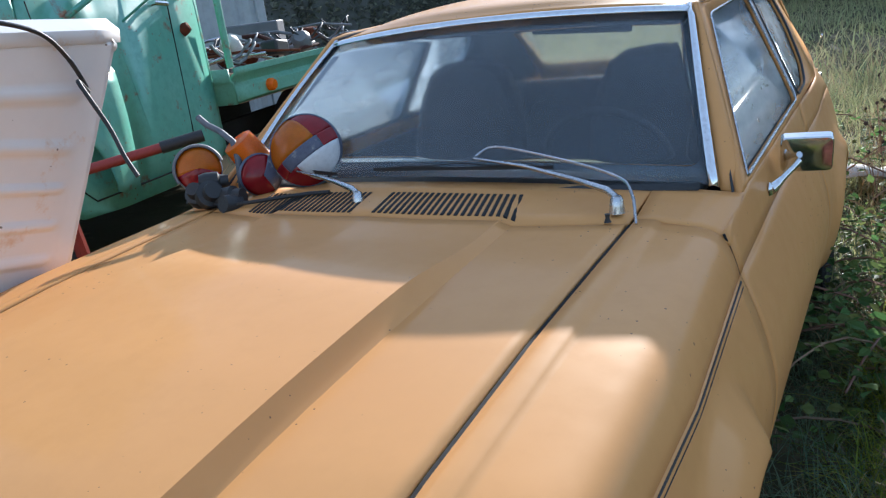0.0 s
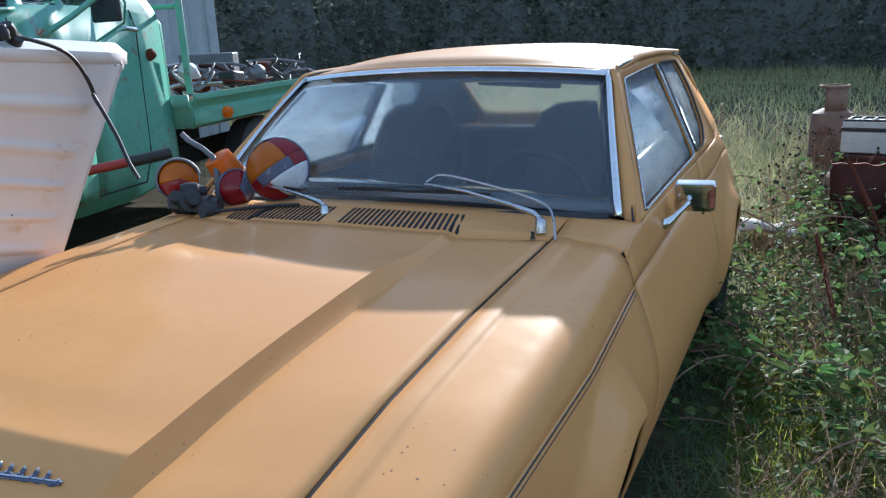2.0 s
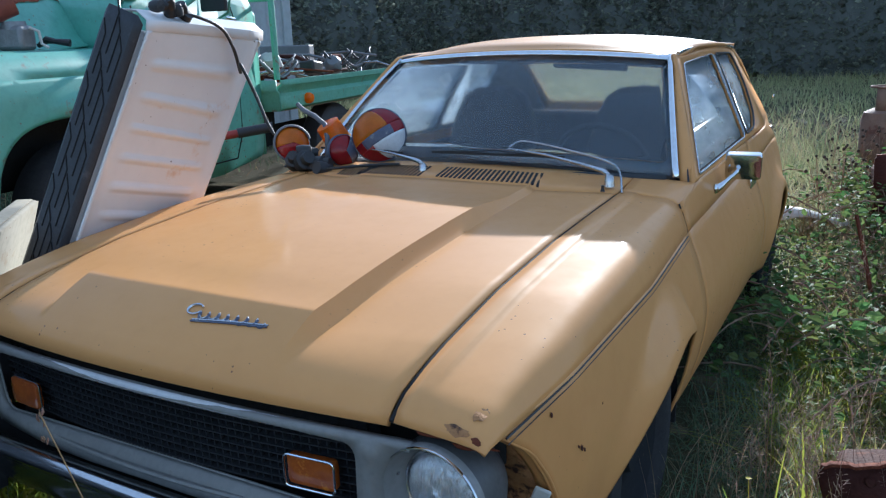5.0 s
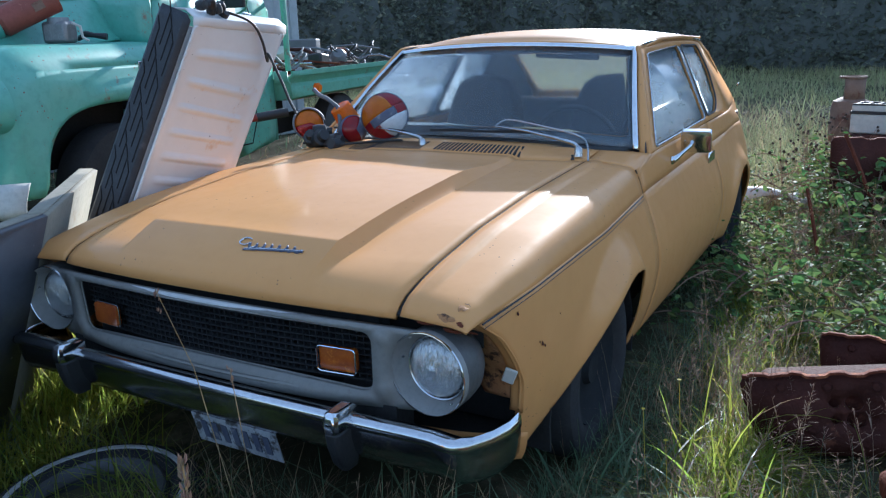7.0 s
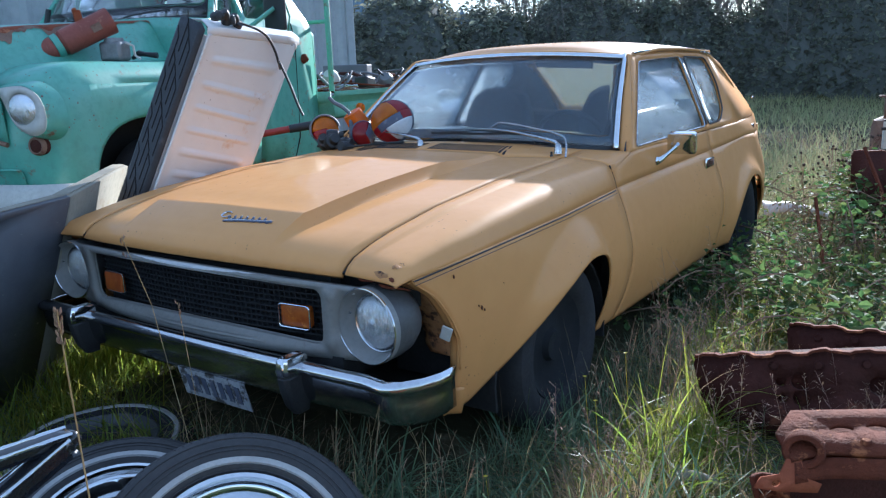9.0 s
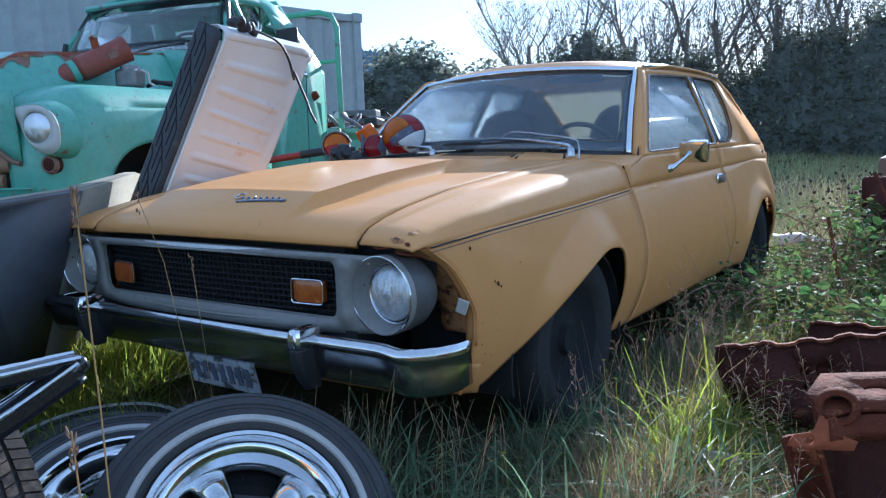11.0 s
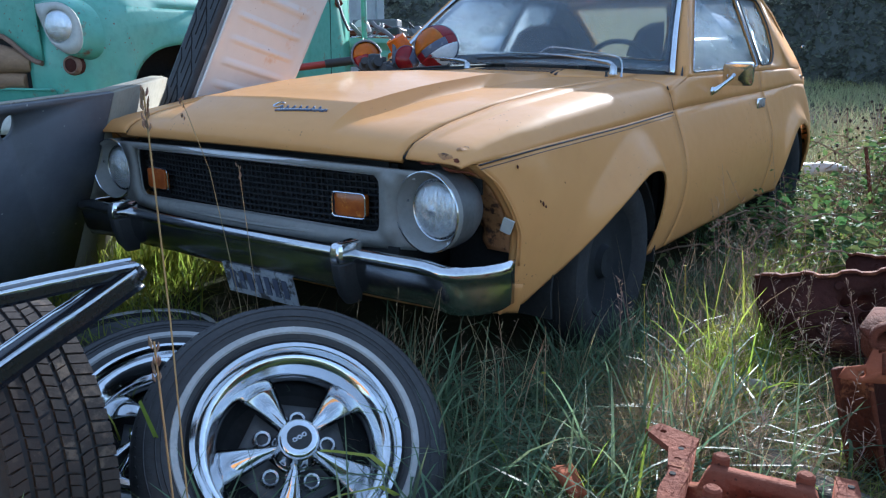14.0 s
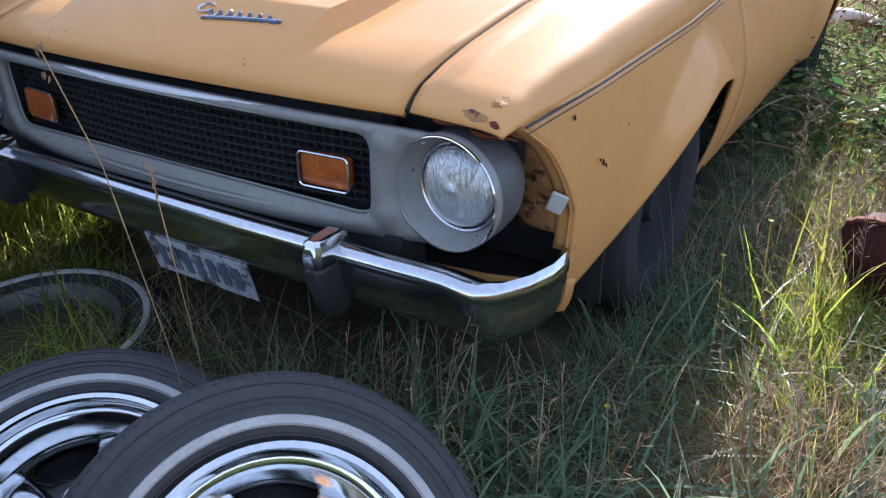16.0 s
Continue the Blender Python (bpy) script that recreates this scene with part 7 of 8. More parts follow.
leaf.matrix_world = pose(1.17, -0.22, 0.09, 20, 10, -30)
leaf["category"] = "scrap"


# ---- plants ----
# one grass in two tones: sunlight and shade are painted into the colours
SUNGRASS = material("sun_toned_grass", (0.25, 0.34, 0.045), (0.36, 0.37, 0.075), 3, 0.5, island=0.7, sub=0.75)
SHADEGRASS = material("shade_toned_grass", (0.125, 0.20, 0.105), (0.17, 0.225, 0.125), 3, 0.45, spec=0.5, island=0.8, sub=0.5)
STRAW = material("dry_straw", (0.52, 0.39, 0.23), (0.36, 0.25, 0.145), 6, 0.8, spec=0.2, island=0.6, sub=0.55)
DARKSEED = material("dark_seed_heads", (0.05, 0.035, 0.025), (0.08, 0.05, 0.035), 20, 0.9, bump=0.5)
SEED = material("seed_heads", (0.36, 0.25, 0.17), (0.27, 0.17, 0.12), 8, 0.8, island=0.5, sub=0.4)
LEAF = material("bramble_leaf", (0.10, 0.17, 0.05), (0.15, 0.21, 0.07), 8, 0.62, island=0.9, sub=0.45, spec=0.2)
# hedge leaves paled to paint the haze in front of them
HEDGELEAF = material("hazed_hedge_leaf", (0.19, 0.21, 0.15), (0.26, 0.26, 0.20), 1.5, 0.4, island=0.9, sub=0.55)
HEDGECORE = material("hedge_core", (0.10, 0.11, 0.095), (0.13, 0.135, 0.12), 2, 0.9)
# bark paled likewise, to paint haze over the far branches
BARK = material("hazed_bark", (0.24, 0.22, 0.20), (0.18, 0.16, 0.15), 5, 0.8, bump=0.4)
TWIGLEAF = material("autumn_leaf", (0.17, 0.13, 0.07), (0.14, 0.12, 0.06), 3, 0.6, island=0.8, sub=0.5)
FARMEADOW = material("meadow_grass", (0.40, 0.43, 0.18), (0.48, 0.43, 0.24), 2, 0.7, island=0.6, sub=0.55)
# blue-green paints the distance haze over a wooded hill
HILL = material("hazed_hill", (0.16, 0.22, 0.27), (0.13, 0.19, 0.24), 0.05, 1.0, spec=0.0)


def from_arrays(name, verts, faces, mat, label, category, kind="stuff", smooth=False):
    me = bpy.data.meshes.new(name)
    me.from_pydata(verts.tolist() if isinstance(verts, np.ndarray) else verts, [], faces)
    me.materials.append(mat)
    if smooth:
        me.polygons.foreach_set("use_smooth", [True] * len(me.polygons))
    return tagged(new(name, me), label, category, kind=kind)


def gz(xy):
    return np.array([ground_z(x, y) for x, y in xy])


def blades(name, label, roots, height, width, lean, mat, seed, segs=3, droop=0.5, base=0.0):
    # curved tapering blades on the given roots
    g = np.random.default_rng(seed)
    n = len(roots)
    h = height * g.uniform(0.55, 1.25, n) if np.isscalar(height) else height * g.uniform(0.7, 1.2, n)
    a = g.uniform(0, 2 * np.pi, n)
    tilt = np.abs(g.normal(0, lean, n)) + 0.05
    w = width * g.uniform(0.6, 1.3, n)
    z0 = gz(roots) + base
    b = g.uniform(0, 2 * np.pi, n)
    side = np.stack([np.cos(b), np.sin(b)], 1)
    way = np.stack([np.cos(a), np.sin(a)], 1)
    verts = np.zeros((n, 2 * segs + 1, 3))
    for k in range(segs + 1):
        t = k / segs
        out = h * (np.sin(tilt) * t + droop * np.sin(tilt) * t * t)
        up = h * (np.cos(tilt) * t - 0.45 * droop * np.sin(tilt) * t * t * t)
        p = roots + way * out[:, None]
        z = z0 + np.maximum(up, -0.02)
        if k < segs:
            half = (w * (1 - 0.75 * t) / 2)[:, None]
            verts[:, 2 * k, :2], verts[:, 2 * k, 2] = p - side * half, z
            verts[:, 2 * k + 1, :2], verts[:, 2 * k + 1, 2] = p + side * half, z
        else:
            verts[:, 2 * segs, :2], verts[:, 2 * segs, 2] = p, z
    m = 2 * segs + 1
    faces = []
    for i in range(n):
        o = i * m
        for k in range(segs - 1):
            faces.append((o + 2 * k, o + 2 * k + 1, o + 2 * k + 3, o + 2 * k + 2))
        faces.append((o + 2 * segs - 2, o + 2 * segs - 1, o + 2 * segs))
    return from_arrays(name, verts.reshape(-1, 3), faces, mat, label, "grass")


def scatter(n, x0, x1, y0, y1, seed, clump=0.0, keep=None):
    g = np.random.default_rng(seed)
    p = np.stack([g.uniform(x0, x1, n), g.uniform(y0, y1, n)], 1)
    if clump:
        k = max(4, int(n / 45))
        c = np.stack([g.uniform(x0, x1, k), g.uniform(y0, y1, k)], 1)
        p = c[g.integers(0, k, n)] + g.normal(0, clump, (n, 2))
    if keep:
        p = p[np.array([keep(x, y) for x, y in p], bool)]
    return p


def open_ground(x, y):
    under_car = abs(x) < 0.80 and 0.10 < y < 2.5
    wheel = math.hypot(x - 0.80, y + 0.55) < 0.22 or math.hypot(x - 0.22, y + 0.52) < 0.30 or math.hypot(x - 0.45, y + 0.9) < 0.25 or math.hypot(x + 0.38, y + 0.2) < 0.28
    block = 1.40 < x < 1.78 and -0.66 < y < -0.05 or math.hypot(x - 1.37, y + 0.5) < 0.12
    block2 = 1.30 < x < 2.0 and 0.93 < y < 1.30
    block3 = math.hypot(x - 1.93, y - 0.46) < 0.26
    tyre = abs(abs(x) - 0.78) < 0.12 and (0.5 < y < 1.0 or 2.9 < y < 3.5)
    front2 = 1.38 < x < 2.0 and 0.55 < y < 0.98 and (x * 7919 + y * 104729) % 1 > 0.12
    return not (under_car or wheel or block or block2 or block3 or tyre or front2)


near = scatter(25000, -1.7, 2.9, -1.9, 3.0, 11, 0.12, open_ground)
blades("grass", "dense tangled grass in shade", near, 0.19, 0.0036, 0.9, SHADEGRASS, 1, 4, 1.5)
blades("dry_grass", "thin dead grass stems through the green", scatter(6200, -1.5, 2.8, -1.9, 3.2, 13, 0.13, open_ground), 0.19, 0.0017, 1.1, STRAW, 3, 5, 1.9)
mid = scatter(2000, 1.16, 2.6, -0.3, 2.8, 12, 0.07, open_ground)
blades("bright_grass", "bright green tufts of grass", mid, 0.18, 0.0045, 0.8, SUNGRASS, 2, 4, 1.5)
blades("bright_grass", "sunlit tufts of grass by the blocks", scatter(3600, 1.20, 1.42, 0.25, 0.95, 61, 0.035, open_ground), 0.17, 0.0048, 0.95, SUNGRASS, 62, 4, 1.6)
blades("bright_grass", "short lush grass in the sun", scatter(3600, 1.24, 2.3, -0.20, 0.95, 81, 0.06, open_ground), 0.13, 0.0038, 0.9, SUNGRASS, 82, 3, 1.4)
blades("dry_grass", "curly clump of dry grass", scatter(2100, 1.18, 1.40, 0.02, 0.34, 83, 0.03), 0.23, 0.0024, 1.1, STRAW, 84, 5, 2.0)
blades("bright_grass", "broad sunlit grass blades by the blocks", scatter(90, 1.18, 1.60, -0.20, 1.0, 63, 0.06, open_ground), 0.32, 0.009, 0.5, SUNGRASS, 64, 5, 1.3)
blades("grass", "broad arching blades of shaded grass", scatter(2200, 0.5, 1.45, -1.2, 0.5, 67, 0.10, open_ground), 0.30, 0.0095, 0.8, SHADEGRASS, 68, 5, 1.6)
blades("grass", "tall grass along the flank and wheel of the car", scatter(1500, 0.84, 1.10, 0.15, 2.6, 69, 0.06), 0.17, 0.0035, 0.65, SHADEGRASS, 70, 4, 1.2)
blades("dry_grass", "dry stems standing before the wheel arch", scatter(60, 0.84, 1.08, 0.1, 1.3, 71, 0.05), 0.34, 0.002, 0.35, STRAW, 72, 5, 1.0)
# sun-toned blades brighten this shaded spot by colour alone
blades("grass", "long grass over the flat wheel", scatter(700, -0.75, 0.15, -0.62, -0.05, 73, 0.07), 0.22, 0.0055, 0.7, SUNGRASS, 74, 4, 1.3)
blades("bright_grass", "bright green grass beside the car", scatter(4500, -1.6, -0.3, -0.35, 1.2, 32, 0.08, open_ground), 0.22, 0.006, 0.55, SUNGRASS, 22, 3, 0.9)
blades("dry_grass", "tall dry grass stems", scatter(120, 0.75, 1.6, -0.25, 2.2, 14, 0.12, open_ground), 0.36, 0.0022, 0.34, STRAW, 4, 5, 1.3)
blades("dry_grass", "dry sunlit thatch by the blocks", scatter(1500, 1.18, 1.65, -0.15, 1.3, 65, 0.07, open_ground), 0.20, 0.0022, 0.9, STRAW, 66, 4, 1.9)
blades("dry_grass", "tan tangle of dead grass between car and blocks", scatter(1900, 1.18, 1.75, -0.22, 1.1, 97, 0.06, open_ground), 0.19, 0.0021, 1.0, STRAW, 98, 5, 1.8)
blades("bright_grass", "green tufts lit between the car and the brambles", scatter(2600, 1.08, 1.40, 1.25, 2.7, 99, 0.05, open_ground), 0.18, 0.005, 0.9, SUNGRASS, 100, 4, 1.5)
blades("dry_grass", "dry tangle over the scrap heap", scatter(2600, 1.05, 2.4, 2.2, 4.4, 103, 0.10), 0.30, 0.003, 1.0, STRAW, 104, 5, 1.7)
blades("bright_grass", "rim-lit green tufts over the scrap heap", scatter(900, 1.0, 2.4, 2.2, 4.2, 105, 0.05), 0.22, 0.005, 0.8, SUNGRASS, 106, 4, 1.4)
blades("dry_grass", "dead straw behind the dark block", scatter(1500, 1.15, 1.60, 1.30, 1.9, 101, 0.05), 0.20, 0.0022, 1.1, STRAW, 102, 4, 1.9)
blades("dry_grass", "tall dry grass in front of the bumper", scatter(200, -0.2, 1.15, -0.32, 0.0, 15, 0.08, open_ground), 0.32, 0.0022, 0.4, STRAW, 5, 5, 1.2)
yard = scatter(36000, -11.0, 11.0, -8.0, 9.0, 91, 0.35, lambda x, y: not (-1.6 < x < 2.7 and -1.8 < y < 3.0) and not (abs(x) < 0.9 and -0.2 < y < 4.0) and not (-4.2 < x < -2.0 and 0.5 < y < 6.8))
blades("yard_grass", "patchy grass over the rest of the yard", yard, 0.17, 0.011, 0.8, SHADEGRASS, 92, 2, 1.0)
blades("yard_grass", "dry patches of grass over the yard", yard[::3] + 0.03, 0.20, 0.008, 0.9, STRAW, 93, 2, 1.0)
blades("grass", "grass under the rear of the car", scatter(2600, -0.85, 0.85, 2.3, 4.1, 95, 0.06), 0.24, 0.006, 0.5, SHADEGRASS, 96, 3, 0.9)
blades("grass", "grass along the far side of the car", scatter(7000, -2.1, -0.95, 0.0, 5.0, 16, 0.1), 0.24, 0.008, 0.5, SUNGRASS, 6, 3, 0.7)
blades("meadow", "sunlit meadow grass", scatter(30000, -1.0, 4.5, 3.0, 9.0, 17, 0.20, lambda x, y: not (abs(x) < 0.8 and y < 3.95)), 0.19, 0.0075, 0.7, FARMEADOW, 7, 2, 1.0)
blades("dry_grass", "dry stems across the meadow", scatter(5000, -1.0, 5.0, 3.0, 11.0, 75, 0.3, lambda x, y: not (abs(x) < 0.8 and y < 3.95)), 0.30, 0.004, 0.5, STRAW, 76, 3, 1.0)
blades("meadow", "far meadow grass", scatter(26000, -9.0, 9.0, 8.0, 24.0, 18, 0.4), 0.26, 0.018, 0.6, FARMEADOW, 8, 2, 0.6)


def seed_stalks(name, label, roots, height, seed, mat=SEED, heads=22):
    g = np.random.default_rng(seed)
    verts, faces = [], []
    for x, y in roots:
        h, a, ln = height * g.uniform(0.6, 1.2), g.uniform(0, 6.28), g.uniform(0.05, 0.30)
        z0 = ground_z(x, y)
        pt = lambda t: np.array([x + ln * h * t * t * math.cos(a), y + ln * h * t * t * math.sin(a), z0 + h * t * (1 - 0.06 * t)])
        o = len(verts)
        for k in range(6):
            p = pt(k / 5)
            r = 0.0011 * (1 - 0.5 * k / 5)
            for q in range(3):
                verts.append(p + r * np.array([math.cos(2.1 * q), math.sin(2.1 * q), 0]))
        for k in range(5):
            for q in range(3):
                faces.append((o + 3 * k + q, o + 3 * k + (q + 1) % 3, o + 3 * k + 3 + (q + 1) % 3, o + 3 * k + 3 + q))
        for j in range(heads):
            t = 0.62 + 0.38 * j / heads
            p = pt(t)
            b = g.uniform(0, 6.28)
            d = np.array([math.cos(b), math.sin(b), g.uniform(0.2, 0.9)]) * g.uniform(0.010, 0.065) * (1.25 - t)
            s = np.cross(d, [0, 0, 1.0])
            s = s / (np.linalg.norm(s) + 1e-9) * 0.0011
            e = p + d
            o = len(verts)
            verts += [p, p + s * 0.3, e + s - d * 0.1, e + d * 0.12, e - s - d * 0.1]
            faces.append((o, o + 1, o + 2, o + 3, o + 4))
    return from_arrays(name, np.array(verts), faces, mat, label, "grass")


seed_stalks("seed_grass", "reddish seeding grass stems", scatter(46, 1.10, 1.32, 0.15, 1.3, 21, 0.08, open_ground), 0.40, 31)
seed_stalks("seed_grass", "pale seeding grass by the blocks", scatter(40, 1.3, 1.95, -0.1, 1.0, 22, 0.12), 0.36, 32, SEED)
seed_stalks("seed_grass", "dry weed stalks before the bumper", scatter(26, 0.55, 1.1, -0.30, 0.05, 23, 0.0), 0.40, 33, STRAW, 10)
seed_stalks("seed_grass", "dry weeds over the scrap heap", scatter(300, 1.0, 2.2, 2.0, 6.0, 78, 0.2), 0.46, 79, STRAW, 16)
seed_stalks("seed_grass", "tall weeds along the flank of the car", scatter(40, 0.98, 1.3, 0.9, 3.2, 24, 0.1), 0.58, 34, SEED, 26)

# single stalks that stand out near the camera
def stalk(label, pts, head, r=0.0013):
    s = thing("dry_stalk", label, "weed", None, "dry stalks")
    part("stem", tube(bmesh.new(), pts, r, 5), STRAW, s, "", 60)
    bm = bmesh.new()
    c = Vector(pts[-1])
    rr = random.Random(len(pts))
    for i in range(head):
        a = rr.uniform(0, 6.28)
        p = c + Vector((0.0025 * math.cos(a), 0.0025 * math.sin(a), -0.055 * rr.random()))
        tube(bm, [p, p + Vector((0.0022 * math.cos(a), 0.0022 * math.sin(a), 0.005)), p + Vector((0.003 * math.cos(a), 0.003 * math.sin(a), 0.011))], [0.0006, 0.0019, 0.0004], 5)
    tagged(part("seed_head", bm, SEED, s, "", 60), kind="stuff")


stalk("tall dry grass stalk with a seed head", [(0.985, -0.965, 0.0), (0.98, -0.97, 0.3), (0.97, -0.965, 0.6), (0.957, -0.965, 0.91)], 26)
stalk("short dry stalk with a round seed head", [(1.10, -1.07, 0.0), (1.115, -1.08, 0.35), (1.127, -1.095, 0.645)], 12)
stalk("thin arching dry stem before the grille", [(0.50, -0.42, 0.0), (0.46, -0.43, 0.4), (0.40, -0.44, 0.7), (0.33, -0.45, 0.86)], 10, 0.0009)
stalk("thin dry stem before the grille", [(0.52, -0.40, 0.0), (0.51, -0.42, 0.4), (0.50, -0.44, 0.72)], 6, 0.0008)

# broad green blades over the wheel
for i, (a, b, c, d) in enumerate((((0.93, -0.36, 0.02), (0.90, -0.48, 0.16), (0.88, -0.60, 0.22), (0.86, -0.74, 0.20)), ((0.98, -0.40, 0.02), (0.96, -0.52, 0.13), (0.94, -0.64, 0.16), (0.90, -0.80, 0.10)), ((0.60, -0.72, 0.02), (0.62, -0.78, 0.24), (0.64, -0.82, 0.34), (0.68, -0.84, 0.36)))):
    P = [Vector(p) for p in (a, b, c, d)]
    bm = surf(lambda t, s: (lambda q: q + Vector((0.6, 0.2, 0.5)).normalized() * s * 0.006 * (1 - t ** 3))(Vector([float(np.interp(t, [0, 0.33, 0.66, 1], [p[k] for p in P])) for k in range(3)])), lin(0, 1, 13), [-1, 0, 1])
    part("grass_blade", bm, SUNGRASS, None, "long arching green grass blade", 60)["category"] = "grass"


def leaves(name, label, centres, size, mat, seed, flat=0.5, fold=0.35):
    g = np.random.default_rng(seed)
    n = len(centres)
    verts = np.zeros((n, 6, 3))
    d = g.normal(0, 1, (n, 3))
    d[:, 2] *= 1 - flat
    d /= np.linalg.norm(d, axis=1)[:, None]
    up = g.normal(0, 0.55, (n, 3)) + [0, 0, 1.0]
    s = np.cross(d, up)
    s /= np.linalg.norm(s, axis=1)[:, None] + 1e-9
    nn = np.cross(s, d)
    L = (size * g.uniform(0.5, 1.3, n))[:, None]
    c = np.asarray(centres)
    verts[:, 0] = c - d * L * 0.5
    verts[:, 1] = c + s * L * 0.34 - d * L * 0.08 + nn * L * fold * 0.3
    verts[:, 2] = c + s * L * 0.22 + d * L * 0.28 + nn * L * fold * 0.2
    verts[:, 3] = c + d * L * 0.5 - nn * L * 0.1
    verts[:, 4] = c - s * L * 0.22 + d * L * 0.28 + nn * L * fold * 0.2
    verts[:, 5] = c - s * L * 0.34 - d * L * 0.08 + nn * L * fold * 0.3
    faces = []
    for i in range(n):
        o = 6 * i
        faces += [(o, o + 1, o + 2, o + 3), (o, o + 3, o + 4, o + 5)]
    return from_arrays(name, verts.reshape(-1, 3), faces, mat, label, "leaves")


# brambles on the scrap heap
def bramble(seed, n, x0, x1, y0, y1, hz):
    g = np.random.default_rng(seed)
    cs, canes = [], bmesh.new()
    for i in range(n):
        x, y = g.uniform(x0, x1), g.uniform(y0, y1)
        a, ln, h = g.uniform(0, 6.28), g.uniform(0.35, 0.9), hz * g.uniform(0.5, 1.15)
        pts = [Vector((x + ln * t * math.cos(a), y + ln * t * math.sin(a), ground_z(x, y) + 4 * h * t * (1 - t * 0.8) * 0.8)) for t in lin(0, 1, 7)]
        tube(canes, pts, 0.004, 4, False)
        for k in range(48):
            t = g.uniform(0.15, 1)
            p = pts[min(6, int(t * 6))].lerp(pts[min(6, int(t * 6) + 1)], t * 6 % 1)
            cs.append(np.array(p) + g.normal(0, 0.045, 3))
    return cs, canes


for seed, n, x0, x1, y0, y1, hz, size, lab in (
        (41, 100, 1.15, 2.7, 3.2, 4.9, 0.46, 0.050, "glossy bramble leaves over the scrap heap"),
        (43, 34, 0.98, 1.7, 3.9, 6.0, 0.30, 0.040, "bramble and weed leaves beside the car"),
        (45, 20, 1.45, 2.3, 1.55, 2.6, 0.26, 0.058, "broad bramble leaves over the rusty blocks"),
        (47, 44, 1.02, 1.60, 1.9, 3.4, 0.24, 0.040, "low leafy weeds along the car"),
        (49, 60, 1.9, 3.6, 4.4, 7.0, 0.62, 0.055, "bramble thicket behind the battery")):
    cs, canes = bramble(seed, n, x0, x1, y0, y1, hz)
    leaves("bramble_leaves", lab, cs, size, LEAF, seed + 1, 0.75, 0.25)
    tagged(part("bramble_canes", canes, SEED, None, "thin reddish bramble canes", 0), "", "bramble", kind="stuff")


# knapweed with round dark seed heads
def knapweed(x, y, h, seed):
    rr = random.Random(seed)
    w = thing("knapweed", "dry knapweed with round dark seed heads", "weed", pose(x, y, ground_z(x, y)), "knapweed by the car")
    top = Vector((rr.uniform(-0.08, 0.08), rr.uniform(-0.08, 0.08), h))
    ends = [top]
    part("stem", tube(bmesh.new(), [(0, 0, 0), 0.5 * top + Vector((0.01, 0, 0)), top], 0.0022, 4), SEED, w, "", 0)
    for k in range(rr.randrange(3, 7)):
        t = rr.uniform(0.45, 0.85)
        e = t * top + Vector((rr.uniform(-0.12, 0.12), rr.uniform(-0.12, 0.12), rr.uniform(0.08, 0.2)))
        part("branch", tube(bmesh.new(), [t * top, (t * top + e) / 2 + Vector((0, 0, -0.01)), e], 0.0015, 4), SEED, w, "", 0)
        ends.append(e)
    for e in ends:
        r = rr.uniform(0.007, 0.011)
        bm = lathe(bmesh.new(), [(0.0, 1.1 * r), (0.6 * r, 0.9 * r), (r, 0.2 * r), (0.85 * r, -0.5 * r), (0.3 * r, -r)], 7, Matrix.Translation(e) @ pose(0, 0, 0, rr.uniform(-20, 20), -90, 0))
        part("seed_head", bm, DARKSEED, w, "", 60)


rr = random.Random(29)
for i in range(34):
    knapweed(rr.uniform(0.92, 1.75), rr.uniform(3.7, 6.2), rr.uniform(0.36, 0.62), i)

# weathered white sheet lying in the weeds behind the car
sheet = part("plastic_sheet", surf(lambda u, v: Vector((0.5 * u, 0.4 * v, 0.05 + 0.05 * math.sin(4 * u + 2 * v) + 0.04 * math.sin(6 * v))), lin(0, 1, 14), lin(0, 1, 11)), OFFWHITE, None, "crumpled pale sheet lying in weeds behind the car", 60, 0.003)
sheet.matrix_world = pose(0.72, 4.35, 0.05, 4, -3, 15)
sheet["category"] = "sheet"


# ---- hedge, trees and distance ----
HEDGE_LINE = [(-16.0, 6.0), (-11.5, 9.5), (-9.6, 13.5), (-8.8, 17.5), (-6.0, 20.5), (-2.2, 22.0), (2.0, 22.5), (6.5, 21.5), (12.0, 17.0)]


def along(t):
    k = t * (len(HEDGE_LINE) - 1)
    i = min(int(k), len(HEDGE_LINE) - 2)
    a, b = Vector(HEDGE_LINE[i]), Vector(HEDGE_LINE[i + 1])
    return a.lerp(b, k - i), (b - a).normalized()


def hedge_h(t):
    return interp(t, [(0, 2.6), (0.2, 2.6), (0.32, 2.8), (0.42, 3.0), (0.52, 3.1), (0.64, 3.4), (0.75, 3.7), (1, 4.0)]) * (1 + 0.14 * math.sin(31 * t) + 0.10 * math.sin(73 * t + 1) + 0.06 * math.sin(190 * t))


def hedge_pt(t, k):
    p, d = along(t)
    nrm = Vector((d.y, -d.x))
    h = hedge_h(t)
    prof = [(0.9, 0.0), (1.05, 0.25), (0.9, 0.6), (0.45, 0.88), (-0.3, 0.97), (-1.2, 0.85), (-1.6, 0.0)][k]
    b = 0.42 * noise.noise(Vector((t * 34, k * 0.9, 0))) + 0.25 * noise.noise(Vector((t * 90, k * 1.7, 5)))
    q = p + nrm * (prof[0] + b) * 0.9
    return Vector((q.x, q.y, prof[1] * h * 0.93 + b))


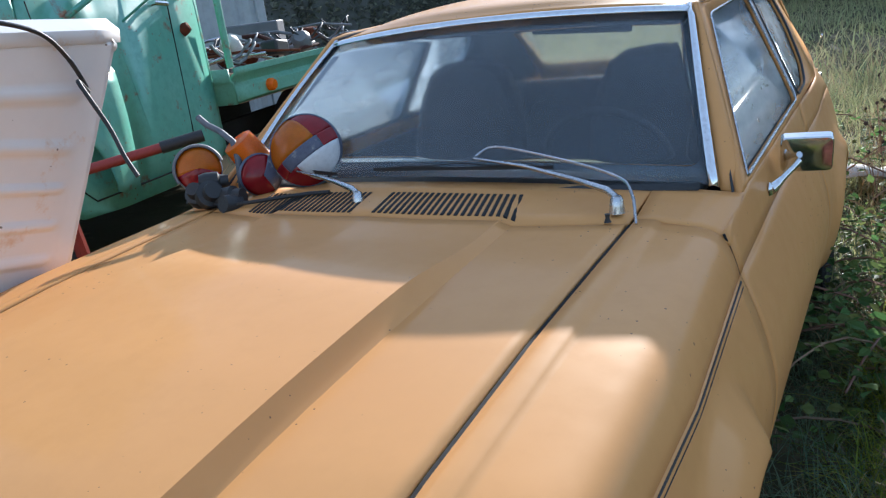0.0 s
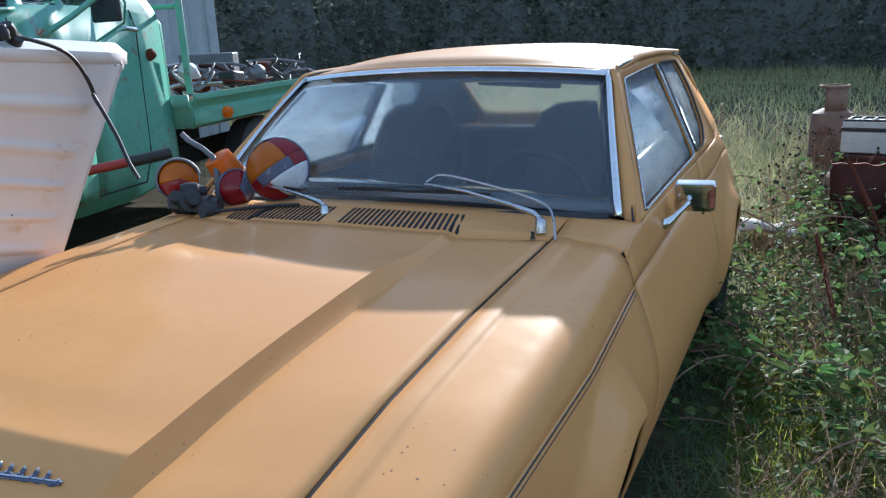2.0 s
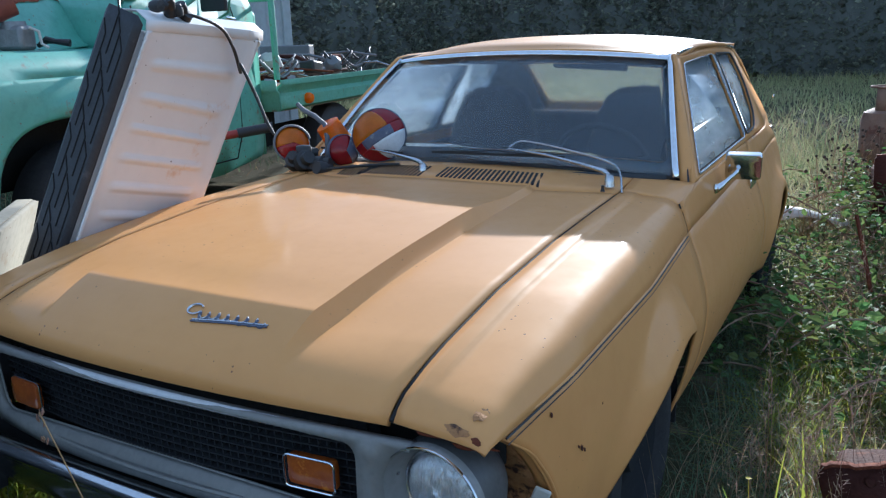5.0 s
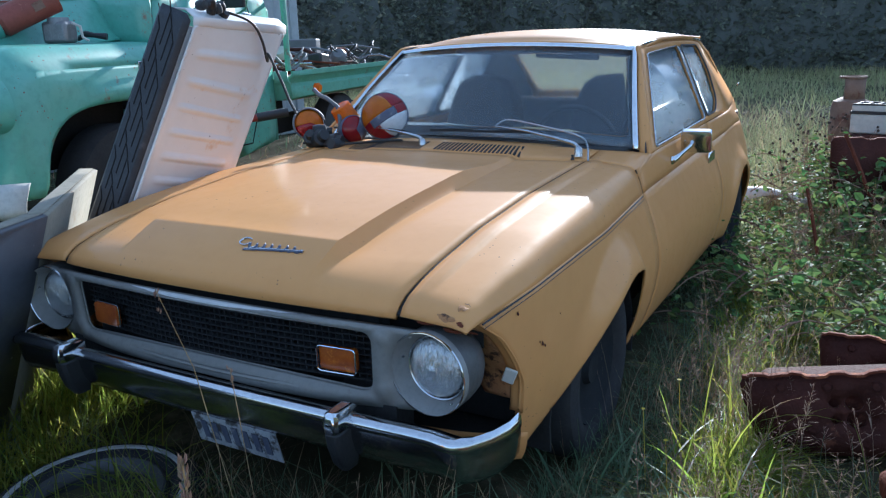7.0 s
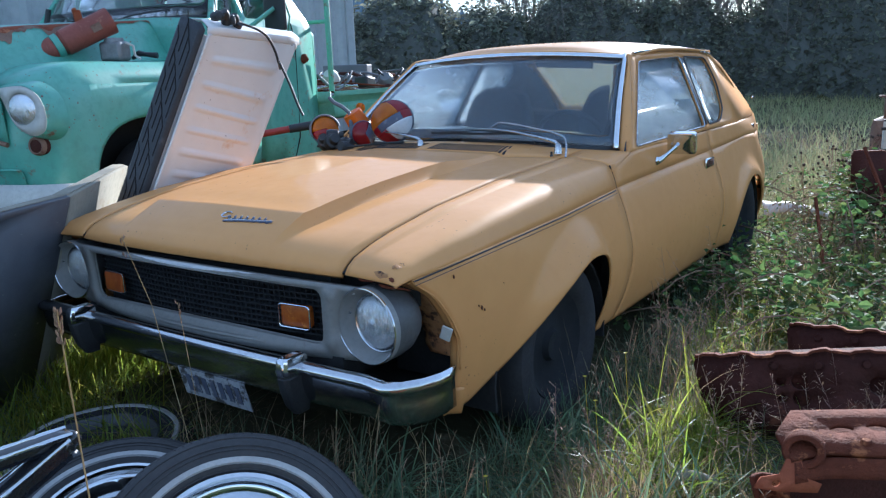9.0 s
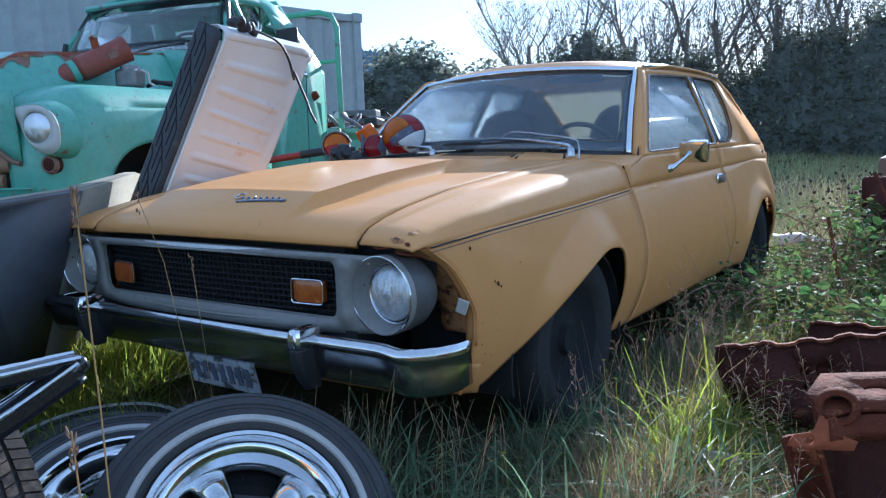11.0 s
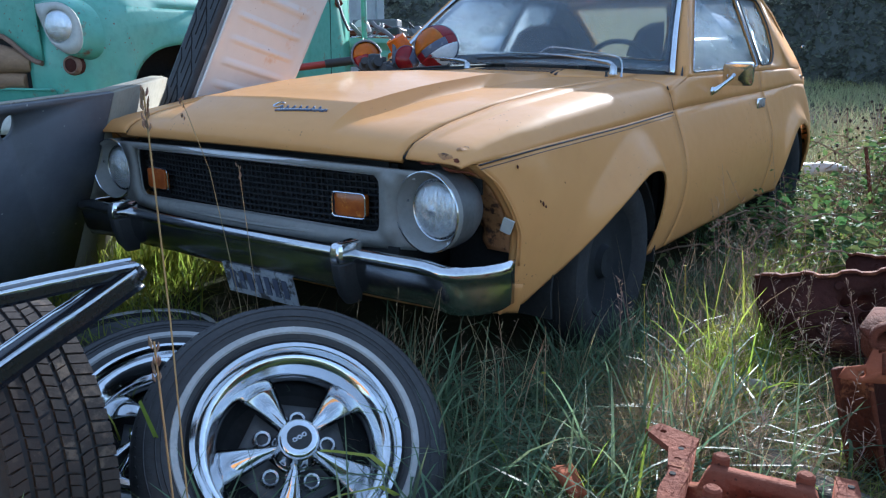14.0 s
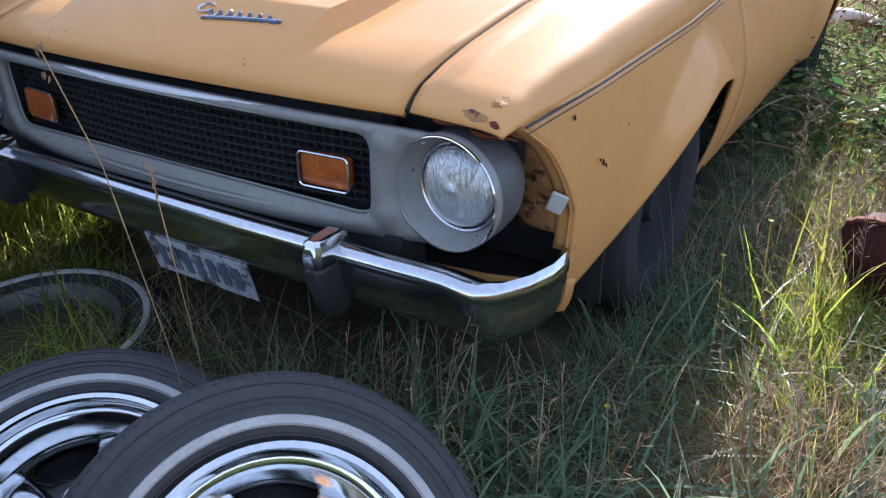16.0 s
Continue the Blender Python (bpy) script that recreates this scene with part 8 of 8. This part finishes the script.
# solid sheet added behind the leaves, painted as the hedge's inner shade
tagged(part("hedge_core", surf(hedge_pt, lin(0, 1, 160), range(7)), HEDGECORE, None, "added sheet with the shade inside a bramble hedge painted on", 60), "", "hedge", kind="stuff")
g = np.random.default_rng(51)
cs = []
for i in range(46000):
    t = float(g.beta(1.3, 1.3))
    k = g.uniform(0, 4.6)
    a, b = hedge_pt(t, int(k)), hedge_pt(t, int(k) + 1)
    p = a.lerp(b, k - int(k))
    cs.append(np.array(p) + g.normal(0, 0.16, 3) + [0, 0, abs(g.normal(0, 0.12))])
leaves("hedge_leaves", "leaves of the bramble hedge, paled to paint haze", cs, 0.13, HEDGELEAF, 52)


def tree(x, y, h, seed, leafy=0.3, spread=0.5):
    rr = random.Random(seed)
    tr = thing("tree", "bare autumn tree with thin upright branches" if leafy < 0.5 else "thinning autumn tree with some leaves", "tree", pose(x, y, 0), "trees behind the hedge")
    limbs, twigs, cs = bmesh.new(), bmesh.new(), []

    def grow(p, d, ln, r, depth):
        n = 4
        pts = [p]
        for i in range(n):
            d = (d + Vector((rr.gauss(0, 0.10), rr.gauss(0, 0.10), rr.gauss(0.04, 0.06)))).normalized()
            pts.append(pts[-1] + d * ln / n)
        rad = [r * (1 - 0.45 * i / n) for i in range(n + 1)]
        tube(limbs if depth < 2 else twigs, pts, rad, 6 if depth < 2 else 4 if depth == 2 else 3, False)
        if depth >= 4:
            for _ in range(3):
                if rr.random() < leafy:
                    cs.append(np.array(pts[rr.randrange(1, n + 1)]) + np.array([rr.gauss(0, 0.08) for _ in range(3)]))
            return
        for i in range([5, 5, 4, 4][depth]):
            t = rr.uniform(0.3, 1.0)
            q = pts[min(n, int(t * n) + (1 if depth else 0))]
            side = Vector((rr.gauss(0, 1), rr.gauss(0, 1), 0.2)).normalized()
            nd = (d * (1 - spread) + side * spread + Vector((0, 0, 0.15))).normalized()
            grow(q, nd, ln * rr.uniform(0.45, 0.72), r * rr.uniform(0.35, 0.55), depth + 1)

    grow(Vector((0, 0, 0)), Vector((rr.gauss(0, 0.06), rr.gauss(0, 0.06), 1)), h * 0.55, 0.028 * h * 0.5, 0)
    part("trunk", limbs, BARK, tr, "", 60)
    part("crown", twigs, BARK, tr, "", 0)
    if cs:
        lv = leaves("leaves", "sparse brown-green leaves", cs, 0.075, TWIGLEAF, seed, 0.2)
        lv.parent = tr
        del lv["category"]
    return tr


TREES = [(-9.9, 20.0, 6.6, 1, 0.12), (-8.6, 21.0, 7.0, 2, 0.25), (-7.3, 22.0, 7.6, 3, 0.3), (-6.0, 22.8, 8.0, 4, 0.35), (-4.6, 23.4, 7.6, 5, 0.5), (-3.2, 24.0, 8.2, 6, 0.35), (-1.8, 24.4, 7.8, 7, 0.3), (-0.2, 24.8, 8.0, 8, 0.4), (1.6, 24.8, 8.2, 9, 0.5), (-9.0, 20.2, 5.4, 10, 0.2), (-6.6, 22.0, 6.2, 11, 0.3), (-4.0, 23.0, 6.6, 12, 0.8), (3.6, 24.4, 8.2, 13, 0.9), (5.8, 23.6, 8.0, 14, 0.9), (-2.4, 22.9, 6.5, 15, 0.7)]
for x, y, h, sd, lf in TREES:
    tree(x, y, h, sd, lf)

# brush standing in and above the hedge
def brush(n, t0, t1, seed):
    g = np.random.default_rng(seed)
    verts, faces, cs = [], [], []

    def stem(p, d, ln, r, depth):
        o = len(verts)
        pts = [p]
        for k in range(5):
            d = d + g.normal(0, 0.11, 3)
            d = d / np.linalg.norm(d)
            pts.append(pts[-1] + d * ln / 5)
        for k, q in enumerate(pts):
            rr = r * (1 - 0.8 * k / 5)
            for a in range(3):
                verts.append(q + rr * np.array([math.cos(2.1 * a), math.sin(2.1 * a), 0.3 * a]))
        for k in range(5):
            for a in range(3):
                faces.append((o + 3 * k + a, o + 3 * k + (a + 1) % 3, o + 3 * k + 3 + (a + 1) % 3, o + 3 * k + 3 + a))
        if depth < 2:
            for _ in range(6 if depth == 0 else 4):
                k = int(g.integers(1, 5))
                nd = d * 0.6 + g.normal(0, 0.5, 3) + [0, 0, 0.25]
                stem(pts[k], nd / np.linalg.norm(nd), ln * g.uniform(0.3, 0.55), r * 0.4, depth + 1)
        if depth > 0:
            for q in pts[1:]:
                if g.random() < 0.25:
                    cs.append(q + g.normal(0, 0.10, 3))

    for _ in range(n):
        t = g.uniform(t0, t1)
        p, d = along(t)
        off = g.uniform(-2.2, 0.4)
        root = np.array([p.x + d.y * off, p.y - d.x * off, 0.0])
        h = g.uniform(3.2, 6.2) * (0.75 + 0.35 * smoothstep(0.35, 0.8, t))
        stem(root, np.array([g.normal(0, 0.12), g.normal(0, 0.12), 1.0]), h, 0.022, 0)
    from_arrays("brush_stems", np.array(verts), faces, BARK, "tangled bare stems above the hedge", "brush")
    leaves("brush_leaves", "sparse leaves in the brush above the hedge", cs, 0.065, HEDGELEAF, seed + 1, 0.2)


brush(330, 0.40, 1.0, 71)

# wooded hill far off
rr = random.Random(9)
pts = []
for i in range(240):
    t = i / 239
    pts.append((-620 + 560 * t, 560 + 60 * t, 30 + 44 * math.exp(-((t - 0.22) / 0.16) ** 2) + 12 * math.sin(5 * t) + (rr.uniform(0, 9) if i % 2 else 0)))
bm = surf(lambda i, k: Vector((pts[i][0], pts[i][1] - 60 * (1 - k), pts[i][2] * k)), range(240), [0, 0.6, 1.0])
tagged(part("backdrop", bm, HILL, None, "wooded hill in the far distance, its haze painted blue-green", 0), "", "hill", kind="structure")


# small yellow flowers in the grass
bm = bmesh.new()
for x, y, z in [(0.62, -0.28, 0.20), (0.585, -0.30, 0.18), (1.06, 0.55, 0.30), (1.12, 0.72, 0.33), (0.98, 0.10, 0.16), (1.16, 0.40, 0.30)]:
    for i in range(6):
        a = i * 1.047
        c = Vector((x, y, z))
        d = Vector((0.007 * math.cos(a), 0.007 * math.sin(a), 0.002))
        q = Vector((-d.y, d.x, 0)) * 0.4
        bm.faces.new([bm.verts.new(p) for p in (c, c + 0.6 * d + q, c + d, c + 0.6 * d - q)])
    tube(bm, [(x, y, z), (x + 0.01, y, z * 0.5), (x + 0.015, y + 0.01, 0.0)], 0.0009, 3)
YELLOW = material("yellow_petal", (0.72, 0.60, 0.06), (0.6, 0.48, 0.05), 30, 0.6, sub=0.4)
tagged(part("flowers", bm, YELLOW, None, "small yellow flowers on thin stems", 0), "", "flower", kind="stuff")
